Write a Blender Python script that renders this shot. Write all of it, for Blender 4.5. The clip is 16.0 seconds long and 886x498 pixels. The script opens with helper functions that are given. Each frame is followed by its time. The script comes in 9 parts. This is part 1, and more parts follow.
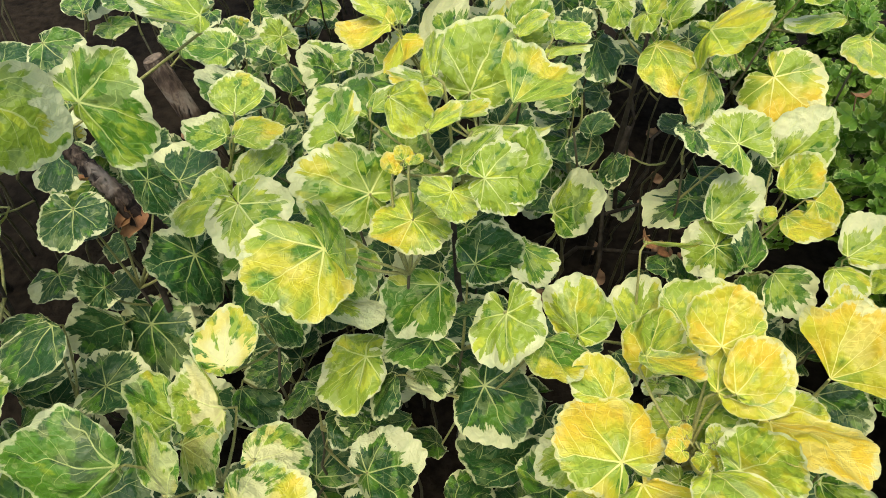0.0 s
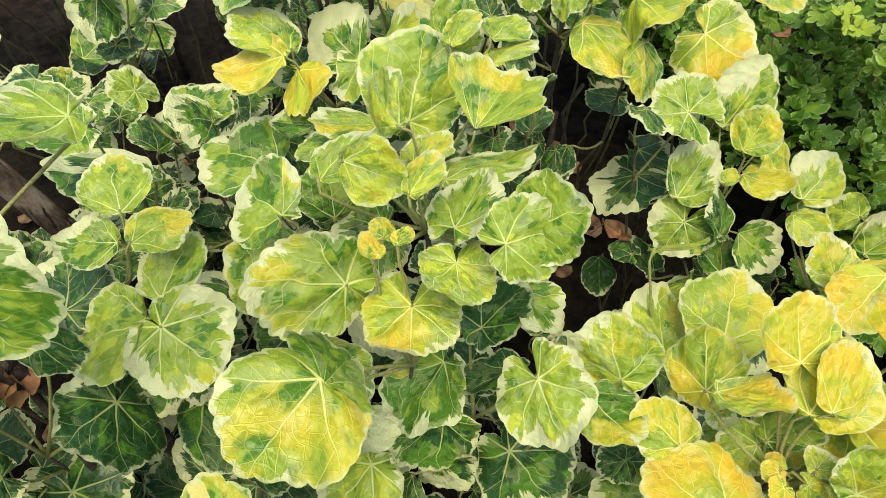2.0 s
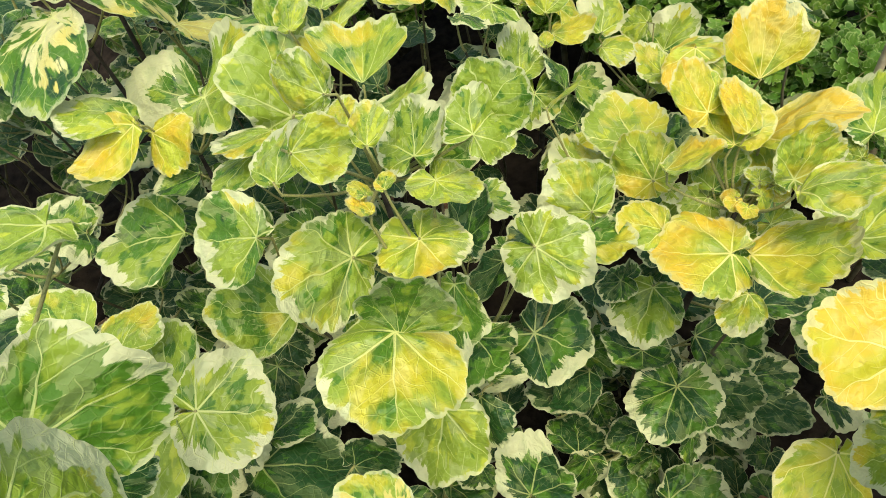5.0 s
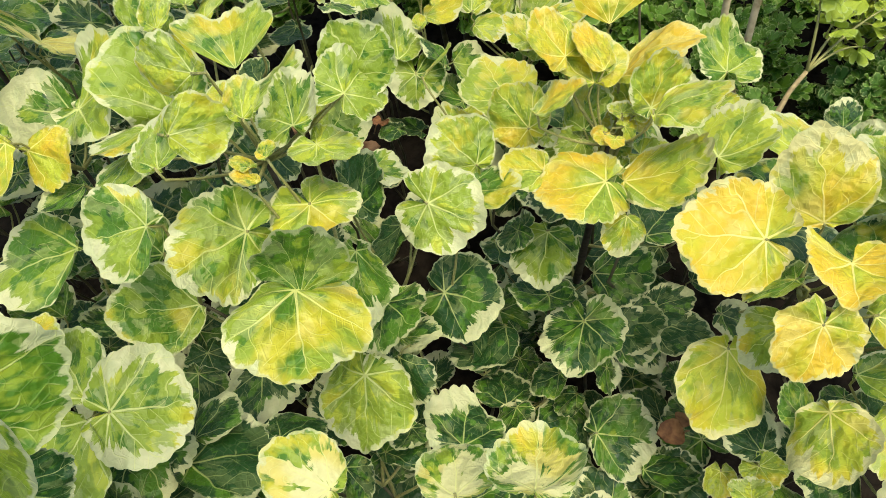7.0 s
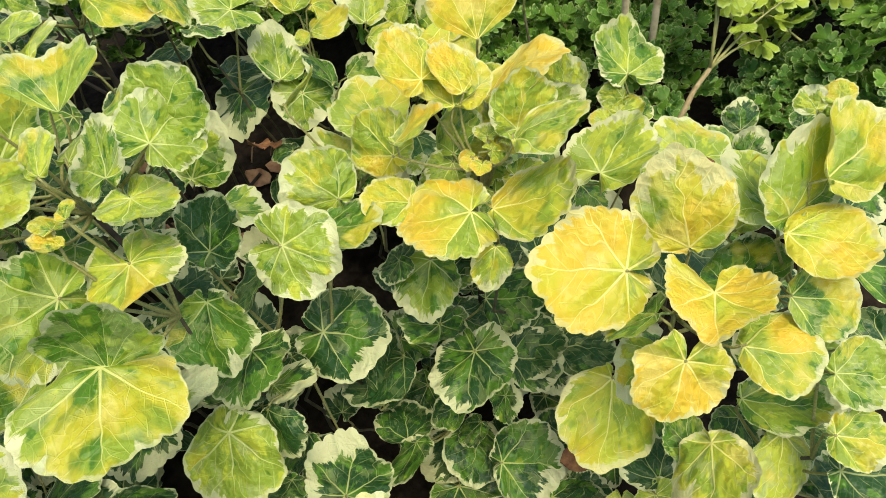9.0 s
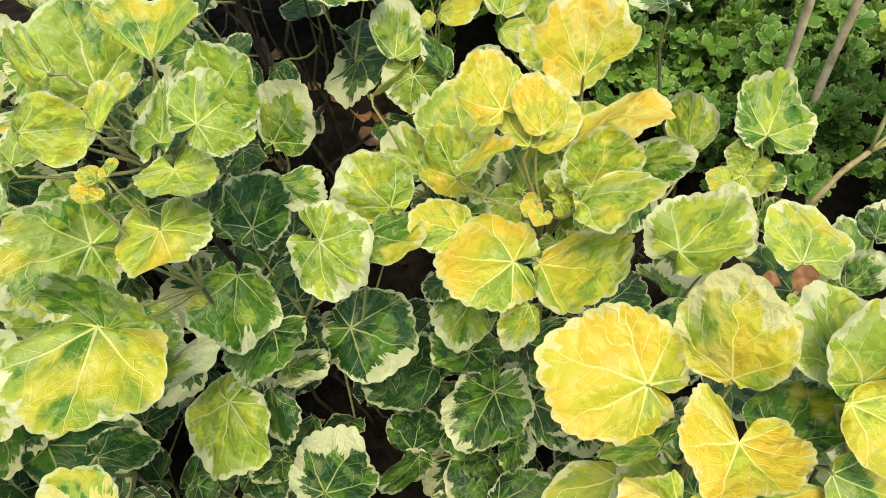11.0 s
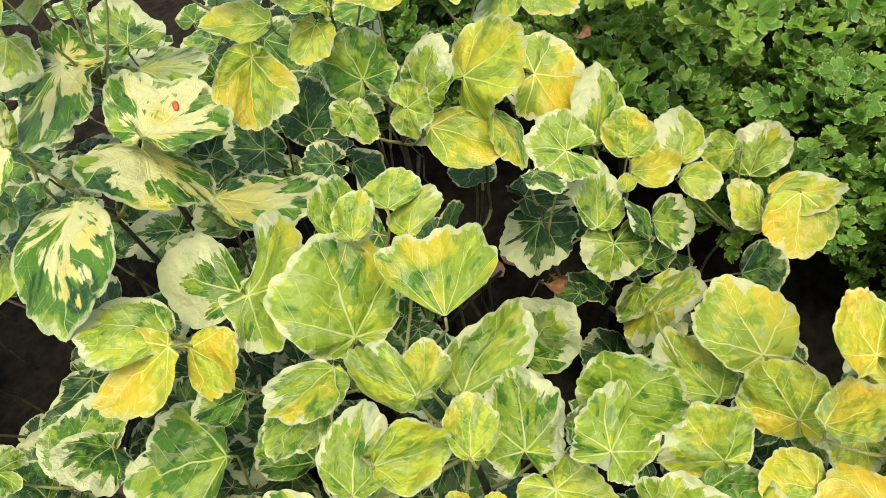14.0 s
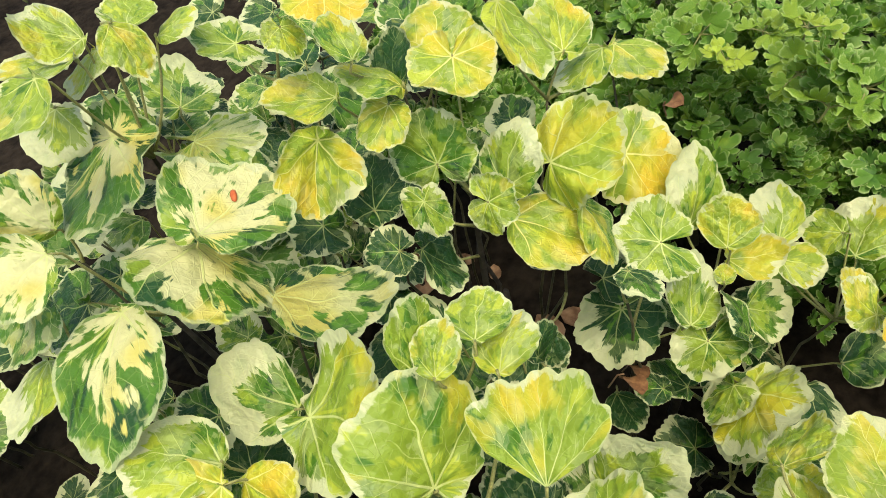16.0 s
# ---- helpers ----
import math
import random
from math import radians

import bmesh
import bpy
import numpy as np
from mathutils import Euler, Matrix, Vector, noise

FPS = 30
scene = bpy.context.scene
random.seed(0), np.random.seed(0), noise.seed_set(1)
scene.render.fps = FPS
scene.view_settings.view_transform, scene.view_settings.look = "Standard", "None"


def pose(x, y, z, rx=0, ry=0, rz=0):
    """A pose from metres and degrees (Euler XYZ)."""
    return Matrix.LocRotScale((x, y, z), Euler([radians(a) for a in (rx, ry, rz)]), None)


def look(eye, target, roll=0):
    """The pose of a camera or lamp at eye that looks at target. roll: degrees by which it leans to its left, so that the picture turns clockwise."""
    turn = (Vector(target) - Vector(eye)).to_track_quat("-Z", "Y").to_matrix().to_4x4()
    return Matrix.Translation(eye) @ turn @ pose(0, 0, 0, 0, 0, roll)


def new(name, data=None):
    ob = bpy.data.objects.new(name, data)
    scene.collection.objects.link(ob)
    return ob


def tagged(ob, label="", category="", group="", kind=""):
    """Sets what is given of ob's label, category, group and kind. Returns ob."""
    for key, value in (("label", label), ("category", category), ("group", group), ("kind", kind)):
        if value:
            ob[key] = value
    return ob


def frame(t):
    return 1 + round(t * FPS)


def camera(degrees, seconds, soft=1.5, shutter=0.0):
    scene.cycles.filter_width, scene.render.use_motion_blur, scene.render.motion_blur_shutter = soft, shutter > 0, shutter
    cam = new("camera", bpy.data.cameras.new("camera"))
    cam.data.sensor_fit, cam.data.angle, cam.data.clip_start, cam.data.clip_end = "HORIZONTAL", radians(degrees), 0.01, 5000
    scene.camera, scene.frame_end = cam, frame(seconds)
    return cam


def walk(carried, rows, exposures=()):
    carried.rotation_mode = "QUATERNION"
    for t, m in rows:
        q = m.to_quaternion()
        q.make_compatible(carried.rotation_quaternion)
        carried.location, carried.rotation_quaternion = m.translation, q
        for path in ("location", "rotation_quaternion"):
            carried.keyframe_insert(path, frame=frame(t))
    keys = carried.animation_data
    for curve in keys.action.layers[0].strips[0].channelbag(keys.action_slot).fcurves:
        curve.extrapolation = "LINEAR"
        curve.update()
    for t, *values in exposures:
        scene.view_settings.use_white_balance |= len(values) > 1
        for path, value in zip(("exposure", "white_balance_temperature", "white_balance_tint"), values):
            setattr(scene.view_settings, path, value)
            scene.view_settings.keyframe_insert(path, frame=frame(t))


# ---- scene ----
cam = camera(68.7, 16.0, soft=0.7, shutter=0.1)
METRES, EYE, TILT, LEAN, TURN = 0.85, 0.75, -50.0, 0.0, 0.0
ROWS = [
    (0.0, 0.0, 0.0, 0.0, 0.0, 0.0, -0.0),
    (0.5, -0.0207, 0.0298, 0.0222, -2.1, -1.1, 2.32),
    (1.0, -0.0394, 0.0466, 0.0396, -3.86, -1.09, 4.57),
    (1.5, -0.0543, 0.0806, 0.0623, -7.7, -2.31, 8.18),
    (2.0, -0.0736, 0.1063, 0.0764, -11.86, -3.49, 13.87),
    (2.5, -0.0714, 0.1096, 0.0766, -11.24, -4.73, 14.31),
    (3.0, -0.0649, 0.0997, 0.0737, -7.05, -4.07, 11.2),
    (3.5, -0.0827, 0.117, 0.081, -15.22, -5.97, 18.27),
    (6.0, -0.2159, 0.107, 0.0681, -41.93, -18.35, 46.55),
    (6.5, -0.2167, 0.1007, 0.0505, -45.99, -21.19, 48.59),
    (7.0, -0.2173, 0.0946, 0.042, -46.54, -22.12, 49.95),
    (7.5, -0.209, 0.0921, 0.0317, -48.56, -23.32, 50.19),
    (8.0, -0.1762, 0.0832, 0.0079, -52.15, -26.7, 51.49),
    (8.5, -0.155, 0.0753, -0.0029, -52.77, -27.25, 51.88),
    (11.0, -0.0544, 0.0575, -0.03, -29.46, -13.84, 40.94),
    (11.5, -0.0444, 0.0572, -0.0054, -27.01, -10.99, 38.79),
    (12.0, -0.0658, 0.0799, 0.046, -29.15, -11.87, 41.36),
    (12.5, -0.113, 0.1, 0.0937, -37.73, -15.17, 45.48),
    (13.0, -0.133, 0.1086, 0.1369, -41.15, -15.98, 47.35),
    (13.5, -0.0998, 0.1486, 0.1815, -37.67, -14.69, 46.57),
    (14.0, -0.0774, 0.1841, 0.216, -32.0, -11.23, 44.73),
    (14.5, -0.0596, 0.1974, 0.2329, -30.88, -10.85, 44.28),
    (15.0, -0.0495, 0.2152, 0.2501, -30.24, -10.54, 43.83),
    (15.5, -0.0383, 0.2307, 0.27, -29.41, -10.15, 43.12),
    (16.0, -0.0206, 0.2374, 0.2949, -27.88, -8.18, 43.7),
]
PATH = [(t, pose(0, 0, EYE, TILT, LEAN, TURN) @ pose(METRES * x, METRES * y, METRES * z, 90 + pitch, roll, yaw)) for t, x, y, z, yaw, pitch, roll in ROWS]
PATH += [
    (3.7, look((-0.094, 0.122, 0.721), (0.457, 1.163, -0.896), -4.3)),
    (5.8, look((-0.178, 0.106, 0.723), (0.727, 0.924, -0.862), -11.6)),
    (8.7, look((-0.127, 0.036, 0.698), (0.849, 0.663, -0.931), -13.1)),
    (10.8, look((-0.047, 0.008, 0.689), (0.660, 0.860, -0.977), -14.4)),
]
walk(cam, sorted(PATH, key=lambda row: row[0]))

# ---- light ----
world = bpy.data.worlds.new("overcast")
scene.world = world
world.use_nodes = True
wn = world.node_tree.nodes
sky = wn.new("ShaderNodeTexSky")
sky.sky_type = "NISHITA"
sky.sun_disc = False
sky.sun_elevation = radians(73)
sky.sun_rotation = radians(200)
sky.air_density, sky.dust_density, sky.ozone_density = 1.0, 4.0, 1.0
wn["Background"].inputs["Strength"].default_value = 0.15
world.node_tree.links.new(sky.outputs[0], wn["Background"].inputs["Color"])
sun_data = bpy.data.lights.new("sun", "SUN")
sun_data.energy, sun_data.angle, sun_data.color = 1.05, radians(30), (1.0, 0.92, 0.73)
sun = new("sun", sun_data)
sun.matrix_world = look((0, 0, 3), (0.17, 0.48, 1.35))
scene.view_settings.exposure = 1.18


# ---- materials ----
class Nodes:
    """A small writer of shader nodes."""

    def __init__(self, name):
        self.mat = bpy.data.materials.new(name)
        self.mat.use_nodes = True
        self.tree = self.mat.node_tree
        self.bsdf = self.tree.nodes["Principled BSDF"]
        self.out = self.tree.nodes["Material Output"]

    def put(self, socket, value):
        if isinstance(value, bpy.types.NodeSocket):
            self.tree.links.new(value, socket)
        elif value is not None:
            socket.default_value = value

    def math(self, op, a, b=None, c=None, clamp=False):
        n = self.tree.nodes.new("ShaderNodeMath")
        n.operation, n.use_clamp = op, clamp
        for i, v in enumerate((a, b, c)):
            if v is not None:
                self.put(n.inputs[i], v)
        return n.outputs[0]

    def attr(self, name):
        n = self.tree.nodes.new("ShaderNodeAttribute")
        n.attribute_name = name
        return n

    def noise(self, vector, scale, detail=3.0, rough=0.55, distort=0.0, w=None):
        n = self.tree.nodes.new("ShaderNodeTexNoise")
        if w is not None:
            n.noise_dimensions = "4D"
            self.put(n.inputs["W"], w)
        self.put(n.inputs["Vector"], vector)
        n.inputs["Scale"].default_value, n.inputs["Detail"].default_value = scale, detail
        n.inputs["Roughness"].default_value, n.inputs["Distortion"].default_value = rough, distort
        return n.outputs["Fac"]

    def step(self, value, low, high):
        n = self.tree.nodes.new("ShaderNodeMapRange")
        n.interpolation_type = "SMOOTHSTEP"
        self.put(n.inputs["Value"], value)
        self.put(n.inputs["From Min"], low)
        self.put(n.inputs["From Max"], high)
        return n.outputs["Result"]

    def mix(self, factor, a, b):
        n = self.tree.nodes.new("ShaderNodeMix")
        n.data_type = "RGBA"
        self.put(n.inputs[0], factor)
        for socket, v in ((n.inputs[6], a), (n.inputs[7], b)):
            self.put(socket, (*v, 1.0) if isinstance(v, tuple) else v)
        return n.outputs[2]

    def coords(self, kind="Object"):
        return self.tree.nodes.new("ShaderNodeTexCoord").outputs[kind]

    def bump(self, height, strength, distance):
        n = self.tree.nodes.new("ShaderNodeBump")
        self.put(n.inputs["Height"], height)
        n.inputs["Strength"].default_value, n.inputs["Distance"].default_value = strength, distance
        self.put(self.bsdf.inputs["Normal"], n.outputs[0])
        return n.outputs[0]


def plain_material(name, dark, light, scale, rough=0.8, bump=0.4, distance=0.003, gloss=0.3):
    """A matt surface with grain and blotches between two tones."""
    m = Nodes(name)
    at = m.coords()
    fine, wide = m.noise(at, scale, 6.0), m.noise(at, scale * 0.15, 3.0)
    f = m.math("ADD", m.math("MULTIPLY", fine, 0.6), m.math("MULTIPLY", wide, 0.5))
    m.put(m.bsdf.inputs["Base Color"], m.mix(m.step(f, 0.35, 0.75), dark, light))
    m.put(m.bsdf.inputs["Roughness"], rough)
    m.bsdf.inputs["Specular IOR Level"].default_value = gloss
    m.bump(fine, bump, distance)
    return m.mat


def wood_material():
    """Weathered grey-brown wood: long dark checks and fine fibres along the grain."""
    m = Nodes("weathered_wood")
    squeeze = m.tree.nodes.new("ShaderNodeMapping")
    squeeze.inputs["Scale"].default_value = (1.0, 1.0, 0.16)
    m.put(squeeze.inputs["Vector"], m.coords())
    grain = m.noise(squeeze.outputs[0], 420.0, 5.0, 0.6, 0.6)
    crack = m.noise(squeeze.outputs[0], 150.0, 3.0, 0.5, 0.8)
    worn = m.noise(m.coords(), 34.0, 4.0, 0.6, 0.4)
    tone = m.math("ADD", m.math("MULTIPLY", grain, 0.7), m.math("MULTIPLY_ADD", worn, 0.9, -0.3))
    col = m.mix(m.step(tone, 0.35, 0.85), (0.022, 0.015, 0.010), (0.115, 0.088, 0.060))
    col = m.mix(m.math("MULTIPLY", m.step(worn, 0.55, 0.70), 0.6), col, (0.15, 0.135, 0.11))
    col = m.mix(m.math("SUBTRACT", 1.0, m.step(crack, 0.33, 0.42)), col, (0.008, 0.006, 0.005))
    m.put(m.bsdf.inputs["Base Color"], col)
    m.put(m.bsdf.inputs["Roughness"], 0.9)
    m.bsdf.inputs["Specular IOR Level"].default_value = 0.15
    m.bump(m.math("ADD", m.math("MULTIPLY", grain, 0.5), m.step(crack, 0.33, 0.5)), 0.9, 0.002)
    return m.mat


def leaf_material():
    """Variegated aralia leaf. The object's colour carries its pigments: red yellowing, green the white margin, blue the
    dark chlorophyll and, on low leaves, painted shade, alpha the cream splash.
    """
    m = Nodes("variegated_leaf")
    info = m.tree.nodes.new("ShaderNodeObjectInfo")
    split = m.tree.nodes.new("ShaderNodeSeparateColor")
    m.put(split.inputs[0], info.outputs["Color"])
    yellow, white, dark, splash = split.outputs[0], split.outputs[1], split.outputs[2], info.outputs["Alpha"]
    seed = m.math("MULTIPLY", info.outputs["Random"], 40.0)
    rim, spoke, reach, along = (m.attr(n).outputs["Fac"] for n in ("rim", "spoke", "reach", "along"))
    flat = m.attr("flat").outputs["Vector"]
    streak = m.attr("streak").outputs["Vector"]
    broad = m.noise(flat, 1.0, 1.0, 0.4, 0.2, seed)
    patch = m.noise(flat, 1.7, 2.5, 0.45, 0.25, m.math("ADD", seed, 7.0))
    wash = m.noise(flat, 2.6, 2.0, 0.45, 0.3, m.math("ADD", seed, 13.0))
    jag = m.noise(streak, 2.1, 4.0, 0.60, 0.4, m.math("ADD", seed, 3.0))
    flame = m.noise(streak, 2.6, 2.0, 0.5, 0.3, m.math("ADD", seed, 21.0))
    fine = m.noise(flat, 6.0, 3.0, 0.5, 0.2, seed)
    # veins bend a little on their way out
    sway = m.noise(flat, 1.7, 1.0, 0.4, 0.0, m.math("ADD", seed, 31.0))
    bent = m.math("ADD", spoke, m.math("MULTIPLY", m.math("MULTIPLY_ADD", sway, 0.6, -0.30), m.step(reach, 0.15, 1.0)))
    # every sector between two main veins has its own share of pigment
    dice = m.tree.nodes.new("ShaderNodeTexWhiteNoise")
    dice.noise_dimensions = "2D"
    pair = m.tree.nodes.new("ShaderNodeCombineXYZ")
    m.put(pair.inputs[0], m.math("FLOOR", m.math("ADD", bent, 0.5)))
    m.put(pair.inputs[1], m.math("FLOOR", m.math("MULTIPLY", info.outputs["Random"], 977.0)))
    m.put(dice.inputs["Vector"], pair.outputs[0])
    lots = m.tree.nodes.new("ShaderNodeSeparateColor")
    m.put(lots.inputs[0], dice.outputs["Color"])
    lot_a, lot_b, lot_c = (m.math("SUBTRACT", lots.outputs[k], 0.5) for k in range(3))
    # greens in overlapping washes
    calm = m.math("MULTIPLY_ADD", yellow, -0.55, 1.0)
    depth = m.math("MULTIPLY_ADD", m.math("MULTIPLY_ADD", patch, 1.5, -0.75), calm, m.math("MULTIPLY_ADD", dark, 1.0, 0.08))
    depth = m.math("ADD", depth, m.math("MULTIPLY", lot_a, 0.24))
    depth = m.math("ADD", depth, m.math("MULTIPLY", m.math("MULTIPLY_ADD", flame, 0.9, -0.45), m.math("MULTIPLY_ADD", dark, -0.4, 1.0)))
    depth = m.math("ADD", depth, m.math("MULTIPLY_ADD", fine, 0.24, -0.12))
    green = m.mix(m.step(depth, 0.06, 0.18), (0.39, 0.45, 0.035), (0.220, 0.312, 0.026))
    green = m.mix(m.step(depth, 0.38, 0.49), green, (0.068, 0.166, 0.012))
    # deepest green, lowered so that low leaves carry their shade in colour
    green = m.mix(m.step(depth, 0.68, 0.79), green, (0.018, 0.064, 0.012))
    # milky washes where the outer layer runs over the green
    milk = m.math("ADD", m.math("MULTIPLY_ADD", wash, 1.8, -0.9), m.math("MULTIPLY_ADD", flame, 1.2, -0.6))
    milk = m.math("ADD", milk, m.math("MULTIPLY", lot_c, 0.22))
    milk = m.math("ADD", milk, m.math("MULTIPLY_ADD", rim, 0.10, -0.05))
    green = m.mix(m.math("MULTIPLY", m.step(milk, 0.10, 0.15), m.math("MULTIPLY_ADD", dark, -0.45, 0.55)), green, (0.34, 0.40, 0.13))
    # yellow, by sectors and towards the tip
    gild = m.math("ADD", m.math("MULTIPLY_ADD", yellow, 1.25, -0.78), m.math("MULTIPLY_ADD", broad, 1.5, -0.66))
    gild = m.math("ADD", gild, m.math("MULTIPLY", lot_b, 0.40))
    gild = m.math("ADD", gild, m.math("MULTIPLY", along, 0.14))
    gild = m.math("ADD", gild, m.math("MULTIPLY_ADD", patch, -0.5, 0.26))
    gild = m.math("ADD", gild, m.math("MULTIPLY_ADD", wash, 0.45, -0.225))
    gild = m.math("SUBTRACT", gild, m.math("MULTIPLY", m.math("MULTIPLY_ADD", jag, 1.0, -0.54), rim))
    green = m.mix(m.math("MULTIPLY", m.step(gild, 0.02, 0.26), 0.80), green, (0.460, 0.420, 0.022))
    green = m.mix(m.math("MULTIPLY", m.step(gild, 0.24, 0.74), 0.85), green, (0.620, 0.408, 0.027))
    pale = m.math("MULTIPLY", m.step(m.math("ADD", milk, m.math("MULTIPLY", lot_a, 0.3)), 0.02, 0.30), m.step(gild, 0.05, 0.35))
    green = m.mix(m.math("MULTIPLY", pale, 0.45), green, (0.56, 0.52, 0.13))
    # cream splash from the heart
    heart = m.math("SUBTRACT", m.math("MULTIPLY_ADD", jag, 2.2, -1.1), m.math("MULTIPLY_ADD", rim, 0.85, -0.60))
    heart = m.math("ADD", heart, m.math("MULTIPLY_ADD", patch, 1.6, -0.8))
    heart = m.math("ADD", heart, m.math("MULTIPLY", lot_c, 0.35))
    heart = m.math("ADD", heart, m.math("MULTIPLY_ADD", wash, 1.3, -0.62))
    heart = m.math("MULTIPLY", m.step(heart, 0.0, 0.12), m.step(splash, 0.1, 0.7))
    green = m.mix(heart, green, m.mix(m.step(broad, 0.42, 0.60), (0.54, 0.53, 0.23), (0.52, 0.46, 0.10)))
    # white margin, wider in some sectors, hardly there on splashed leaves
    white = m.math("MULTIPLY", white, m.math("MULTIPLY_ADD", splash, -0.75, 1.0, True))
    edge = m.math("ADD", rim, m.math("MULTIPLY_ADD", jag, 1.15, -0.575))
    edge = m.math("ADD", edge, m.math("MULTIPLY_ADD", fine, 0.16, -0.08))
    edge = m.math("ADD", edge, m.math("MULTIPLY", m.math("MULTIPLY", lot_c, 0.95), white))
    start = m.math("MULTIPLY_ADD", white, -0.50, 1.10)
    cream = m.mix(m.step(yellow, 0.45, 0.9), (0.51, 0.53, 0.265), (0.54, 0.50, 0.18))
    cream = m.mix(m.math("MULTIPLY", m.step(wash, 0.50, 0.62), 0.35), cream, (0.36, 0.43, 0.20))
    blade = m.mix(m.step(m.math("SUBTRACT", edge, start), -0.01, 0.035), green, cream)
    thin = m.math("ADD", m.math("ADD", rim, m.math("MULTIPLY_ADD", fine, 0.20, -0.10)), m.math("MULTIPLY_ADD", jag, 0.30, -0.15))
    blade = m.mix(m.math("MULTIPLY", m.step(thin, 0.93, 0.96), m.math("MULTIPLY_ADD", white, 0.35, 0.6)), blade, cream)
    # veins: main spokes, side ribs that leave them in turn, and a faint net
    lean = m.math("SUBTRACT", m.math("FRACT", bent), 0.5)
    off = m.math("ABSOLUTE", lean)
    away = m.math("MULTIPLY", off, m.math("MULTIPLY", reach, 0.85))
    wide = m.math("MULTIPLY_ADD", rim, -0.020, 0.027)
    main = m.math("SUBTRACT", 1.0, m.step(away, m.math("MULTIPLY", wide, 0.45), wide))
    turn = m.math("MULTIPLY", m.math("GREATER_THAN", lean, 0.0), 0.47)
    rib = m.math("MULTIPLY_ADD", m.math("SUBTRACT", reach, m.math("MULTIPLY", away, 1.15)), 3.1, m.math("MULTIPLY", sway, 2.0))
    rib = m.math("ABSOLUTE", m.math("SUBTRACT", m.math("FRACT", m.math("ADD", rib, turn)), 0.5))
    side = m.math("MULTIPLY", m.math("SUBTRACT", 1.0, m.step(rib, 0.012, 0.045)), m.step(reach, 0.30, 0.45))
    side = m.math("MULTIPLY", side, m.step(wash, 0.36, 0.52))
    net = m.tree.nodes.new("ShaderNodeTexVoronoi")
    net.feature, net.inputs["Scale"].default_value = "DISTANCE_TO_EDGE", 5.0
    m.put(net.inputs["Vector"], flat)
    mesh = m.math("SUBTRACT", 1.0, m.step(net.outputs["Distance"], 0.01, 0.05))
    vein = m.math("MAXIMUM", m.math("MULTIPLY", main, m.math("MULTIPLY_ADD", rim, -0.35, 0.95)), m.math("MULTIPLY", side, 0.50))
    vein = m.math("MAXIMUM", vein, m.math("MULTIPLY", mesh, 0.08))
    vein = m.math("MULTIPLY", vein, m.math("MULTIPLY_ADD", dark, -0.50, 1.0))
    blade = m.mix(vein, blade, m.mix(m.step(yellow, 0.4, 0.8), (0.55, 0.60, 0.20), (0.72, 0.66, 0.20)))
    m.put(m.bsdf.inputs["Base Color"], blade)
    m.put(m.bsdf.inputs["Roughness"], m.math("MULTIPLY_ADD", wash, 0.20, 0.28))
    m.bsdf.inputs["Specular IOR Level"].default_value = 0.28
    relief = m.math("ADD", m.math("MULTIPLY", wash, 0.55), m.math("MULTIPLY", m.math("MAXIMUM", main, m.math("MULTIPLY", side, 0.6)), -0.20))
    relief = m.math("ADD", relief, m.math("MULTIPLY", fine, 0.12))
    relief = m.math("ADD", relief, m.math("MULTIPLY", mesh, -0.015))
    normal = m.bump(relief, 0.34, 0.05)
    glow = m.tree.nodes.new("ShaderNodeBsdfTranslucent")
    m.put(glow.inputs["Color"], blade)
    m.put(glow.inputs["Normal"], normal)
    both = m.tree.nodes.new("ShaderNodeMixShader")
    both.inputs[0].default_value = 0.25
    m.tree.links.new(m.bsdf.outputs[0], both.inputs[1])
    m.tree.links.new(glow.outputs[0], both.inputs[2])
    m.tree.links.new(both.outputs[0], m.out.inputs["Surface"])
    return m.mat


def fern_material():
    """Plain green aralia leaflet, a little paler at the teeth."""
    m = Nodes("ferny_leaf")
    info = m.tree.nodes.new("ShaderNodeObjectInfo")
    seed = m.math("MULTIPLY", info.outputs["Random"], 30.0)
    split = m.tree.nodes.new("ShaderNodeSeparateColor")
    m.put(split.inputs[0], info.outputs["Color"])
    isle = m.tree.nodes.new("ShaderNodeNewGeometry").outputs["Random Per Island"]
    rim = m.attr("rim").outputs["Fac"]
    patch = m.noise(m.coords(), 60.0, 4.0, 0.6, 0.5, seed)
    tone = m.math("ADD", m.math("MULTIPLY_ADD", patch, 1.1, -0.55), m.math("MULTIPLY_ADD", isle, 0.5, -0.05))
    tone = m.math("ADD", tone, split.outputs[0])
    col = m.mix(m.step(tone, 0.0, 0.55), (0.026, 0.088, 0.009), (0.100, 0.215, 0.018))
    col = m.mix(m.step(tone, 0.55, 1.15), col, (0.30, 0.39, 0.035))
    col = m.mix(m.math("MULTIPLY", m.step(rim, 0.84, 1.0), m.math("MULTIPLY_ADD", patch, 0.8, 0.20)), col, (0.40, 0.50, 0.17))
    m.put(m.bsdf.inputs["Base Color"], col)
    m.put(m.bsdf.inputs["Roughness"], 0.45)
    m.bsdf.inputs["Specular IOR Level"].default_value = 0.22
    m.bump(patch, 0.4, 0.002)
    glow = m.tree.nodes.new("ShaderNodeBsdfTranslucent")
    m.put(glow.inputs["Color"], col)
    both = m.tree.nodes.new("ShaderNodeMixShader")
    both.inputs[0].default_value = 0.25
    m.tree.links.new(m.bsdf.outputs[0], both.inputs[1])
    m.tree.links.new(glow.outputs[0], both.inputs[2])
    m.tree.links.new(both.outputs[0], m.out.inputs["Surface"])
    return m.mat


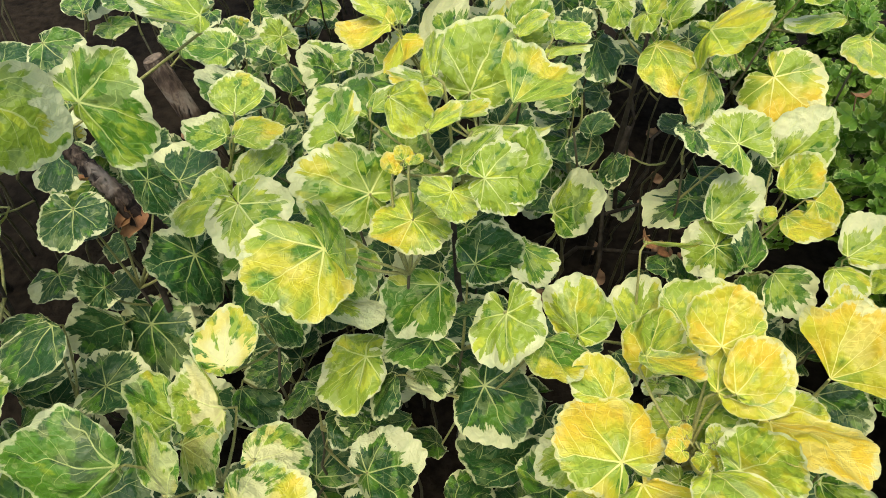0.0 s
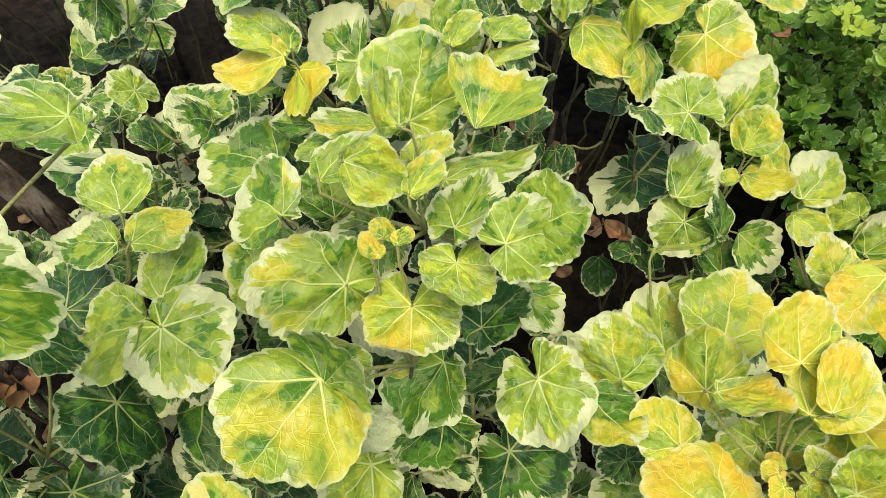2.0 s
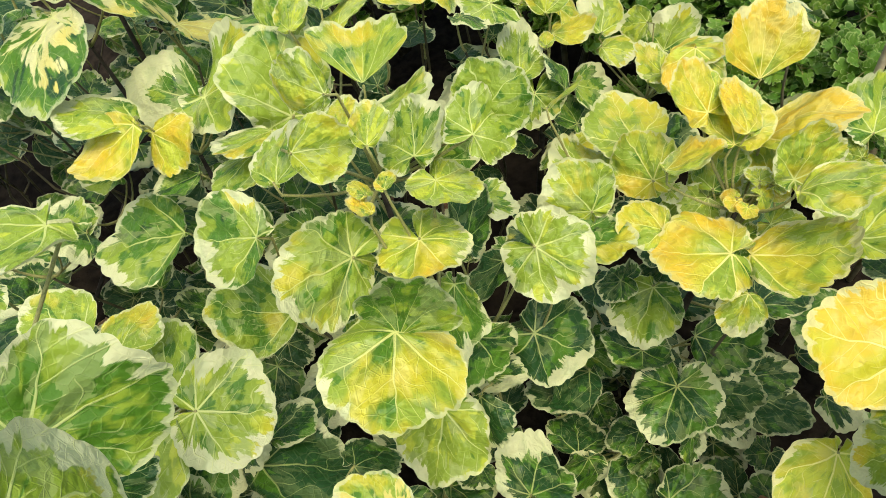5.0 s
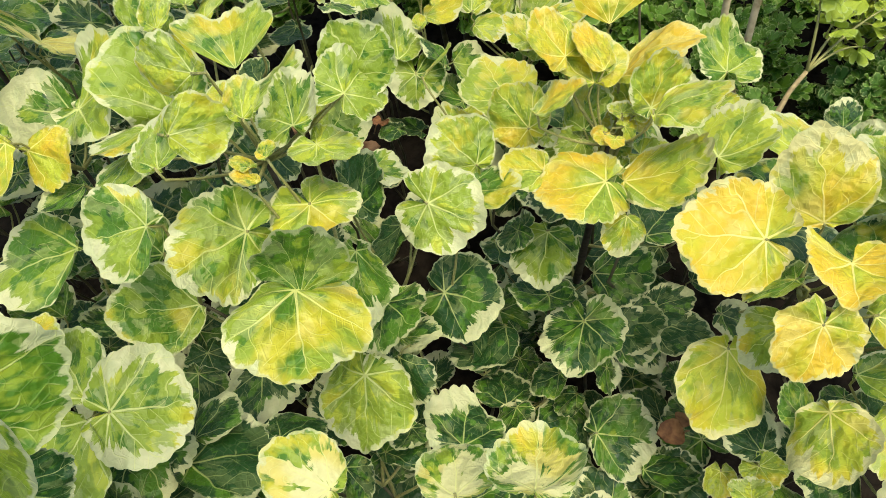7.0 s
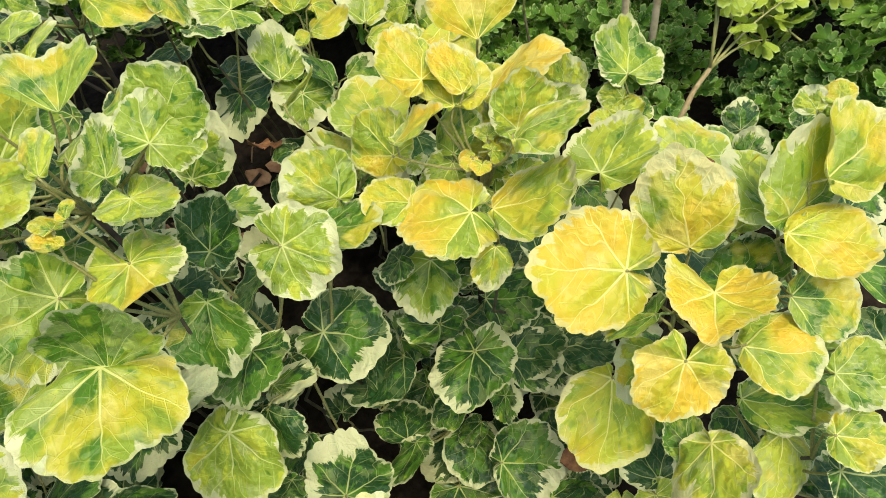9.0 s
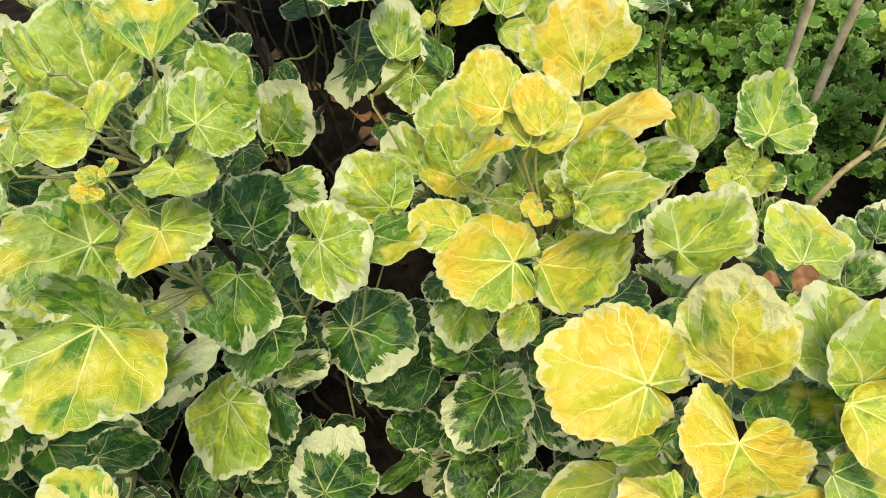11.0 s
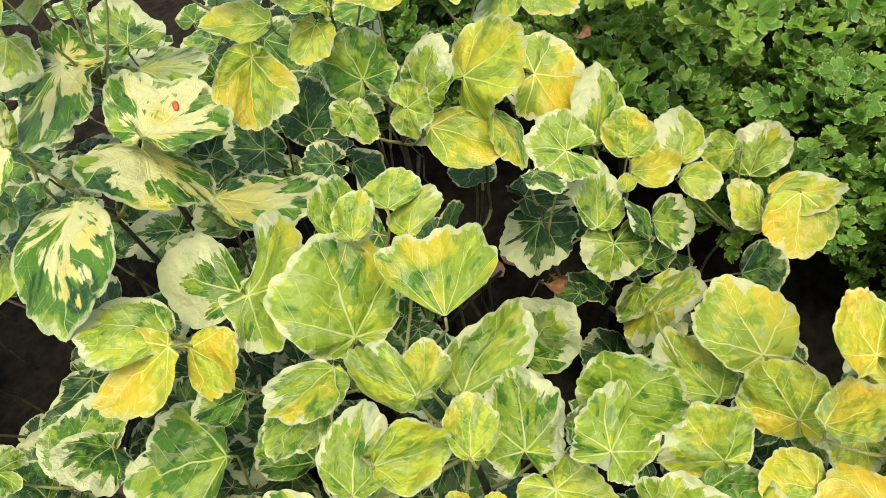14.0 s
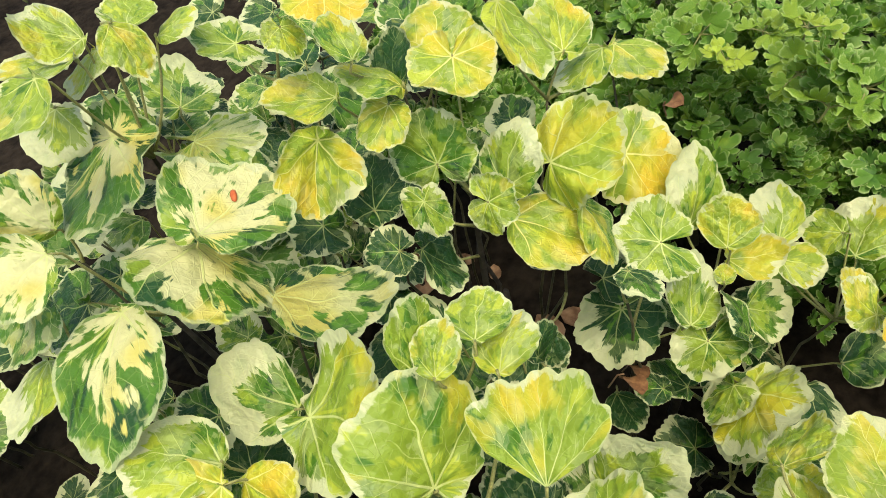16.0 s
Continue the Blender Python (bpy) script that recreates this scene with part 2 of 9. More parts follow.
LEAF = leaf_material()
FERN = fern_material()
STALK = plain_material("green_stalk", (0.13, 0.145, 0.04), (0.33, 0.31, 0.10), 90, 0.5, 0.3, 0.001)
BARK = plain_material("grey_brown_bark", (0.018, 0.015, 0.010), (0.060, 0.050, 0.034), 120, 0.9, 0.8, 0.002, 0.15)
SHOOT = plain_material("olive_shoot", (0.030, 0.030, 0.014), (0.095, 0.085, 0.040), 100, 0.7, 0.5, 0.001, 0.2)
PALE_BARK = plain_material("pale_bark", (0.27, 0.215, 0.11), (0.54, 0.46, 0.28), 110, 0.85, 0.6, 0.001, 0.2)
# soil colour taken down to near black to include the shade under the shrubs
SOIL = plain_material("shade_darkened_ground", (0.0055, 0.0045, 0.0032), (0.026, 0.020, 0.013), 60, 0.95, 0.9, 0.006, 0.02)
SEEDLING = plain_material("tan_young_bark", (0.16, 0.12, 0.05), (0.38, 0.31, 0.15), 120, 0.7, 0.5, 0.001, 0.2)
LITTER = plain_material("dead_leaf", (0.10, 0.045, 0.018), (0.36, 0.22, 0.11), 70, 0.85, 0.6, 0.001)
DRY = plain_material("dry_orange_leaf", (0.09, 0.035, 0.012), (0.27, 0.14, 0.05), 160, 0.8, 0.6, 0.001)
STAKE = wood_material()
CUT = plain_material("sawn_wood", (0.05, 0.038, 0.026), (0.20, 0.155, 0.105), 220, 0.9, 0.7, 0.001, 0.1)
HUSK = plain_material("orange_husk", (0.28, 0.05, 0.012), (0.46, 0.12, 0.03), 300, 0.5, 0.3, 0.0005)


# ---- building helpers ----
def mesh_object(name, verts, faces, material, parent=None, label="", smooth=True):
    me = bpy.data.meshes.new(name)
    me.from_pydata([tuple(v) for v in verts], [], faces)
    me.materials.append(material)
    if smooth:
        me.polygons.foreach_set("use_smooth", [True] * len(me.polygons))
    me.update()
    ob = new(name, me)
    ob.parent = parent
    return tagged(ob, label)


def tube(points, radii, sides=8):
    """Vertices and faces of a tapered, closed tube along points."""
    pts = [Vector(p) for p in points]
    verts, faces = [], []
    side = Vector((1, 0, 0))
    for i, p in enumerate(pts):
        ahead = (pts[min(i + 1, len(pts) - 1)] - pts[max(i - 1, 0)]).normalized()
        side = side - side.dot(ahead) * ahead
        if side.length < 1e-4:
            side = ahead.orthogonal()
        side.normalize()
        other = ahead.cross(side)
        for k in range(sides):
            a = 2 * math.pi * k / sides
            verts.append(p + radii[i] * (math.cos(a) * side + math.sin(a) * other))
    for i in range(len(pts) - 1):
        for k in range(sides):
            a, b = i * sides + k, i * sides + (k + 1) % sides
            faces.append((a, b, b + sides, a + sides))
    faces.append(tuple(range(sides))[::-1])
    faces.append(tuple(range((len(pts) - 1) * sides, len(pts) * sides)))
    return verts, faces


def bend(a, b, sag, steps=6):
    """Points of a gently bowed line from a to b."""
    a, b = Vector(a), Vector(b)
    return [a.lerp(b, k / steps) + Vector(sag) * math.sin(math.pi * k / steps) for k in range(steps + 1)]


BLADES = {}


def blade_mesh(c, fold, curl, kind, fan, coarse=False):
    """A round, scalloped leaf of radius 1 about the origin, its stalk joining at (0, -c), tip along y; cached by shape. fan: a wedge that opens from the stalk."""
    key = (c, fold, curl, kind, fan, coarse)
    if key in BLADES:
        return BLADES[key]
    rng = random.Random(int(c * 10) * 131 + int(fold * 10) * 17 + int(curl * 100 + 60) * 7 + kind * 1009 + fan)
    gap = 0.06 + 0.12 * rng.random() if c > 0.3 else 0.10 + 0.22 * rng.random()
    around = 72 if coarse else 120
    mains = 7
    if fan:
        mains = 5
    teeth = 13 if fan else rng.choice((24, 27, 30))
    shift = [rng.uniform(0, 6.28) for _ in range(8)]
    span = 1.12 if fan else math.pi - gap
    roll = rng.choice((0.0, 0.25, 0.4, 0.55)) * rng.choice((-1, 1, 1))
    flap = rng.choice((0.10, 0.16, 0.24)) * rng.choice((-1, 1))
    verts, faces, rims, spokes, reaches, flats, streaks, alongs = [], [], [], [], [], [], [], []

    def lift(x, y, th, rim, spoke):
        z = curl * (x * x + y * y) * 0.5 + fold * (math.sqrt(x * x + 0.01) - 0.1)
        z += 0.10 * rim ** 2 * math.sin(2 * th + shift[0]) + 0.065 * rim ** 2.5 * math.sin(5 * th + shift[1])
        z += 0.030 * rim ** 4 * math.sin(11 * th + shift[6]) + 0.05 * rim ** 9
        z += (0.02 if fan else 0.04) * (math.sin(math.pi * (spoke - 0.5)) ** 2) * math.sin(math.pi * min(1, rim * 0.9))
        z += 0.12 * noise.noise((x * 1.2 + shift[2], y * 1.2 + shift[3], 0.0)) + 0.035 * noise.noise((x * 3.1 + shift[3], y * 3.1, shift[2]))
        if not fan:
            z += flap * rim * max(0.0, abs(th) - 1.9) ** 2 * (1 if th > 0 else -0.7)
        side = max(0.0, x * math.cos(shift[7]) + y * math.sin(shift[7]) - 0.45)
        return z + roll * 1.6 * side * side

    def vertex(th, rim):
        u = (th + span) / (2 * span)
        spoke = u * mains
        if fan:
            rho = 1.9 * (1 - 0.16 * th * th) * (1 - 2.2 * max(0.0, abs(th) - 0.80) ** 2 - 0.07 * math.exp(-(th / 0.14) ** 2))
        else:
            rho = c * math.cos(th) + math.sqrt(max(1e-6, 1 - (c * math.sin(th)) ** 2))
        lobe = abs(math.sin(math.pi * (u * mains - 0.5)))
        tooth = abs(math.sin(math.pi * teeth * u + shift[4])) ** 0.7
        uneven = noise.noise((math.sin(th) * 1.6 + shift[2], math.cos(th) * 1.6, shift[3]))
        ragged = 0.5 + 0.5 * noise.noise((math.sin(th) * 4.3 + shift[5], math.cos(th) * 4.3, shift[2]))
        bite = 0.45 if fan else 1.0
        rho *= 1.02 - (0.09 if fan else 0.05) * lobe ** 3 + bite * (0.025 + 0.05 * ragged) * tooth - 0.03 + (0.16 if fan else 0.09) * uneven
        rho += 0.04 * math.exp(-(th / 0.16) ** 2)
        if not fan:
            end = math.sqrt(max(0.0, min(1.0, (span - abs(th)) / 0.34)))
            rho *= 0.5 + 0.5 * end if c < 0.8 else 0.8 + 0.2 * end
        r = rho * rim
        x, y = r * math.sin(th), -(1.0 if fan else c) + r * math.cos(th)
        verts.append((x, y, lift(x, y, th, rim, spoke)))
        rims.append(rim)
        spokes.append(spoke)
        reaches.append(r)
        flats.append((x, y, 0.0))
        streaks.append((math.sin(th) * 2.2, math.cos(th) * 2.2, rim * 0.55))
        alongs.append(y)

    levels = [0.03, 0.30, 0.60, 0.85, 0.955, 1.0] if coarse else [0.03, 0.20, 0.40, 0.58, 0.74, 0.87, 0.955, 1.0]
    for rim in levels:
        for k in range(around + 1):
            vertex(-span + 2 * span * k / around, rim)
    n = around + 1
    for i in range(len(levels) - 1):
        for k in range(around):
            a = i * n + k
            faces.append((a, a + n, a + n + 1, a + 1))
    faces.append(tuple(range(n)))
    me = bpy.data.meshes.new("leaf")
    me.from_pydata(verts, [], faces)
    me.polygons.foreach_set("use_smooth", [True] * len(me.polygons))
    for name, values in (("rim", rims), ("spoke", spokes), ("reach", reaches), ("along", alongs)):
        me.attributes.new(name, "FLOAT", "POINT").data.foreach_set("value", values)
    for name, values in (("flat", flats), ("streak", streaks)):
        me.attributes.new(name, "FLOAT_VECTOR", "POINT").data.foreach_set("vector", [q for v in values for q in v])
    me.materials.append(LEAF)
    me.update()
    BLADES[key] = me
    return me


class Plant:
    """One shrub: an Empty at its foot, with stems, leaves and their stalks as parts."""

    coarse = False

    def __init__(self, name, label, foot, top, lean=(0, 0, 0), thick=0.006, group="potted variegated aralias"):
        self.root = tagged(new(name), label, "shrub", group)
        self.root.location = foot
        self.foot, self.top = Vector(foot), Vector(top)
        self.line = bend(foot, self.top - Vector((0, 0, 0.045)), lean, 10)
        v, f = tube([p - self.foot for p in self.line], [thick * (1 - 0.072 * k) for k in range(11)], 9)
        mesh_object("stem", v, f, BARK, self.root)
        self.joints = [(p, self.foot) for p in self.line[3:]]
        self.count = 0

    def shoot(self, top, side=(0, 0)):
        """A thin side shoot from the plant's foot region up to top, on which lower leaves sit."""
        top = Vector(top)
        low = Vector((top.x * 0.7 + self.foot.x * 0.3 + side[0], top.y * 0.7 + self.foot.y * 0.3 + side[1], -0.01))
        line = bend(low, top, ((self.foot.x - top.x) * 0.10, (self.foot.y - top.y) * 0.10, 0), 8)
        for k, p in enumerate(line[1:8]):
            p += Vector((noise.noise((k * 0.9, top.x * 50, 1.0)), noise.noise((k * 0.9, top.y * 50, 7.0)), 0)) * 0.013
        v, f = tube([p - self.foot for p in line], [0.0021 - 0.00012 * k for k in range(9)], 7)
        mesh_object("shoot", v, f, SHOOT, self.root)
        self.joints += [(p, self.foot) for p in line[5:]]

    def joint(self, p):
        """The point of a stem or shoot at which a stalk to p starts, a little below it."""
        aim = p - Vector((0, 0, 0.045))
        return min((q for q, _ in self.joints), key=lambda q: (q - aim).length)

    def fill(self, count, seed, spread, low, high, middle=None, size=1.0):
        """Lower leaves scattered round the stems, their shade painted in as high dark values."""
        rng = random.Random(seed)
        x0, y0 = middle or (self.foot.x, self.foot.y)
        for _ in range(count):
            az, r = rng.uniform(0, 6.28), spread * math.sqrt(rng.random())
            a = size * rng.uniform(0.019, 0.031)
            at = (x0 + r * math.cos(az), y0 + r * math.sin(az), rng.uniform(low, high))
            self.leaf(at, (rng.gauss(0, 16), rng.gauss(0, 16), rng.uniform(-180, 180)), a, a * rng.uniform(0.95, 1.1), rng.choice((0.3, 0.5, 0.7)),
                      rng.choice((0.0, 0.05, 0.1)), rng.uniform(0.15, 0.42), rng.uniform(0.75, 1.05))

    def leaf(self, at, turn, a, b, c, yellow, white, dark, splash=0.0, fold=0.0, curl=None, fan=False):
        """A leaf with centre at, half-length a and half-width b, its stalk joining c * a behind the centre."""
        self.count += 1
        if curl is None:
            curl = (-0.22, -0.1, 0.06, -0.3, 0.14)[self.count % 5]
        me = blade_mesh(min((0.1, 0.3, 0.5, 0.7, 0.9), key=lambda q: abs(q - c)), fold, curl, self.count % 6, fan, self.coarse)
        ob = new("leaf", me)
        m = Matrix.LocRotScale(Vector(at) - self.foot, Euler([radians(q) for q in turn]), (b * (0.85 if fan else 1.03), a * 1.03, (a + b) / 2))
        ob.matrix_basis = m
        ob.parent = self.root
        ob.color = (yellow, white, dark, splash)
        base = m @ Vector((0, -1.0 if fan else -min((0.1, 0.3, 0.5, 0.7, 0.9), key=lambda q: abs(q - c)), 0.0))
        along = (m.to_3x3() @ Vector((0, 1, 0))).normalized()
        below = (m.to_3x3() @ Vector((0, 0, -1))).normalized()
        join = self.joint(base + self.foot) - self.foot
        p1 = base + below * 0.008 - along * 0.004
        mid = base.lerp(join, 0.45) + below * 0.012 + Vector((0, 0, -0.006))
        pts = [base, p1] + [p1 * (1 - u) ** 2 + mid * 2 * u * (1 - u) + join * u * u for u in (0.25, 0.5, 0.75, 1.0)]
        v, f = tube(pts, [0.0009, 0.0009, 0.0010, 0.0011, 0.0013, 0.0016], 6)
        inv = m.inverted()
        mesh_object("stalk", [inv @ q for q in v], f, STALK, ob)
        return ob


# ---- ground ----
def ground():
    rng = random.Random(4)
    xs = [-60, -20, -6, -2] + [-1.2 + 0.06 * k for k in range(50)] + [2.4, 6, 20, 60]
    ys = [-60, -20, -6, -2] + [-1.0 + 0.06 * k for k in range(54)] + [3, 6, 20, 60]
    verts = [(x, y, 0.02 * noise.noise((x * 3, y * 3, 1.0)) + 0.006 * noise.noise((x * 17, y * 17, 2.0))) for y in ys for x in xs]
    w = len(xs)
    faces = [(j * w + i, j * w + i + 1, (j + 1) * w + i + 1, (j + 1) * w + i) for j in range(len(ys) - 1) for i in range(w - 1)]
    return tagged(mesh_object("ground", verts, faces, SOIL), "bare nursery soil, near-black with the shrubs' shade painted in", "ground", "", "structure")


ground()


# ---- shrubs ----
# high dark values on low leaves are leaf green plus painted-in shade
centre = Plant("variegated_aralia", "bushy aralia, big green and yellow leaves edged in cream", (0.03, 0.37, 0), (0.005, 0.345, 0.47), (0, 0, 0), 0.006)
centre.shoot((-0.024, 0.282, 0.387))
centre.shoot((0.032, 0.426, 0.386))
centre.shoot((0.016, 0.279, 0.289))
centre.shoot((-0.076, 0.373, 0.357))
centre.shoot((0.096, 0.388, 0.297))
centre.shoot((-0.047, 0.374, 0.058))
centre.leaf((-0.089, 0.251, 0.436), (1, -18, 130), 0.035, 0.035, 0.45, 0.55, 0.2, 0.3)
centre.leaf((-0.066, 0.317, 0.439), (40, -57, 47), 0.033, 0.031, 0.52, 0.5, 0.2, 0.3)
centre.leaf((-0.021, 0.288, 0.434), (1, -3, 162), 0.027, 0.026, 0.05, 0.6, 0.2, 0.1)
centre.leaf((0.004, 0.288, 0.456), (8, -13, 166), 0.022, 0.020, 0.20, 0.3, 0.1, 0.1)
centre.leaf((0.035, 0.280, 0.482), (1, 47, -89), 0.020, 0.022, 0.42, 0.2, 0.3, 0.2)
centre.leaf((0.048, 0.283, 0.487), (54, 27, -94), 0.021, 0.022, 0.47, 0.1, 0.4, 0.3)
centre.leaf((0.020, 0.321, 0.464), (25, -29, -64), 0.023, 0.024, 0.55, 0.1, 0.5, 0.2)
centre.leaf((0.043, 0.246, 0.375), (-18, 40, 172), 0.031, 0.030, 0.23, 0.4, 0.4, 0.2)
centre.leaf((-0.017, 0.280, 0.353), (-47, -50, 170), 0.028, 0.030, 0.74, 0.3, 0.3, 0.4)
centre.leaf((-0.017, 0.271, 0.316), (9, 19, 111), 0.030, 0.032, 0.32, 0.1, 0.3, 0.5)
centre.leaf((0.034, 0.301, 0.385), (47, 54, -30), 0.024, 0.027, 0.40, 0, 0.1, 0.8)
centre.leaf((-0.082, 0.382, 0.440), (-12, -32, 33), 0.026, 0.027, 0.62, 0.3, 0.4, 0.3)
centre.leaf((0.032, 0.457, 0.443), (49, 14, -17), 0.036, 0.038, 0.72, 0.4, 0.3, 0.2)
centre.leaf((0.075, 0.412, 0.456), (13, 3, -50), 0.030, 0.032, 0.84, 0.45, 0.15, 0.25, fold=0.3, fan=True)
centre.leaf((0.047, 0.364, 0.449), (-7, -23, -77), 0.029, 0.028, 0.84, 0.4, 0.3, 0.2)
centre.leaf((0.111, 0.376, 0.361), (64, 28, -83), 0.031, 0.029, 0.97, 0.1, 0.4, 0.3)
centre.leaf((-0.022, 0.435, 0.438), (14, 10, 94), 0.023, 0.024, 0.91, 0.4, 0.4, 0.2)
centre.leaf((-0.010, 0.369, 0.506), (20, -57, -6), 0.018, 0.018, 0.92, 0.4, 0.2, 0.1)
centre.leaf((0.018, 0.382, 0.451), (4, -21, -66), 0.017, 0.017, 0.79, 0.4, 0.3, 0.1)
centre.leaf((-0.035, 0.374, 0.472), (10, -21, -61), 0.020, 0.021, 0.85, 0.2, 0.4, 0.3)
centre.leaf((-0.023, 0.348, 0.479), (-33, 65, -154), 0.018, 0.019, 0.88, 0.4, 0.1, 0.1)
centre.leaf((-0.094, 0.391, 0.364), (34, -18, 42), 0.028, 0.030, 0.88, 0.4, 0.3, 0.3)
centre.leaf((0.098, 0.451, 0.460), (1, -18, -67), 0.018, 0.019, 0.85, 0.5, 0.2, 0.1)
centre.leaf((0.029, 0.281, 0.342), (-7, 39, 94), 0.023, 0.024, 0.50, 0, 0, 0.9)
centre.leaf((-0.035, 0.437, 0.423), (-5, 10, 98), 0.022, 0.022, 0.77, 0.3, 0.3, 0.3)
centre.leaf((0.000, 0.332, 0.485), (21, -12, -63), 0.013, 0.013, 0.85, 0.5, 0.1, 0.1)
centre.leaf((-0.034, 0.315, 0.461), (34, 17, 39), 0.008, 0.008, 0.78, 0.7, 0, 0.2)
centre.leaf((-0.025, 0.323, 0.462), (11, 30, -7), 0.007, 0.008, 0.79, 0.7, 0, 0.2)
centre.leaf((-0.018, 0.308, 0.470), (17, -15, -68), 0.006, 0.007, 0.73, 0.7, 0, 0.2)
centre.leaf((-0.070, 0.291, 0.383), (-15, -19, -153), 0.026, 0.027, 0.79, 0.3, 0.1, 0.4)
centre.leaf((-0.062, 0.260, 0.374), (7, -31, -127), 0.021, 0.022, 0.87, 0.2, 0.7, 0.3)
centre.leaf((0.067, 0.308, 0.365), (-21, -26, -149), 0.020, 0.021, 0.69, 0.1, 0.6, 0.4)
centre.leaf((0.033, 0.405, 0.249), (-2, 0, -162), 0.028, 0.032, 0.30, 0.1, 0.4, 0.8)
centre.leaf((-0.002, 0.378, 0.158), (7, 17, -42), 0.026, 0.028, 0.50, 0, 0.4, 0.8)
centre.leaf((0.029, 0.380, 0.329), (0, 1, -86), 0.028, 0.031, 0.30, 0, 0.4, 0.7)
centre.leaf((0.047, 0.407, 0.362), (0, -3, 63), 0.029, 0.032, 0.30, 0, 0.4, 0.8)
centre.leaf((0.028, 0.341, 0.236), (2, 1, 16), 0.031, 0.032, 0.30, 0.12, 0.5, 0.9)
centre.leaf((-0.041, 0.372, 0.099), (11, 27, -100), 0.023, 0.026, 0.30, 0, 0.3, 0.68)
centre.leaf((-0.063, 0.255, 0.457), (80, 23, -65), 0.026, 0.026, 0.90, 0.25, 0.1, 0.4, fan=True)

golden = Plant("variegated_aralia", "aralia shrub with yellow-green scalloped leaves edged in cream", (0.17, 0.2, 0), (0.155, 0.165, 0.4), (0, 0, 0), 0.006)
golden.shoot((0.151, 0.275, 0.302))
golden.shoot((0.231, 0.125, 0.273))
golden.shoot((0.096, 0.133, 0.313))
golden.shoot((0.236, 0.194, 0.362))
golden.leaf((0.093, 0.254, 0.381), (56, -27, -34), 0.024, 0.026, 0.68, 0.4, 0.4, 0.1)
golden.leaf((0.168, 0.215, 0.428), (42, -1, -12), 0.022, 0.023, 0.61, 0.7, 0.2, 0.1)
golden.leaf((0.138, 0.229, 0.380), (41, -41, -53), 0.024, 0.024, 0.57, 0.7, 0.2, 0.1)
golden.leaf((0.153, 0.284, 0.334), (-8, 15, -28), 0.027, 0.028, 0.85, 0.4, 0.3, 0.1)
golden.leaf((0.101, 0.166, 0.368), (-2, 2, 26), 0.030, 0.035, 0.41, 0.7, 0.2, 0.1)
golden.leaf((0.128, 0.116, 0.371), (23, -0, -164), 0.032, 0.031, 0.89, 0.7, 0.2, 0.1)
golden.leaf((0.220, 0.087, 0.323), (17, -20, -109), 0.034, 0.036, 0.51, 0.2, 0.4, 0.1)
golden.leaf((0.104, 0.205, 0.366), (17, -4, 29), 0.020, 0.020, 0.47, 0.6, 0.3, 0.1)
golden.leaf((0.084, 0.131, 0.348), (-23, 26, 86), 0.015, 0.016, 0.84, 0.6, 0.3, 0.1)
golden.leaf((0.249, 0.201, 0.421), (54, 2, -56), 0.028, 0.033, 0.86, 0.8, 0.3, 0.1, fold=0.3, fan=True)
golden.leaf((0.212, 0.154, 0.397), (32, -19, -157), 0.030, 0.031, 0.94, 0.9, 0.1, 0)
golden.leaf((0.139, 0.198, 0.403), (29, -26, -146), 0.019, 0.020, 0.85, 0.6, 0.2, 0.1)
golden.leaf((0.154, 0.116, 0.413), (22, -12, -164), 0.024, 0.025, 0.85, 0.6, 0.2, 0.1)
golden.leaf((0.178, 0.141, 0.398), (70, 20, -52), 0.022, 0.023, 0.76, 0.5, 0.3, 0.1)
golden.leaf((0.170, 0.314, 0.382), (-5, -47, -92), 0.019, 0.019, 0.85, 0.6, 0.2, 0.1)
golden.leaf((0.201, 0.303, 0.257), (-29, -24, -59), 0.024, 0.025, 0.67, 0.4, 0.3, 0.1)
golden.leaf((0.182, 0.189, 0.415), (22, 31, -33), 0.020, 0.020, 0.91, 0.7, 0.1, 0.1)
golden.leaf((0.173, 0.190, 0.370), (25, -21, -82), 0.020, 0.020, 0.86, 0.5, 0.1, 0.3)
golden.leaf((0.183, 0.191, 0.405), (12, 18, -63), 0.025, 0.026, 0.82, 0.7, 0.1, 0.1)
golden.leaf((0.270, 0.145, 0.311), (35, 74, -106), 0.023, 0.022, 0.89, 0, 0.5, 0.4)
golden.leaf((0.190, 0.269, 0.356), (-1, -1, -41), 0.034, 0.031, 0.66, 0.6, 0.3, 0.1)
golden.leaf((0.186, 0.123, 0.246), (3, 4, -103), 0.027, 0.026, 0.70, 0.2, 0.5, 0.8)
golden.leaf((0.144, 0.166, 0.372), (7, -11, 87), 0.007, 0.007, 0.60, 0.8, 0.05, 0)
golden.leaf((0.173, 0.163, 0.372), (-17, -19, -47), 0.008, 0.008, 0.60, 0.7, 0.2, 0)
golden.leaf((0.174, 0.150, 0.367), (-12, 24, -121), 0.010, 0.010, 0.60, 0.8, 0.1, 0)
golden.leaf((0.194, 0.157, 0.370), (34, 7, -89), 0.019, 0.019, 0.60, 0.6, 0.2, 0.1)
golden.leaf((0.187, 0.192, 0.335), (-22, 28, 160), 0.019, 0.019, 0.60, 0.45, 0.3, 0.15)
golden.leaf((0.211, 0.184, 0.335), (19, 30, -128), 0.018, 0.018, 0.60, 0.4, 0.35, 0.15)
golden.leaf((0.160, 0.204, 0.320), (-31, 7, 125), 0.015, 0.015, 0.60, 0.3, 0.4, 0.2)
golden.leaf((0.169, 0.189, 0.320), (-26, 20, 146), 0.016, 0.016, 0.60, 0.4, 0.3, 0.2)
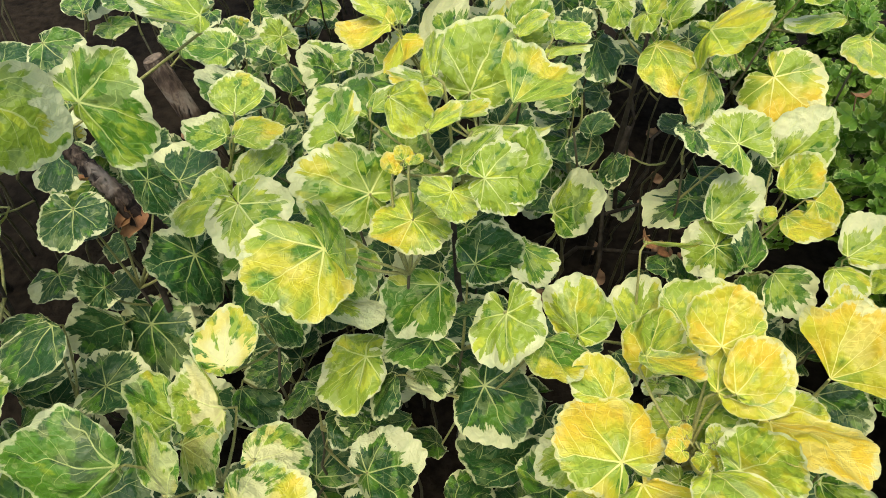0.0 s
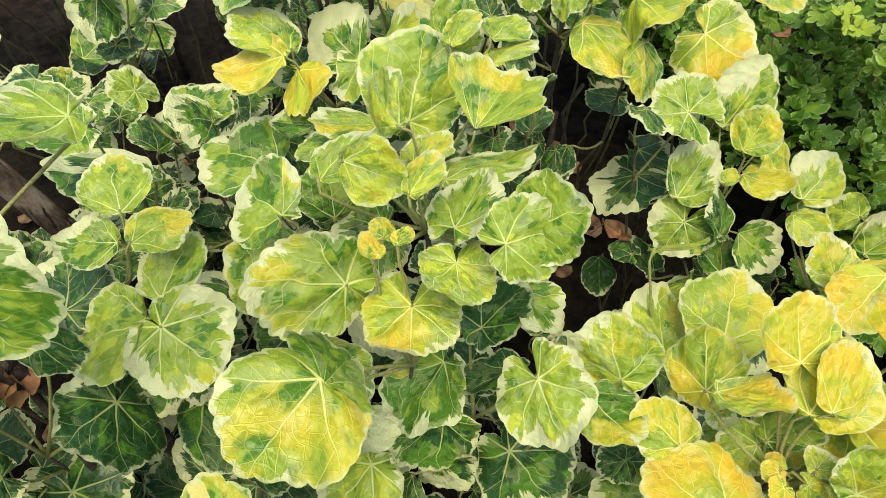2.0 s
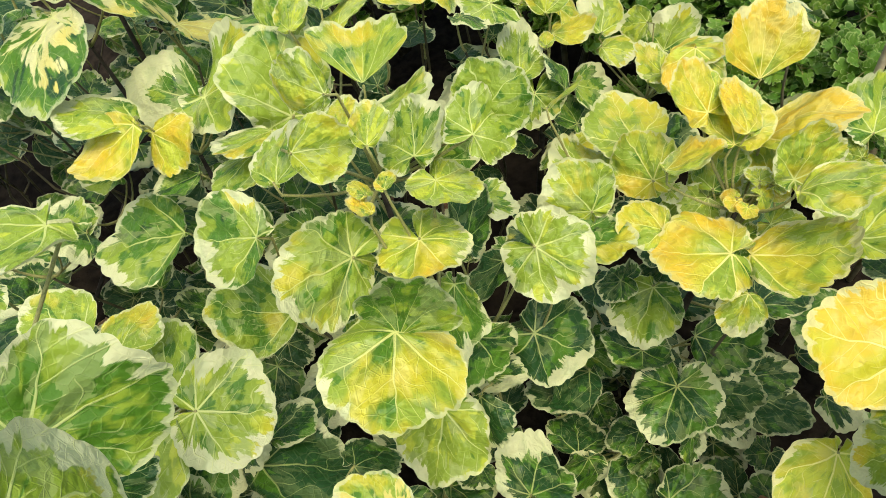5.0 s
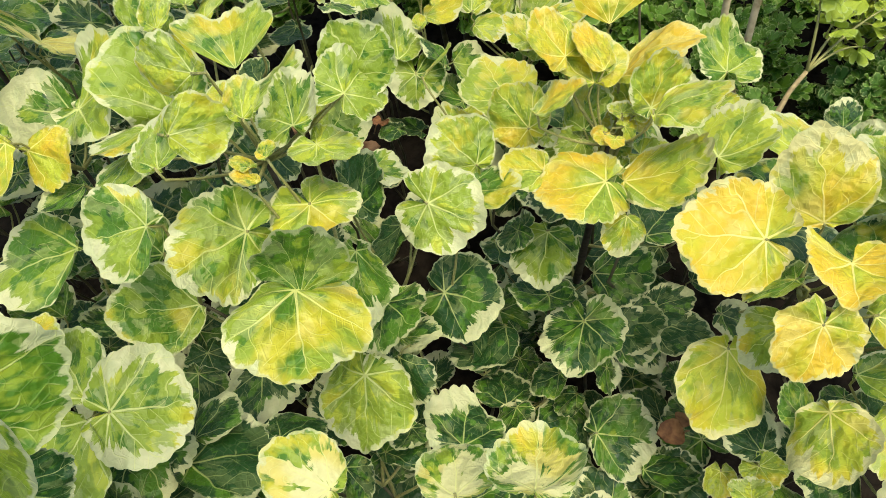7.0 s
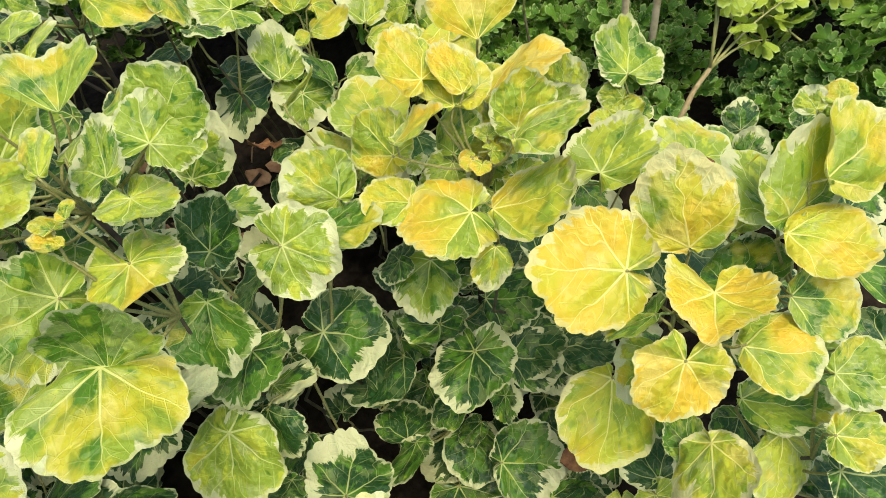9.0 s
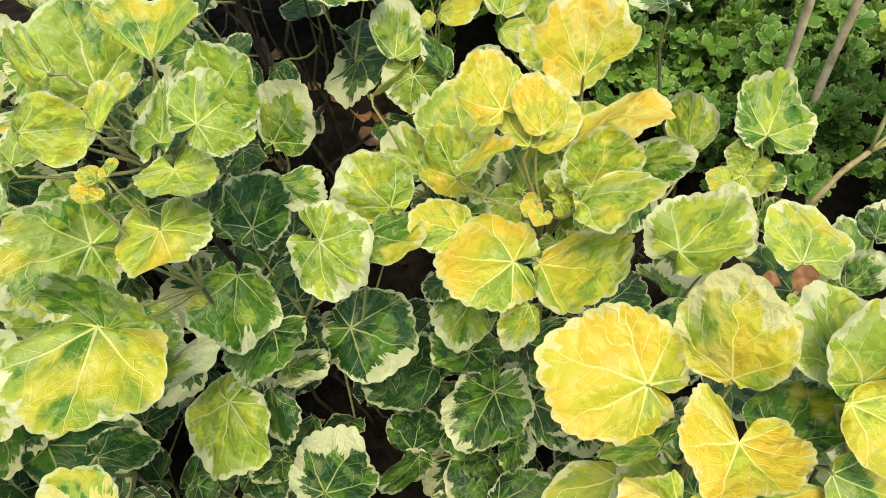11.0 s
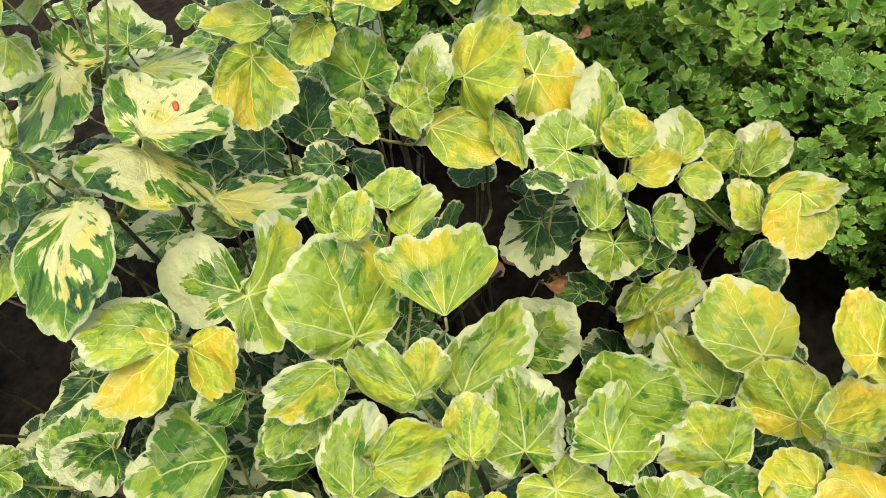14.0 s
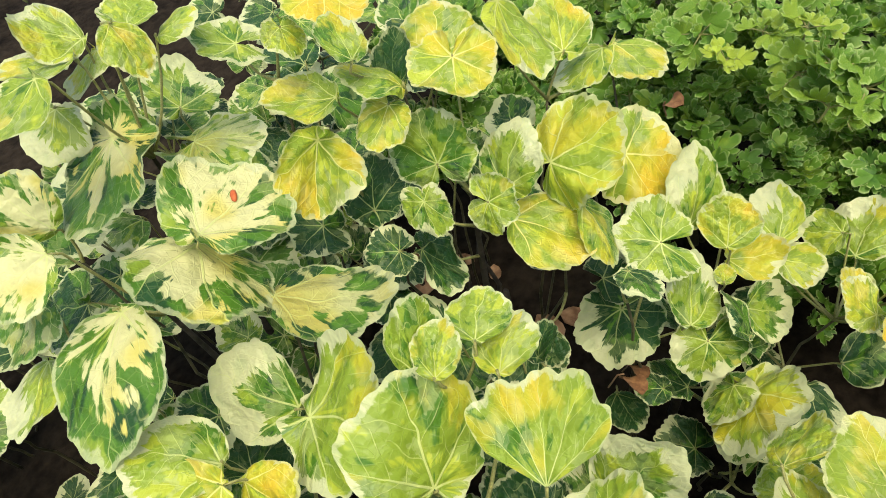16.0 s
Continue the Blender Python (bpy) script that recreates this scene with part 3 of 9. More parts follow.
golden.leaf((0.187, 0.171, 0.325), (-7, 32, -176), 0.017, 0.017, 0.60, 0.45, 0.3, 0.2)
golden.leaf((0.140, 0.205, 0.363), (10, 18, 147), 0.009, 0.009, 0.60, 0.3, 0.8, 0.1)
golden.leaf((0.225, 0.185, 0.360), (-4, 39, -170), 0.019, 0.019, 0.60, 0.5, 0.25, 0.1)
golden.leaf((0.140, 0.157, 0.374), (6, -10, 96), 0.007, 0.007, 0.60, 0.75, 0.1, 0.05)
golden.leaf((0.158, 0.152, 0.373), (-45, 33, -158), 0.009, 0.009, 0.60, 0.6, 0.2, 0.1)
golden.leaf((0.165, 0.161, 0.382), (-3, -3, -64), 0.009, 0.009, 0.60, 0.5, 0.45, 0.05)
golden.leaf((0.169, 0.149, 0.377), (-23, 27, -119), 0.008, 0.008, 0.60, 0.6, 0.3, 0.05)
golden.leaf((0.149, 0.171, 0.370), (-36, -33, 22), 0.006, 0.006, 0.60, 0.8, 0.05, 0.0)
golden.leaf((0.149, 0.188, 0.350), (-27, -19, 85), 0.016, 0.016, 0.60, 0.4, 0.35, 0.2)
golden.leaf((0.148, 0.148, 0.330), (-27, 14, 136), 0.017, 0.017, 0.60, 0.35, 0.3, 0.3)
golden.leaf((0.166, 0.135, 0.340), (-10, 30, 177), 0.016, 0.016, 0.60, 0.4, 0.35, 0.25)

front = Plant("variegated_aralia", "aralia shrub with strongly yellowed round leaves", (0.12, 0.03, 0), (0.095, 0.018, 0.375), (0, 0, 0), 0.006)
front.shoot((0.067, -0.063, 0.187))
front.shoot((0.155, -0.121, 0.093))
front.shoot((0.147, -0.057, 0.299))
front.shoot((0.214, 0.021, 0.256))
front.shoot((0.004, 0.008, 0.161))
front.shoot((0.055, -0.079, 0.277))
front.shoot((0.236, -0.070, 0.140))
front.leaf((0.043, 0.041, 0.268), (-35, -31, 117), 0.035, 0.036, 0.74, 0.7, 0.3, 0)
front.leaf((0.078, 0.065, 0.386), (6, -33, 14), 0.033, 0.035, 0.46, 0.9, 0.3, 0)
front.leaf((0.123, 0.029, 0.399), (60, -16, -77), 0.029, 0.028, 0.82, 0.8, 0.3, 0.1)
front.leaf((0.084, 0.002, 0.378), (19, -2, 100), 0.027, 0.028, 0.17, 0.9, 0.1, 0, fold=0.3)
front.leaf((0.041, 0.008, 0.364), (-43, -21, 110), 0.026, 0.027, 0.32, 0.9, 0.2, 0.1)
front.leaf((0.158, -0.028, 0.401), (61, 30, -48), 0.030, 0.031, 0.78, 0.5, 0.3, 0.2)
front.leaf((0.132, -0.048, 0.386), (-1, 2, -176), 0.023, 0.024, 0.86, 0.8, 0.1, 0)
front.leaf((0.076, -0.040, 0.355), (-10, 6, -171), 0.022, 0.023, 0.90, 0.6, 0.2, 0.2)
front.leaf((0.021, -0.026, 0.286), (-4, 36, 98), 0.027, 0.028, 0.70, 0.7, 0.4, 0)
front.leaf((0.176, -0.050, 0.412), (11, 46, -112), 0.027, 0.028, 0.88, 0.7, 0.2, 0.1)
front.leaf((0.110, -0.055, 0.362), (-13, 20, -170), 0.020, 0.021, 0.86, 0.5, 0.2, 0.3)
front.leaf((0.079, -0.058, 0.287), (18, -21, 180), 0.026, 0.027, 0.89, 0.4, 0.3, 0.4)
front.leaf((0.132, -0.013, 0.345), (8, -30, -91), 0.024, 0.025, 0.71, 0.3, 0.1, 0.5)
front.leaf((0.168, -0.005, 0.366), (48, 32, -62), 0.023, 0.024, 0.85, 0.5, 0.2, 0.2)
front.leaf((0.048, -0.010, 0.263), (16, 31, -65), 0.019, 0.019, 0.38, 0.3, 0.1, 0.5)
front.leaf((0.058, 0.037, 0.378), (-36, 40, 4), 0.020, 0.022, 0.57, 0.4, 0.1, 0.4)
front.leaf((0.084, -0.081, 0.340), (-4, 33, -163), 0.018, 0.019, 0.79, 0.4, 0.2, 0.3)
front.leaf((0.057, -0.090, 0.318), (3, 21, -169), 0.016, 0.017, 0.69, 0.6, 0.3, 0.1)
front.leaf((0.160, -0.010, 0.384), (5, 11, -39), 0.027, 0.027, 0.86, 0.3, 0.5, 0.1)
front.leaf((0.219, 0.017, 0.297), (-24, 29, 148), 0.010, 0.010, 0.19, 0.5, 0.1, 0)
front.leaf((0.056, 0.029, 0.322), (-52, 4, 38), 0.020, 0.021, 0.91, 0.5, 0.3, 0.1)
front.leaf((0.020, -0.006, 0.205), (14, 1, 136), 0.015, 0.016, 0.36, 0.5, 0.2, 0.1)
front.leaf((0.012, 0.016, 0.174), (-21, -18, 110), 0.014, 0.014, 0.59, 0.6, 0.1, 0)
front.leaf((-0.005, 0.001, 0.222), (-13, -18, -75), 0.012, 0.014, 0.59, 0.5, 0.2, 0.1)
front.leaf((0.045, -0.064, 0.270), (-29, -20, 110), 0.023, 0.022, 0.81, 0.6, 0.2, 0)
front.leaf((0.251, -0.006, 0.323), (42, -4, -119), 0.014, 0.014, 0.89, 0, 0.4, 0.6)
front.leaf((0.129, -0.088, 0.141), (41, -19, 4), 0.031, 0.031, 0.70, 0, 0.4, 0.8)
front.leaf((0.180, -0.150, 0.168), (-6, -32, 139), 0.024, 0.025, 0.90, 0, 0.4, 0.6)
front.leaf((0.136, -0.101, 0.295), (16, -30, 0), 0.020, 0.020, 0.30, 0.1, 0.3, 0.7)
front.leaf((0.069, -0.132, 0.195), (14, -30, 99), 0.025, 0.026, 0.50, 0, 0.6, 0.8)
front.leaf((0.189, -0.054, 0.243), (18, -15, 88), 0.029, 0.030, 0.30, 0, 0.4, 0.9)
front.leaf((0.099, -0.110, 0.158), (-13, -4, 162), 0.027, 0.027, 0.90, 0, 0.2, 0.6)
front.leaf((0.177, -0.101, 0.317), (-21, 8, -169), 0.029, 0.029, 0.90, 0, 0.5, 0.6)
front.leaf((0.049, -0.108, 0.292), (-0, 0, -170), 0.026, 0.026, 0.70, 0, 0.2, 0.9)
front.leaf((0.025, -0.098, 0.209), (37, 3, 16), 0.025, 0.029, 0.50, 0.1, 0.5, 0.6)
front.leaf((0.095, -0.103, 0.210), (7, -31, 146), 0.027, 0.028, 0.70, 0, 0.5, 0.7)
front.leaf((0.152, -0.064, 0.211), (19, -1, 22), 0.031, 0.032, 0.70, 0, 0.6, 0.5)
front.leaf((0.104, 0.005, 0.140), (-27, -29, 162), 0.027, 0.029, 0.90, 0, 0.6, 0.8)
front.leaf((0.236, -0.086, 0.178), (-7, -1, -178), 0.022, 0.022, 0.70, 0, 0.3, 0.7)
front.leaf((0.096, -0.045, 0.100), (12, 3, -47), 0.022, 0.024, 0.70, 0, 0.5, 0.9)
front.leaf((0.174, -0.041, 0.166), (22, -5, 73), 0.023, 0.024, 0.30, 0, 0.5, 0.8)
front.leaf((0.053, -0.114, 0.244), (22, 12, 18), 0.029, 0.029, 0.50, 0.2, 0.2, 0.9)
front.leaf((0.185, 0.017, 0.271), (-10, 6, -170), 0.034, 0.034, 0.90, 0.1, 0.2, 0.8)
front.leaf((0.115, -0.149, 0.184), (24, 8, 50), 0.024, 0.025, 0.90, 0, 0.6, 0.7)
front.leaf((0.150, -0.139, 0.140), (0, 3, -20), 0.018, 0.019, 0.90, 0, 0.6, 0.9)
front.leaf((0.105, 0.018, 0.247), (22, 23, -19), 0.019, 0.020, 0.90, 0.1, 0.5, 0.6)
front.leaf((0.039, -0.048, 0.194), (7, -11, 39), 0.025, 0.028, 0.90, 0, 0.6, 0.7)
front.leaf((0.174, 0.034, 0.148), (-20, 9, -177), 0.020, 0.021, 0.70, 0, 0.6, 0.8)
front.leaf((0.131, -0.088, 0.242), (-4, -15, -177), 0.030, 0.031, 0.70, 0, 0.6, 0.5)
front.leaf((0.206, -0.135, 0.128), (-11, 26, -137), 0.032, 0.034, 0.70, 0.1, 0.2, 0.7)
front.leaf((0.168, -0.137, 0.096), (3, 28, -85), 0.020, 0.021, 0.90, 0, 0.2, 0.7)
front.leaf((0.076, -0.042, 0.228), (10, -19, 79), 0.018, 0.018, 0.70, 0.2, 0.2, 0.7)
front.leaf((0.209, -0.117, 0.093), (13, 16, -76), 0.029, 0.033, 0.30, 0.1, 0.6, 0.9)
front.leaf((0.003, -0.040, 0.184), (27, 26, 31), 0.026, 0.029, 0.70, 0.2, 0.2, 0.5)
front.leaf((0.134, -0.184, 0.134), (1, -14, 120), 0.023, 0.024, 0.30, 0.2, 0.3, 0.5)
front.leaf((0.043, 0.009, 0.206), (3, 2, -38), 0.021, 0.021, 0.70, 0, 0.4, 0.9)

small = Plant("variegated_aralia", "smaller aralia with dark green leaves broadly edged in white", (0.31, 0.43, 0), (0.3, 0.41, 0.345), (0, 0, 0), 0.006)
small.shoot((0.382, 0.331, 0.205))
small.shoot((0.226, 0.338, 0.132))
small.shoot((0.268, 0.467, 0.222))
small.shoot((0.303, 0.502, 0.356))
small.shoot((0.438, 0.593, 0.340))
small.shoot((0.224, 0.450, 0.337))
small.shoot((0.228, 0.455, 0.124))
small.shoot((0.328, 0.263, 0.089))
small.shoot((0.143, 0.414, 0.078))
small.shoot((0.350, 0.562, 0.296))
small.leaf((0.316, 0.494, 0.388), (-35, 35, -142), 0.035, 0.038, 0.48, 0.7, 0.3, 0.1)
small.leaf((0.265, 0.451, 0.364), (21, -6, 36), 0.032, 0.033, 0.17, 0.3, 0.4, 0.2)
small.leaf((0.326, 0.451, 0.362), (57, 28, -27), 0.031, 0.032, 0.86, 0.2, 0.6, 0.2)
small.leaf((0.334, 0.399, 0.304), (7, 3, -146), 0.022, 0.023, 0.86, 0.6, 0.2, 0.1)
small.leaf((0.411, 0.407, 0.277), (24, 22, -49), 0.027, 0.028, 0.87, 0.4, 0.6, 0.1)
small.leaf((0.418, 0.369, 0.268), (-32, -35, 25), 0.018, 0.019, 0.76, 0.3, 0.4, 0.1)
small.leaf((0.465, 0.344, 0.239), (24, -18, -92), 0.030, 0.031, 0.82, 0.4, 0.5, 0.2)
small.leaf((0.387, 0.372, 0.255), (-12, 11, -158), 0.020, 0.021, 0.84, 0.5, 0.4, 0.1)
small.leaf((0.272, 0.422, 0.315), (41, 38, -32), 0.029, 0.029, 0.86, 0.1, 0.4, 0.3)
small.leaf((0.243, 0.467, 0.268), (-14, 17, 103), 0.037, 0.038, 0.32, 0, 0.5, 0.8)
small.leaf((0.256, 0.396, 0.279), (-49, -14, 125), 0.029, 0.030, 0.06, 0.3, 0.5, 0.3)
small.leaf((0.341, 0.378, 0.233), (-31, 23, -147), 0.026, 0.027, 0.84, 0.1, 0.4, 0.5)
small.leaf((0.261, 0.351, 0.221), (27, 36, 140), 0.045, 0.042, 0.34, 0.5, 0.4, 0.1)
small.leaf((0.351, 0.276, 0.285), (-33, -10, 120), 0.028, 0.029, 0.82, 0.8, 0.2, 0)
small.leaf((0.385, 0.284, 0.288), (11, -6, -155), 0.028, 0.029, 0.82, 0.6, 0.3, 0.1)
small.leaf((0.352, 0.319, 0.282), (43, -1, 11), 0.022, 0.023, 0.77, 0.5, 0.4, 0.1)
small.leaf((0.432, 0.567, 0.373), (-14, -8, 169), 0.029, 0.030, 0.94, 0.6, 0.2, 0.2)
small.leaf((0.219, 0.439, 0.378), (7, -24, 155), 0.017, 0.018, 0.72, 0, 0.4, 0.7)
small.leaf((0.249, 0.417, 0.207), (21, 17, 21), 0.022, 0.023, 0.73, 0, 0.3, 0.8)
small.leaf((0.401, 0.294, 0.147), (-16, 45, -133), 0.028, 0.029, 0.83, 0, 0.2, 0.7)
small.leaf((0.374, 0.322, 0.257), (39, 7, 5), 0.026, 0.027, 0.76, 0.6, 0.1, 0.1)
small.leaf((0.257, 0.368, 0.214), (-23, 38, 83), 0.024, 0.025, 0.59, 0.1, 0.7, 0.3)
small.leaf((0.284, 0.384, 0.293), (55, 28, 21), 0.023, 0.024, 0.68, 0.1, 0.3, 0.6)
small.leaf((0.319, 0.420, 0.350), (45, -16, -77), 0.020, 0.021, 0.87, 0.5, 0.1, 0.1)
small.leaf((0.362, 0.424, 0.307), (-35, 28, -107), 0.023, 0.024, 0.65, 0.6, 0.3, 0.2)
small.leaf((0.300, 0.409, 0.313), (42, -9, -66), 0.008, 0.008, 0.77, 0.5, 0.1, 0.1)
small.leaf((0.224, 0.443, 0.154), (-46, 31, 133), 0.020, 0.021, 0.80, 0, 0.2, 0.9)
small.leaf((0.226, 0.421, 0.223), (-1, 0, 38), 0.015, 0.015, 0.52, 0.2, 0.2, 0.7)
small.leaf((0.266, 0.312, 0.111), (31, -23, 22), 0.024, 0.025, 0.50, 0.2, 0.5, 0.9)
small.leaf((0.335, 0.243, 0.120), (-27, -33, -145), 0.026, 0.027, 0.90, 0.2, 0.5, 0.8)
small.leaf((0.327, 0.495, 0.287), (20, 51, -36), 0.023, 0.024, 0.70, 0.2, 0.6, 0.8)
small.leaf((0.312, 0.310, 0.170), (1, -19, 130), 0.025, 0.025, 0.90, 0.2, 0.4, 0.9)
small.leaf((0.263, 0.335, 0.156), (-26, 25, -76), 0.034, 0.035, 0.50, 0.2, 0.4, 0.6)
small.leaf((0.321, 0.390, 0.206), (23, 16, -22), 0.026, 0.028, 0.50, 0.2, 0.3, 0.6)
small.leaf((0.226, 0.301, 0.169), (-10, -3, -148), 0.019, 0.019, 0.90, 0.2, 0.3, 0.6)
small.leaf((0.157, 0.441, 0.121), (7, 38, -24), 0.034, 0.035, 0.90, 0, 0.6, 0.5)
small.leaf((0.184, 0.330, 0.168), (-31, -6, -141), 0.019, 0.020, 0.90, 0.1, 0.3, 0.7)
small.leaf((0.144, 0.355, 0.182), (-18, -22, -156), 0.020, 0.021, 0.30, 0, 0.6, 0.5)
small.leaf((0.247, 0.344, 0.188), (1, -8, 161), 0.025, 0.028, 0.50, 0.2, 0.6, 0.5)
small.leaf((0.298, 0.451, 0.227), (43, 10, 70), 0.027, 0.029, 0.50, 0, 0.5, 0.9)
small.leaf((0.284, 0.490, 0.268), (-13, -6, -123), 0.033, 0.033, 0.50, 0.2, 0.5, 0.9)
small.leaf((0.297, 0.366, 0.131), (-1, 2, -164), 0.032, 0.033, 0.50, 0, 0.6, 0.6)
small.leaf((0.350, 0.542, 0.333), (-10, -12, -179), 0.022, 0.025, 0.90, 0.1, 0.5, 0.7)

back = Plant("variegated_aralia", "aralia shrub with lime and yellow leaves behind the others", (0.21, 0.6, 0), (0.2, 0.565, 0.46), (0, 0, 0), 0.006)
back.shoot((0.144, 0.534, 0.240))
back.shoot((0.380, 0.793, 0.327))
back.shoot((0.165, 0.633, 0.387))
back.shoot((0.152, 0.646, 0.160))
back.shoot((0.334, 0.594, 0.390))
back.shoot((0.440, 0.817, 0.144))
back.shoot((0.306, 0.737, 0.232))
back.shoot((0.240, 0.508, 0.378))
back.shoot((0.227, 0.646, 0.476))
back.shoot((0.251, 0.667, 0.322))
back.shoot((0.169, 0.699, 0.058))
back.shoot((0.115, 0.447, 0.380))
back.shoot((0.266, 0.547, 0.263))
back.shoot((0.254, 0.627, 0.069))
back.leaf((0.252, 0.511, 0.441), (35, 14, -126), 0.037, 0.038, 0.51, 0.5, 0.1, 0.1)
back.leaf((0.128, 0.635, 0.463), (-68, -40, 172), 0.031, 0.031, 0.74, 0.6, 0.2, 0.1)
back.leaf((0.162, 0.633, 0.414), (39, -20, -66), 0.028, 0.030, 0.55, 0, 0.3, 0.9)
back.leaf((0.163, 0.574, 0.426), (-30, -35, 168), 0.021, 0.022, 0.29, 0.3, 0.4, 0.3)
back.leaf((0.191, 0.586, 0.452), (69, -18, -55), 0.029, 0.030, 0.20, 0.2, 0.2, 0.4)
back.leaf((0.181, 0.528, 0.443), (-6, 59, 178), 0.020, 0.021, 0.17, 0.4, 0.1, 0.1)
back.leaf((0.208, 0.502, 0.403), (-22, 3, -154), 0.031, 0.032, 0.84, 0.7, 0.1, 0.1)
back.leaf((0.136, 0.593, 0.396), (14, -19, 45), 0.019, 0.020, 0.21, 0, 0.4, 0.9)
back.leaf((0.162, 0.576, 0.368), (-52, -5, -129), 0.026, 0.028, 0.72, 0, 0.3, 0.9)
back.leaf((0.215, 0.537, 0.449), (53, -12, -91), 0.026, 0.027, 0.77, 0.2, 0.6, 0.2)
back.leaf((0.175, 0.610, 0.481), (-24, 1, 105), 0.020, 0.021, 0.64, 0.6, 0.2, 0.1)
back.leaf((0.162, 0.677, 0.485), (15, -6, 47), 0.026, 0.026, 0.84, 0.5, 0.2, 0.1)
back.leaf((0.188, 0.622, 0.506), (23, 10, 49), 0.022, 0.023, 0.90, 0.6, 0.2, 0.1)
back.leaf((0.224, 0.582, 0.504), (-15, -2, 134), 0.028, 0.029, 0.39, 0.7, 0.2, 0.1)
back.leaf((0.367, 0.580, 0.406), (-23, 15, 71), 0.025, 0.026, 0.80, 0.3, 0.3, 0.2)
back.leaf((0.206, 0.672, 0.543), (-8, -20, 142), 0.028, 0.030, 0.11, 0.8, 0.2, 0)
back.leaf((0.177, 0.626, 0.541), (32, 27, -5), 0.017, 0.018, 0.84, 0.4, 0.3, 0.2)
back.leaf((0.260, 0.630, 0.496), (21, 13, -46), 0.026, 0.027, 0.81, 0.6, 0.1, 0.1)
back.leaf((0.294, 0.587, 0.479), (-42, -25, -176), 0.031, 0.032, 0.90, 0.5, 0.3, 0.1)
back.leaf((0.357, 0.594, 0.447), (38, 19, -29), 0.027, 0.028, 0.77, 0.5, 0.2, 0.1)
back.leaf((0.213, 0.630, 0.497), (47, -18, -84), 0.022, 0.022, 0.81, 0, 0.1, 0.9)
back.leaf((0.124, 0.449, 0.424), (31, -38, -93), 0.013, 0.014, 0.78, 0, 0.2, 0.9)
back.leaf((0.233, 0.478, 0.394), (-45, -27, -178), 0.024, 0.025, 0.87, 0.5, 0, 0.3)
back.leaf((0.251, 0.543, 0.303), (-0, 1, 105), 0.022, 0.023, 0.75, 0, 0.4, 0.9)
back.leaf((0.178, 0.489, 0.297), (-37, 23, 117), 0.015, 0.015, 0.85, 0, 0.4, 0.8)
back.leaf((0.151, 0.503, 0.342), (17, -19, -40), 0.017, 0.017, 0.73, 0, 0.2, 0.9)
back.leaf((0.143, 0.497, 0.316), (-16, -24, 84), 0.018, 0.018, 0.69, 0, 0.2, 0.9)
back.leaf((0.174, 0.490, 0.292), (-40, 27, 143), 0.018, 0.018, 0.78, 0, 0.2, 0.9)
back.leaf((0.239, 0.690, 0.379), (-1, 3, -79), 0.024, 0.025, 0.50, 0.2, 0.2, 0.6)
back.leaf((0.327, 0.732, 0.386), (2, -0, 64), 0.029, 0.029, 0.30, 0, 0.3, 0.5)
back.leaf((0.434, 0.823, 0.208), (6, -10, 92), 0.018, 0.020, 0.70, 0.2, 0.2, 0.7)
back.leaf((0.459, 0.852, 0.220), (39, 37, 24), 0.033, 0.036, 0.30, 0, 0.5, 0.7)
back.leaf((0.158, 0.708, 0.086), (2, -2, 102), 0.020, 0.022, 0.50, 0.2, 0.5, 0.5)
back.leaf((0.105, 0.506, 0.229), (-2, -6, 143), 0.021, 0.023, 0.70, 0.1, 0.3, 0.9)
back.leaf((0.286, 0.645, 0.340), (-27, 41, -116), 0.024, 0.026, 0.50, 0, 0.6, 0.7)
back.leaf((0.115, 0.558, 0.192), (-24, -16, 95), 0.031, 0.034, 0.50, 0, 0.4, 0.7)
back.leaf((0.383, 0.770, 0.377), (-0, -13, 124), 0.032, 0.035, 0.90, 0, 0.4, 0.6)
back.leaf((0.121, 0.564, 0.333), (7, -8, 54), 0.024, 0.026, 0.70, 0.2, 0.4, 0.6)
back.leaf((0.380, 0.818, 0.388), (26, -13, -30), 0.024, 0.025, 0.90, 0, 0.3, 0.5)
back.leaf((0.350, 0.698, 0.282), (-9, -23, 144), 0.019, 0.020, 0.90, 0, 0.3, 0.5)
back.leaf((0.166, 0.565, 0.189), (-10, 7, 171), 0.031, 0.032, 0.30, 0.1, 0.5, 0.7)
back.leaf((0.206, 0.643, 0.378), (-5, -25, 121), 0.021, 0.023, 0.30, 0, 0.5, 0.7)
back.leaf((0.282, 0.595, 0.322), (-5, 5, -87), 0.022, 0.023, 0.70, 0, 0.5, 0.6)
back.leaf((0.311, 0.618, 0.376), (20, -11, -41), 0.021, 0.023, 0.50, 0, 0.6, 0.8)
back.leaf((0.240, 0.740, 0.269), (4, 1, 39), 0.025, 0.028, 0.70, 0, 0.5, 0.9)
back.leaf((0.315, 0.772, 0.257), (-30, 12, -100), 0.033, 0.033, 0.30, 0, 0.5, 0.7)
back.leaf((0.455, 0.799, 0.179), (-10, -1, 130), 0.033, 0.036, 0.50, 0.1, 0.3, 0.7)
back.leaf((0.152, 0.610, 0.202), (-15, 12, -76), 0.024, 0.024, 0.90, 0, 0.4, 0.7)
back.leaf((0.118, 0.565, 0.298), (1, -2, 86), 0.022, 0.023, 0.70, 0, 0.5, 0.6)
back.leaf((0.241, 0.620, 0.109), (-0, -13, 117), 0.021, 0.024, 0.70, 0, 0.5, 0.8)
back.leaf((0.126, 0.632, 0.221), (5, -3, 87), 0.033, 0.034, 0.50, 0, 0.3, 0.9)
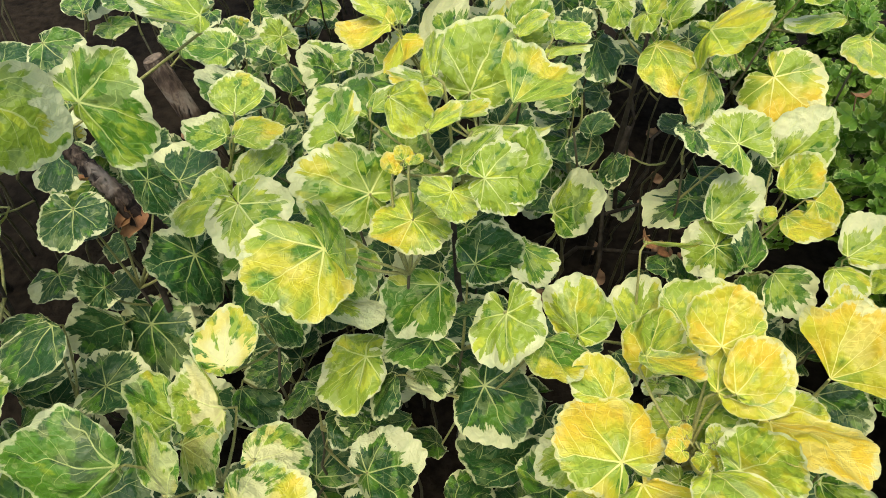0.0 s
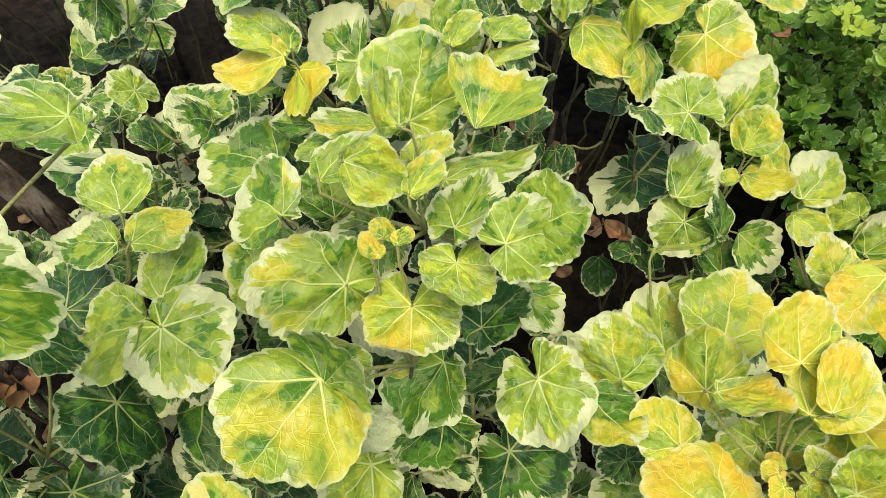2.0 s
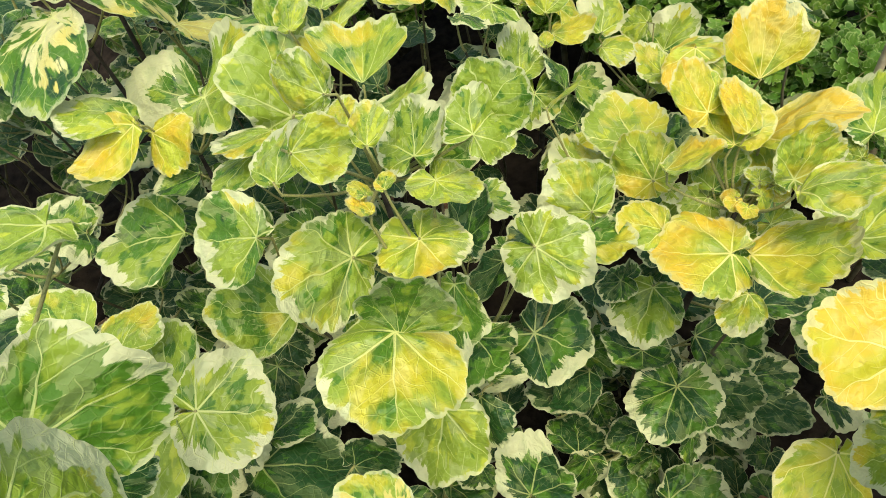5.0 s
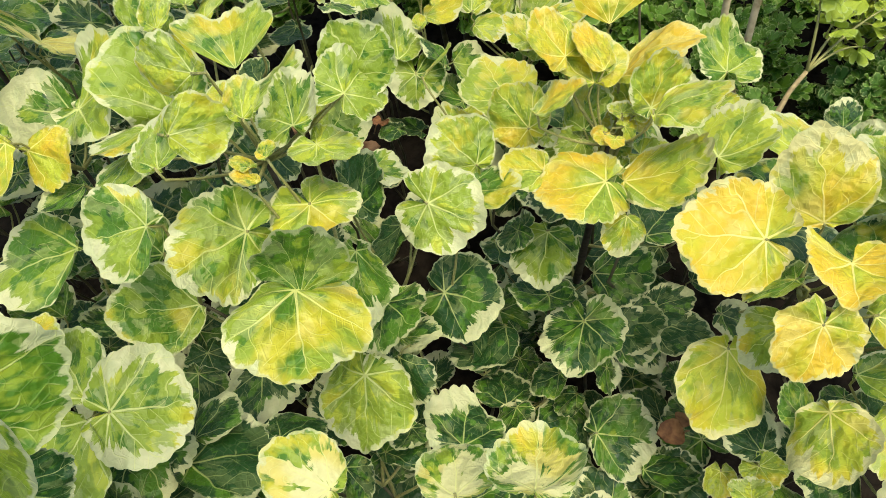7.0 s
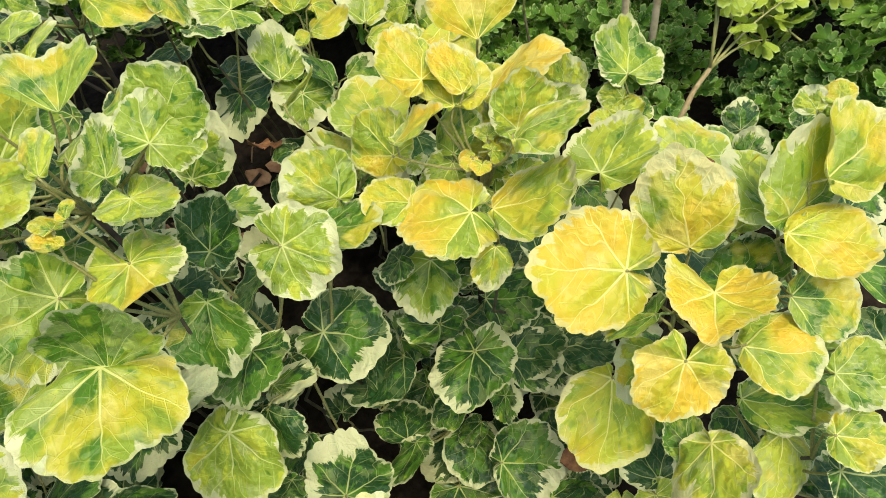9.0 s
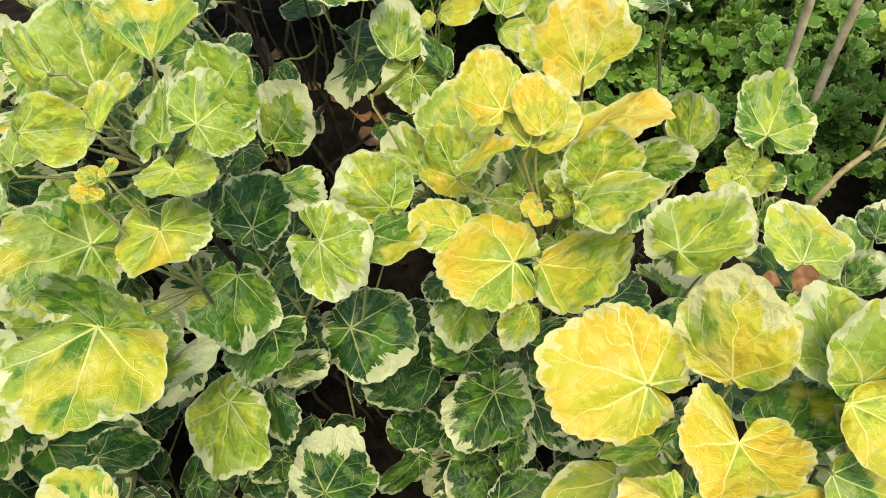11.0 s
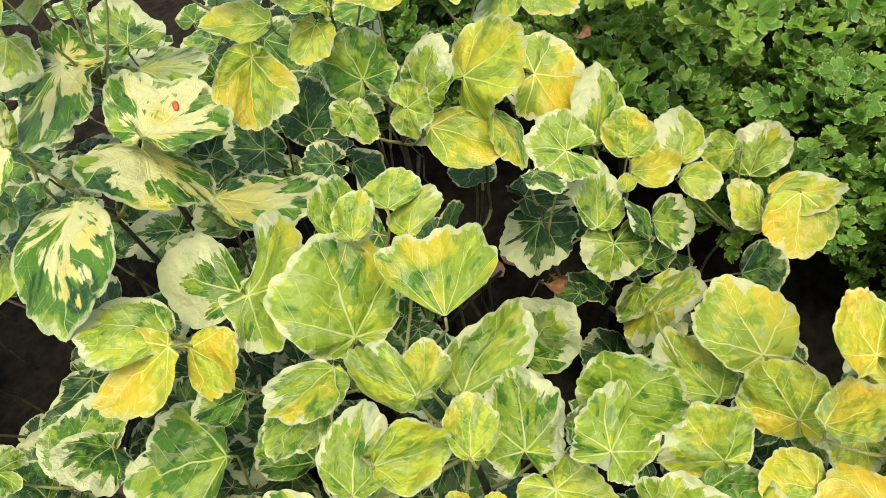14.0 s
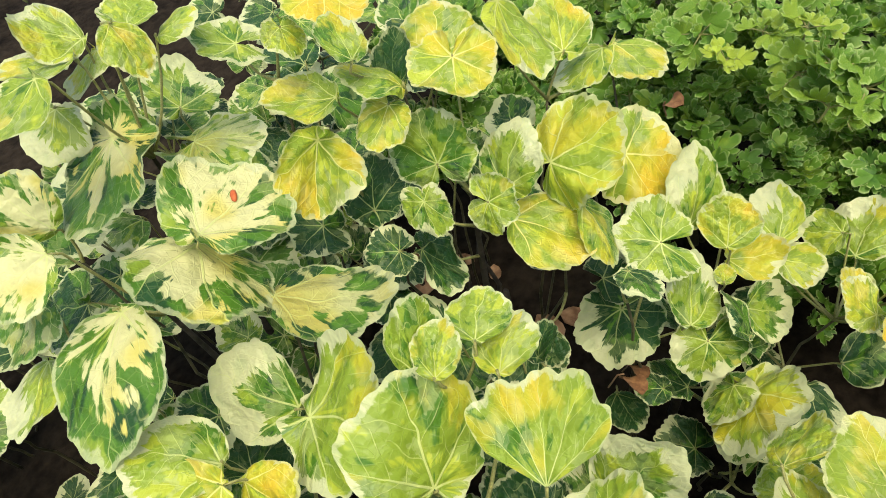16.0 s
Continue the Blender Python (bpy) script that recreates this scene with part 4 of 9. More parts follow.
back.leaf((0.157, 0.672, 0.229), (-5, 4, 136), 0.023, 0.024, 0.50, 0, 0.2, 0.9)
back.leaf((0.405, 0.772, 0.133), (-3, 12, -139), 0.026, 0.026, 0.90, 0, 0.5, 0.9)
back.leaf((0.446, 0.847, 0.350), (-7, 2, -93), 0.022, 0.022, 0.70, 0, 0.3, 0.5)
back.leaf((0.129, 0.616, 0.176), (10, -1, -43), 0.019, 0.021, 0.50, 0.1, 0.6, 0.5)
back.leaf((0.188, 0.691, 0.242), (17, -16, 101), 0.029, 0.032, 0.70, 0, 0.6, 0.9)
back.leaf((0.157, 0.683, 0.108), (-7, -23, 116), 0.026, 0.028, 0.50, 0.1, 0.4, 0.5)
back.leaf((0.135, 0.618, 0.140), (1, 37, -53), 0.029, 0.030, 0.50, 0.2, 0.3, 0.8)
back.leaf((0.133, 0.547, 0.277), (-2, -5, 153), 0.027, 0.028, 0.30, 0.1, 0.4, 0.7)
back.leaf((0.372, 0.805, 0.321), (-21, -11, -160), 0.034, 0.036, 0.30, 0, 0.5, 0.7)
back.leaf((0.352, 0.785, 0.390), (10, -19, 69), 0.018, 0.020, 0.70, 0.2, 0.6, 0.9)

splashed = Plant("variegated_aralia", "broad-leaved aralia splashed with cream and yellow, dark green edges", (0.02, 0.72, 0), (0.0, 0.68, 0.46), (0, 0, 0), 0.006)
splashed.shoot((-0.121, 0.795, 0.141))
splashed.shoot((-0.201, 0.765, 0.288))
splashed.shoot((-0.251, 0.749, 0.077))
splashed.shoot((-0.189, 0.686, 0.180))
splashed.shoot((0.013, 0.714, 0.079))
splashed.shoot((-0.082, 0.660, 0.271))
splashed.shoot((0.051, 0.615, 0.383))
splashed.shoot((-0.072, 0.690, 0.400))
splashed.shoot((-0.014, 0.766, 0.427))
splashed.shoot((0.111, 0.701, 0.049))
splashed.shoot((-0.010, 0.765, 0.289))
splashed.shoot((0.078, 0.679, 0.283))
splashed.shoot((-0.326, 0.730, 0.286))
splashed.shoot((-0.100, 0.832, 0.311))
splashed.leaf((0.029, 0.634, 0.464), (-8, -45, 160), 0.041, 0.046, 0.56, 0.3, 0.2, 0.5, splash=0.9)
splashed.leaf((0.069, 0.649, 0.477), (-13, 13, -75), 0.040, 0.041, 0.69, 0.3, 0.2, 0.5, splash=0.9)
splashed.leaf((-0.050, 0.627, 0.460), (-16, 11, 131), 0.043, 0.041, 0.91, 0.2, 0.1, 0.5, splash=0.9)
splashed.leaf((0.073, 0.586, 0.413), (-16, -15, -139), 0.040, 0.040, 0.93, 0.1, 0.1, 0.7, splash=0.5)
splashed.leaf((-0.042, 0.720, 0.439), (-19, -22, 44), 0.027, 0.028, 0.78, 0, 0.4, 0.7)
splashed.leaf((-0.063, 0.694, 0.470), (-34, 8, 119), 0.024, 0.025, 0.89, 0.3, 0, 0.6, splash=0.4)
splashed.leaf((-0.090, 0.680, 0.434), (-18, 16, 113), 0.025, 0.026, 0.82, 0.2, 0.8, 0.2)
splashed.leaf((-0.019, 0.782, 0.483), (53, -31, -17), 0.027, 0.027, 0.87, 0.3, 0.1, 0.4, splash=0.9)
splashed.leaf((-0.047, 0.678, 0.512), (-9, -24, 80), 0.025, 0.025, 0.92, 0.3, 0.1, 0.4, splash=0.9)
splashed.leaf((-0.023, 0.688, 0.293), (-7, 7, -86), 0.020, 0.022, 0.50, 0, 0.6, 0.8)
splashed.leaf((-0.310, 0.741, 0.096), (-6, -3, -156), 0.021, 0.022, 0.30, 0.1, 0.5, 0.9)
splashed.leaf((0.032, 0.746, 0.206), (7, 4, 56), 0.022, 0.023, 0.50, 0, 0.2, 0.68)
splashed.leaf((0.092, 0.703, 0.084), (-14, -6, 84), 0.022, 0.023, 0.90, 0.12, 0.4, 0.7)
splashed.leaf((-0.218, 0.774, 0.118), (1, 0, -29), 0.029, 0.032, 0.70, 0, 0.5, 0.8)
splashed.leaf((-0.062, 0.820, 0.200), (5, -26, 48), 0.020, 0.020, 0.90, 0, 0.2, 0.8)
splashed.leaf((-0.048, 0.717, 0.338), (12, -3, -16), 0.023, 0.022, 0.90, 0, 0.3, 0.9)
splashed.leaf((-0.033, 0.649, 0.336), (6, -8, 62), 0.026, 0.028, 0.30, 0, 0.5, 0.7)
splashed.leaf((-0.191, 0.693, 0.260), (23, 34, 17), 0.023, 0.024, 0.90, 0, 0.4, 0.7)
splashed.leaf((-0.018, 0.734, 0.139), (5, 13, -91), 0.027, 0.029, 0.70, 0, 0.2, 0.68)
splashed.leaf((-0.090, 0.859, 0.133), (3, 7, -62), 0.023, 0.023, 0.70, 0, 0.2, 0.68)
splashed.leaf((-0.146, 0.784, 0.357), (25, 5, -72), 0.029, 0.031, 0.50, 0.1, 0.4, 0.6)
splashed.leaf((-0.054, 0.678, 0.308), (1, -1, 7), 0.026, 0.027, 0.50, 0.2, 0.2, 0.5)
splashed.leaf((-0.198, 0.664, 0.183), (-11, 9, 173), 0.028, 0.029, 0.30, 0, 0.4, 0.8)
splashed.leaf((-0.181, 0.774, 0.386), (24, 4, 55), 0.028, 0.032, 0.30, 0.1, 0.4, 0.9)
splashed.leaf((0.027, 0.657, 0.266), (-16, 17, -57), 0.020, 0.021, 0.90, 0.1, 0.4, 0.68)
splashed.leaf((-0.188, 0.789, 0.163), (-0, 0, 171), 0.026, 0.027, 0.70, 0, 0.5, 0.68)
splashed.leaf((-0.120, 0.725, 0.243), (-21, 6, 127), 0.034, 0.038, 0.70, 0, 0.5, 0.9)
splashed.leaf((-0.104, 0.769, 0.220), (-8, -9, -146), 0.031, 0.033, 0.30, 0, 0.4, 0.7)
splashed.leaf((-0.231, 0.746, 0.256), (32, -1, 26), 0.025, 0.026, 0.30, 0.1, 0.4, 0.68)
splashed.leaf((-0.270, 0.766, 0.126), (12, -23, 68), 0.027, 0.031, 0.50, 0.1, 0.2, 0.9)
splashed.leaf((-0.126, 0.648, 0.313), (-2, -18, 111), 0.028, 0.029, 0.50, 0, 0.3, 0.6)
splashed.leaf((-0.002, 0.770, 0.329), (3, 22, -56), 0.020, 0.021, 0.50, 0, 0.4, 0.7)
splashed.leaf((-0.170, 0.730, 0.227), (12, 19, -26), 0.029, 0.032, 0.70, 0, 0.4, 0.7)
splashed.leaf((-0.205, 0.812, 0.322), (8, -20, 44), 0.033, 0.034, 0.50, 0, 0.4, 0.5)
splashed.leaf((0.079, 0.701, 0.331), (20, 2, -1), 0.026, 0.028, 0.90, 0.2, 0.3, 0.5)
splashed.leaf((-0.001, 0.672, 0.182), (15, -12, 101), 0.033, 0.035, 0.30, 0.1, 0.3, 0.9)
splashed.leaf((0.010, 0.717, 0.099), (-13, -29, 62), 0.019, 0.022, 0.30, 0.12, 0.3, 0.9)
splashed.leaf((-0.333, 0.730, 0.331), (37, -6, 83), 0.027, 0.030, 0.30, 0.1, 0.4, 0.7)
splashed.leaf((-0.101, 0.838, 0.353), (18, 1, 14), 0.022, 0.024, 0.30, 0, 0.6, 0.9)
splashed.leaf((0.050, 0.707, 0.121), (2, 0, 40), 0.026, 0.025, 0.70, 0, 0.2, 0.68)
splashed.leaf((-0.129, 0.791, 0.183), (-24, -19, 160), 0.022, 0.023, 0.30, 0, 0.4, 0.9)
splashed.leaf((-0.181, 0.782, 0.111), (-12, -6, 135), 0.019, 0.020, 0.50, 0, 0.4, 0.9)
splashed.leaf((-0.238, 0.708, 0.297), (-5, -1, -134), 0.019, 0.019, 0.30, 0, 0.5, 0.5)
splashed.leaf((0.029, 0.691, 0.334), (13, 5, 17), 0.018, 0.020, 0.50, 0, 0.4, 0.5)
splashed.leaf((-0.206, 0.738, 0.132), (18, 9, 18), 0.019, 0.019, 0.30, 0, 0.3, 0.68)
splashed.leaf((-0.208, 0.762, 0.362), (-33, -31, -177), 0.026, 0.027, 0.70, 0, 0.6, 0.7)
splashed.leaf((-0.202, 0.767, 0.317), (-15, -4, -149), 0.021, 0.023, 0.30, 0, 0.3, 0.8)

side = Plant("variegated_aralia", "aralia with yellow and white-edged leaves beside the cream-splashed one", (-0.03, 0.56, 0), (-0.015, 0.545, 0.41), (0, 0, 0), 0.006)
side.shoot((0.024, 0.472, 0.114))
side.shoot((-0.128, 0.589, 0.122))
side.shoot((-0.081, 0.512, 0.282))
side.shoot((0.044, 0.571, 0.225))
side.shoot((0.070, 0.471, 0.417))
side.shoot((-0.160, 0.615, 0.308))
side.shoot((-0.221, 0.656, 0.170))
side.shoot((-0.003, 0.443, 0.278))
side.shoot((-0.079, 0.655, 0.087))
side.shoot((0.026, 0.626, 0.127))
side.shoot((-0.040, 0.623, 0.240))
side.leaf((-0.097, 0.524, 0.354), (2, -11, 47), 0.035, 0.041, 0.85, 0.1, 0.3, 0.5)
side.leaf((0.020, 0.514, 0.425), (32, 13, -150), 0.042, 0.042, 0.70, 0.4, 0.4, 0.2)
side.leaf((-0.001, 0.584, 0.405), (7, -39, 13), 0.033, 0.033, 0.91, 0.2, 0.6, 0.4)
side.leaf((-0.069, 0.546, 0.418), (-22, -8, 73), 0.027, 0.028, 0.87, 0.8, 0.1, 0)
side.leaf((-0.056, 0.573, 0.430), (15, 9, 41), 0.028, 0.029, 0.90, 0.4, 0.4, 0.2)
side.leaf((-0.037, 0.518, 0.409), (-13, 42, 178), 0.023, 0.023, 0.89, 0.7, 0.2, 0)
side.leaf((-0.128, 0.609, 0.344), (5, -0, -48), 0.029, 0.030, 0.72, 0.1, 0.5, 0.4)
side.leaf((-0.179, 0.637, 0.356), (41, 3, 55), 0.022, 0.022, 0.17, 0.2, 0.4, 0.2)
side.leaf((0.074, 0.494, 0.455), (35, 45, -20), 0.023, 0.023, 0.88, 0.2, 0.4, 0.2)
side.leaf((0.102, 0.472, 0.463), (3, -0, -57), 0.017, 0.018, 0.83, 0.2, 0.4, 0.2)
side.leaf((0.070, 0.474, 0.468), (28, -19, -66), 0.015, 0.015, 0.84, 0.5, 0.1, 0.1)
side.leaf((-0.052, 0.512, 0.385), (0, 2, 61), 0.018, 0.019, 0.86, 0.1, 0.3, 0.6)
side.leaf((-0.128, 0.578, 0.358), (42, -21, 98), 0.024, 0.025, 0.76, 0.1, 0.4, 0.6)
side.leaf((-0.101, 0.501, 0.280), (52, 13, 55), 0.019, 0.020, 0.76, 0.1, 0.3, 0.6)
side.leaf((-0.110, 0.514, 0.162), (-17, 10, -155), 0.033, 0.037, 0.70, 0, 0.6, 0.68)
side.leaf((0.061, 0.527, 0.250), (-9, -1, -124), 0.034, 0.038, 0.50, 0, 0.3, 0.7)
side.leaf((-0.004, 0.494, 0.161), (-5, -20, 87), 0.023, 0.024, 0.30, 0, 0.6, 0.68)
side.leaf((0.043, 0.493, 0.117), (-12, -7, -153), 0.031, 0.031, 0.50, 0, 0.6, 0.68)
side.leaf((-0.080, 0.597, 0.125), (-14, 15, -114), 0.032, 0.036, 0.90, 0, 0.6, 0.68)
side.leaf((0.069, 0.518, 0.330), (1, 33, -83), 0.024, 0.026, 0.50, 0.1, 0.3, 0.7)
side.leaf((0.008, 0.584, 0.357), (-1, 23, -57), 0.026, 0.026, 0.30, 0.2, 0.4, 0.9)
side.leaf((-0.158, 0.580, 0.119), (-25, 14, -159), 0.020, 0.022, 0.90, 0.12, 0.5, 0.68)
side.leaf((-0.159, 0.641, 0.159), (30, 6, 45), 0.032, 0.033, 0.90, 0, 0.4, 0.68)
side.leaf((-0.022, 0.528, 0.105), (-22, 15, -161), 0.029, 0.032, 0.90, 0, 0.5, 0.68)
side.leaf((0.059, 0.515, 0.094), (-5, 26, -133), 0.022, 0.025, 0.90, 0, 0.4, 0.68)
side.leaf((-0.213, 0.658, 0.210), (4, 49, -70), 0.026, 0.029, 0.30, 0, 0.4, 0.68)
side.leaf((-0.004, 0.452, 0.202), (-13, 3, -125), 0.030, 0.031, 0.30, 0, 0.6, 0.7)
side.leaf((-0.063, 0.572, 0.310), (-28, -9, -156), 0.033, 0.033, 0.30, 0.1, 0.4, 0.6)
side.leaf((-0.012, 0.438, 0.134), (5, -24, 81), 0.026, 0.027, 0.90, 0, 0.4, 0.9)
side.leaf((-0.018, 0.441, 0.312), (-21, -21, 104), 0.031, 0.035, 0.50, 0.1, 0.3, 0.5)
side.leaf((0.018, 0.527, 0.194), (31, -26, 83), 0.022, 0.022, 0.30, 0, 0.4, 0.8)
side.leaf((-0.102, 0.609, 0.248), (20, 17, 2), 0.026, 0.026, 0.90, 0, 0.2, 0.68)
side.leaf((-0.052, 0.663, 0.126), (-3, 7, -74), 0.032, 0.031, 0.90, 0, 0.5, 0.68)
side.leaf((-0.021, 0.412, 0.222), (10, -23, 118), 0.030, 0.034, 0.70, 0.12, 0.6, 0.9)
side.leaf((0.035, 0.626, 0.163), (-25, 5, -87), 0.033, 0.033, 0.30, 0.12, 0.5, 0.68)
side.leaf((-0.032, 0.586, 0.207), (19, -30, 47), 0.027, 0.027, 0.70, 0.1, 0.5, 0.7)
side.leaf((0.051, 0.632, 0.263), (1, 5, -54), 0.021, 0.022, 0.50, 0.12, 0.3, 0.68)
side.leaf((-0.037, 0.485, 0.332), (38, 13, 7), 0.025, 0.028, 0.90, 0, 0.2, 0.5)
side.leaf((0.100, 0.486, 0.142), (-6, 33, -33), 0.032, 0.035, 0.90, 0.1, 0.3, 0.7)
side.leaf((-0.032, 0.622, 0.282), (21, 38, -78), 0.028, 0.031, 0.30, 0.2, 0.3, 0.8)
side.leaf((0.059, 0.612, 0.212), (-3, 3, -79), 0.032, 0.035, 0.90, 0, 0.6, 0.8)
side.leaf((-0.061, 0.587, 0.185), (6, -17, 121), 0.026, 0.029, 0.70, 0.1, 0.6, 0.9)

left = Plant("variegated_aralia", "aralia with lime leaves beside the wooden stake", (-0.17, 0.45, 0), (-0.19, 0.42, 0.4), (0, 0, 0), 0.004)
left.shoot((-0.228, 0.536, 0.151))
left.shoot((-0.249, 0.605, 0.318))
left.shoot((-0.330, 0.612, 0.141))
left.shoot((-0.099, 0.413, 0.145))
left.shoot((-0.156, 0.356, 0.280))
left.shoot((-0.205, 0.584, 0.056))
left.shoot((-0.182, 0.520, 0.344))
left.shoot((-0.331, 0.639, 0.355))
left.shoot((-0.189, 0.600, 0.199))
left.shoot((-0.334, 0.533, 0.245))
left.shoot((-0.176, 0.444, 0.045))
left.shoot((-0.296, 0.466, 0.349))
left.leaf((-0.200, 0.376, 0.362), (-22, -11, 89), 0.031, 0.033, 0.89, 0.3, 0.2, 0.2)
left.leaf((-0.153, 0.405, 0.377), (10, -14, -30), 0.025, 0.026, 0.84, 0.3, 0.4, 0.2)
left.leaf((-0.176, 0.457, 0.413), (16, 5, 3), 0.022, 0.023, 0.85, 0.4, 0.3, 0.1)
left.leaf((-0.199, 0.428, 0.393), (6, -15, 76), 0.018, 0.019, 0.83, 0.2, 0.5, 0.3)
left.leaf((-0.154, 0.419, 0.402), (-10, 5, -63), 0.020, 0.019, 0.95, 0.5, 0.2, 0.1)
left.leaf((-0.154, 0.350, 0.371), (-25, 18, -145), 0.030, 0.035, 0.42, 0.3, 0.5, 0.2)
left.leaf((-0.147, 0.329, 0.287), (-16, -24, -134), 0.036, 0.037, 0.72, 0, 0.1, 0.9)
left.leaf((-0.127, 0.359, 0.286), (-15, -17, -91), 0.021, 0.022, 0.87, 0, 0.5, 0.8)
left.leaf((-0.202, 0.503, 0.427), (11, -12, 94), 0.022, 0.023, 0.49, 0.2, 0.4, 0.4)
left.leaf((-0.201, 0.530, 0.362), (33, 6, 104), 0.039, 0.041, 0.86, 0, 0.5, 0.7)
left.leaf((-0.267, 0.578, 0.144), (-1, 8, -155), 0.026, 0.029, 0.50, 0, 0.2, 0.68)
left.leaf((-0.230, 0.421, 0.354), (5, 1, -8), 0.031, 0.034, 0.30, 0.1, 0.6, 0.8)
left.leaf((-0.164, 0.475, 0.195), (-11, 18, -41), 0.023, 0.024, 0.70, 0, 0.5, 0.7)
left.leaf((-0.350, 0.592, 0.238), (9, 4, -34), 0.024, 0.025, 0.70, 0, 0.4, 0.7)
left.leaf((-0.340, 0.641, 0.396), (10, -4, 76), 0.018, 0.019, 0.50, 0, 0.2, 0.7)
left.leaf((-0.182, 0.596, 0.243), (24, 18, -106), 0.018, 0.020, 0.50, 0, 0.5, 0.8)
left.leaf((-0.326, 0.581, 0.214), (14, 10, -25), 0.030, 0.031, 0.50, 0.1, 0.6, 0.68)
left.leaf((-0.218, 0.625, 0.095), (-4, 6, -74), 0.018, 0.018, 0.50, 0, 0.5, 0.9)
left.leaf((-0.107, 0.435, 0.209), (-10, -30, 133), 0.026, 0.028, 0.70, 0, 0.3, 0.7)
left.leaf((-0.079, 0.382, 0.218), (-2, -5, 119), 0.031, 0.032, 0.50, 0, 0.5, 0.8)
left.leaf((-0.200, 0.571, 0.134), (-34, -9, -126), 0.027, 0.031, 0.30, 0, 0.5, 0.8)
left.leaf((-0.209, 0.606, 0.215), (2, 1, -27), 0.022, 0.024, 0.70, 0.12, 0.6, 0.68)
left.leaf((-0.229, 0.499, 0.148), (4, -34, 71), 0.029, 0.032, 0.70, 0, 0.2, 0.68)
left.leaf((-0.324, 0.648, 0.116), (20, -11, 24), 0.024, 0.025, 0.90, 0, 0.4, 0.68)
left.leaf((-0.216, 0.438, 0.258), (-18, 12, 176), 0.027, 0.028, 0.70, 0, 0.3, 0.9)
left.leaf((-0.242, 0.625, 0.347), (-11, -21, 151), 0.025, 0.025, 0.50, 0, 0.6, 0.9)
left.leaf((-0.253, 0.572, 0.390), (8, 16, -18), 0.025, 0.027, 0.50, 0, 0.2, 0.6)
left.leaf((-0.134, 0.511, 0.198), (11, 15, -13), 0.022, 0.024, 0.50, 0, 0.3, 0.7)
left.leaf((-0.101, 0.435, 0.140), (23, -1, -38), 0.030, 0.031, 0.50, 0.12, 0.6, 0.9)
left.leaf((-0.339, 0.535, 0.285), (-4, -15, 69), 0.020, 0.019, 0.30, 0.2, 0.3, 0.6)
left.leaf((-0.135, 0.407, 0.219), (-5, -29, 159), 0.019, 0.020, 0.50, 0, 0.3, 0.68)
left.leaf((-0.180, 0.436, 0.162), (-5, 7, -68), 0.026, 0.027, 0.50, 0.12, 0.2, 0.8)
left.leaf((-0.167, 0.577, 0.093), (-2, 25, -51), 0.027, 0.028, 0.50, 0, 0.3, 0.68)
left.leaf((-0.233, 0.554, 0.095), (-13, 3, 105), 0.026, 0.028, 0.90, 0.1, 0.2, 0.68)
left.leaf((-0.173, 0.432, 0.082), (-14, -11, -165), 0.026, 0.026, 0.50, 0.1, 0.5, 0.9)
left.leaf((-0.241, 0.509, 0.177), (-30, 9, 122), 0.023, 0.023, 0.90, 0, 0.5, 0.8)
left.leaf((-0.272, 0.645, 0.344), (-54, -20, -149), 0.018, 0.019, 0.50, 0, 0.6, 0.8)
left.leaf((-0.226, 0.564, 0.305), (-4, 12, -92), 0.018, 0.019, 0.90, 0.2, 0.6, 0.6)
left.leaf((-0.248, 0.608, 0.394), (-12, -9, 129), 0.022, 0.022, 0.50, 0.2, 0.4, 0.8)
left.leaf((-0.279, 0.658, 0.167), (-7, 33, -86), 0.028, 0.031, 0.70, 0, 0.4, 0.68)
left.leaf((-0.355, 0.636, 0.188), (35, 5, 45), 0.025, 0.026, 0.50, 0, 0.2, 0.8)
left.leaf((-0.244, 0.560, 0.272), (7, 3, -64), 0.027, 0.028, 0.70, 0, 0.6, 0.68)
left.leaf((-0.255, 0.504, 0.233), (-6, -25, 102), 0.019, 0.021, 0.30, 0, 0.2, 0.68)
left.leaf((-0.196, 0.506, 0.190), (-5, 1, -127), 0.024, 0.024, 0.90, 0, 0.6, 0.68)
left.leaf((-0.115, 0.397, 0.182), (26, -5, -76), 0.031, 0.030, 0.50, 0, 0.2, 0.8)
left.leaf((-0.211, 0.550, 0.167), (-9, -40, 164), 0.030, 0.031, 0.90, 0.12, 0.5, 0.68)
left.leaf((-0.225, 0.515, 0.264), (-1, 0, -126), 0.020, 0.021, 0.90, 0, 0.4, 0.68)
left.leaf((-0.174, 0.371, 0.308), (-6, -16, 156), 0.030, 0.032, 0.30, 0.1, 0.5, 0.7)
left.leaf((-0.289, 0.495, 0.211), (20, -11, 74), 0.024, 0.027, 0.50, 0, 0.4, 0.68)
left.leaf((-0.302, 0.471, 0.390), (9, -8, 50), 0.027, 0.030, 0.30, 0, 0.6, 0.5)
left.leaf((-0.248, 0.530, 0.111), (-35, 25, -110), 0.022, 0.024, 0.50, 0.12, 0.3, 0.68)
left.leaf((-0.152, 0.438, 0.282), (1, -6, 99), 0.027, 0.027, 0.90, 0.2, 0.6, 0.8)

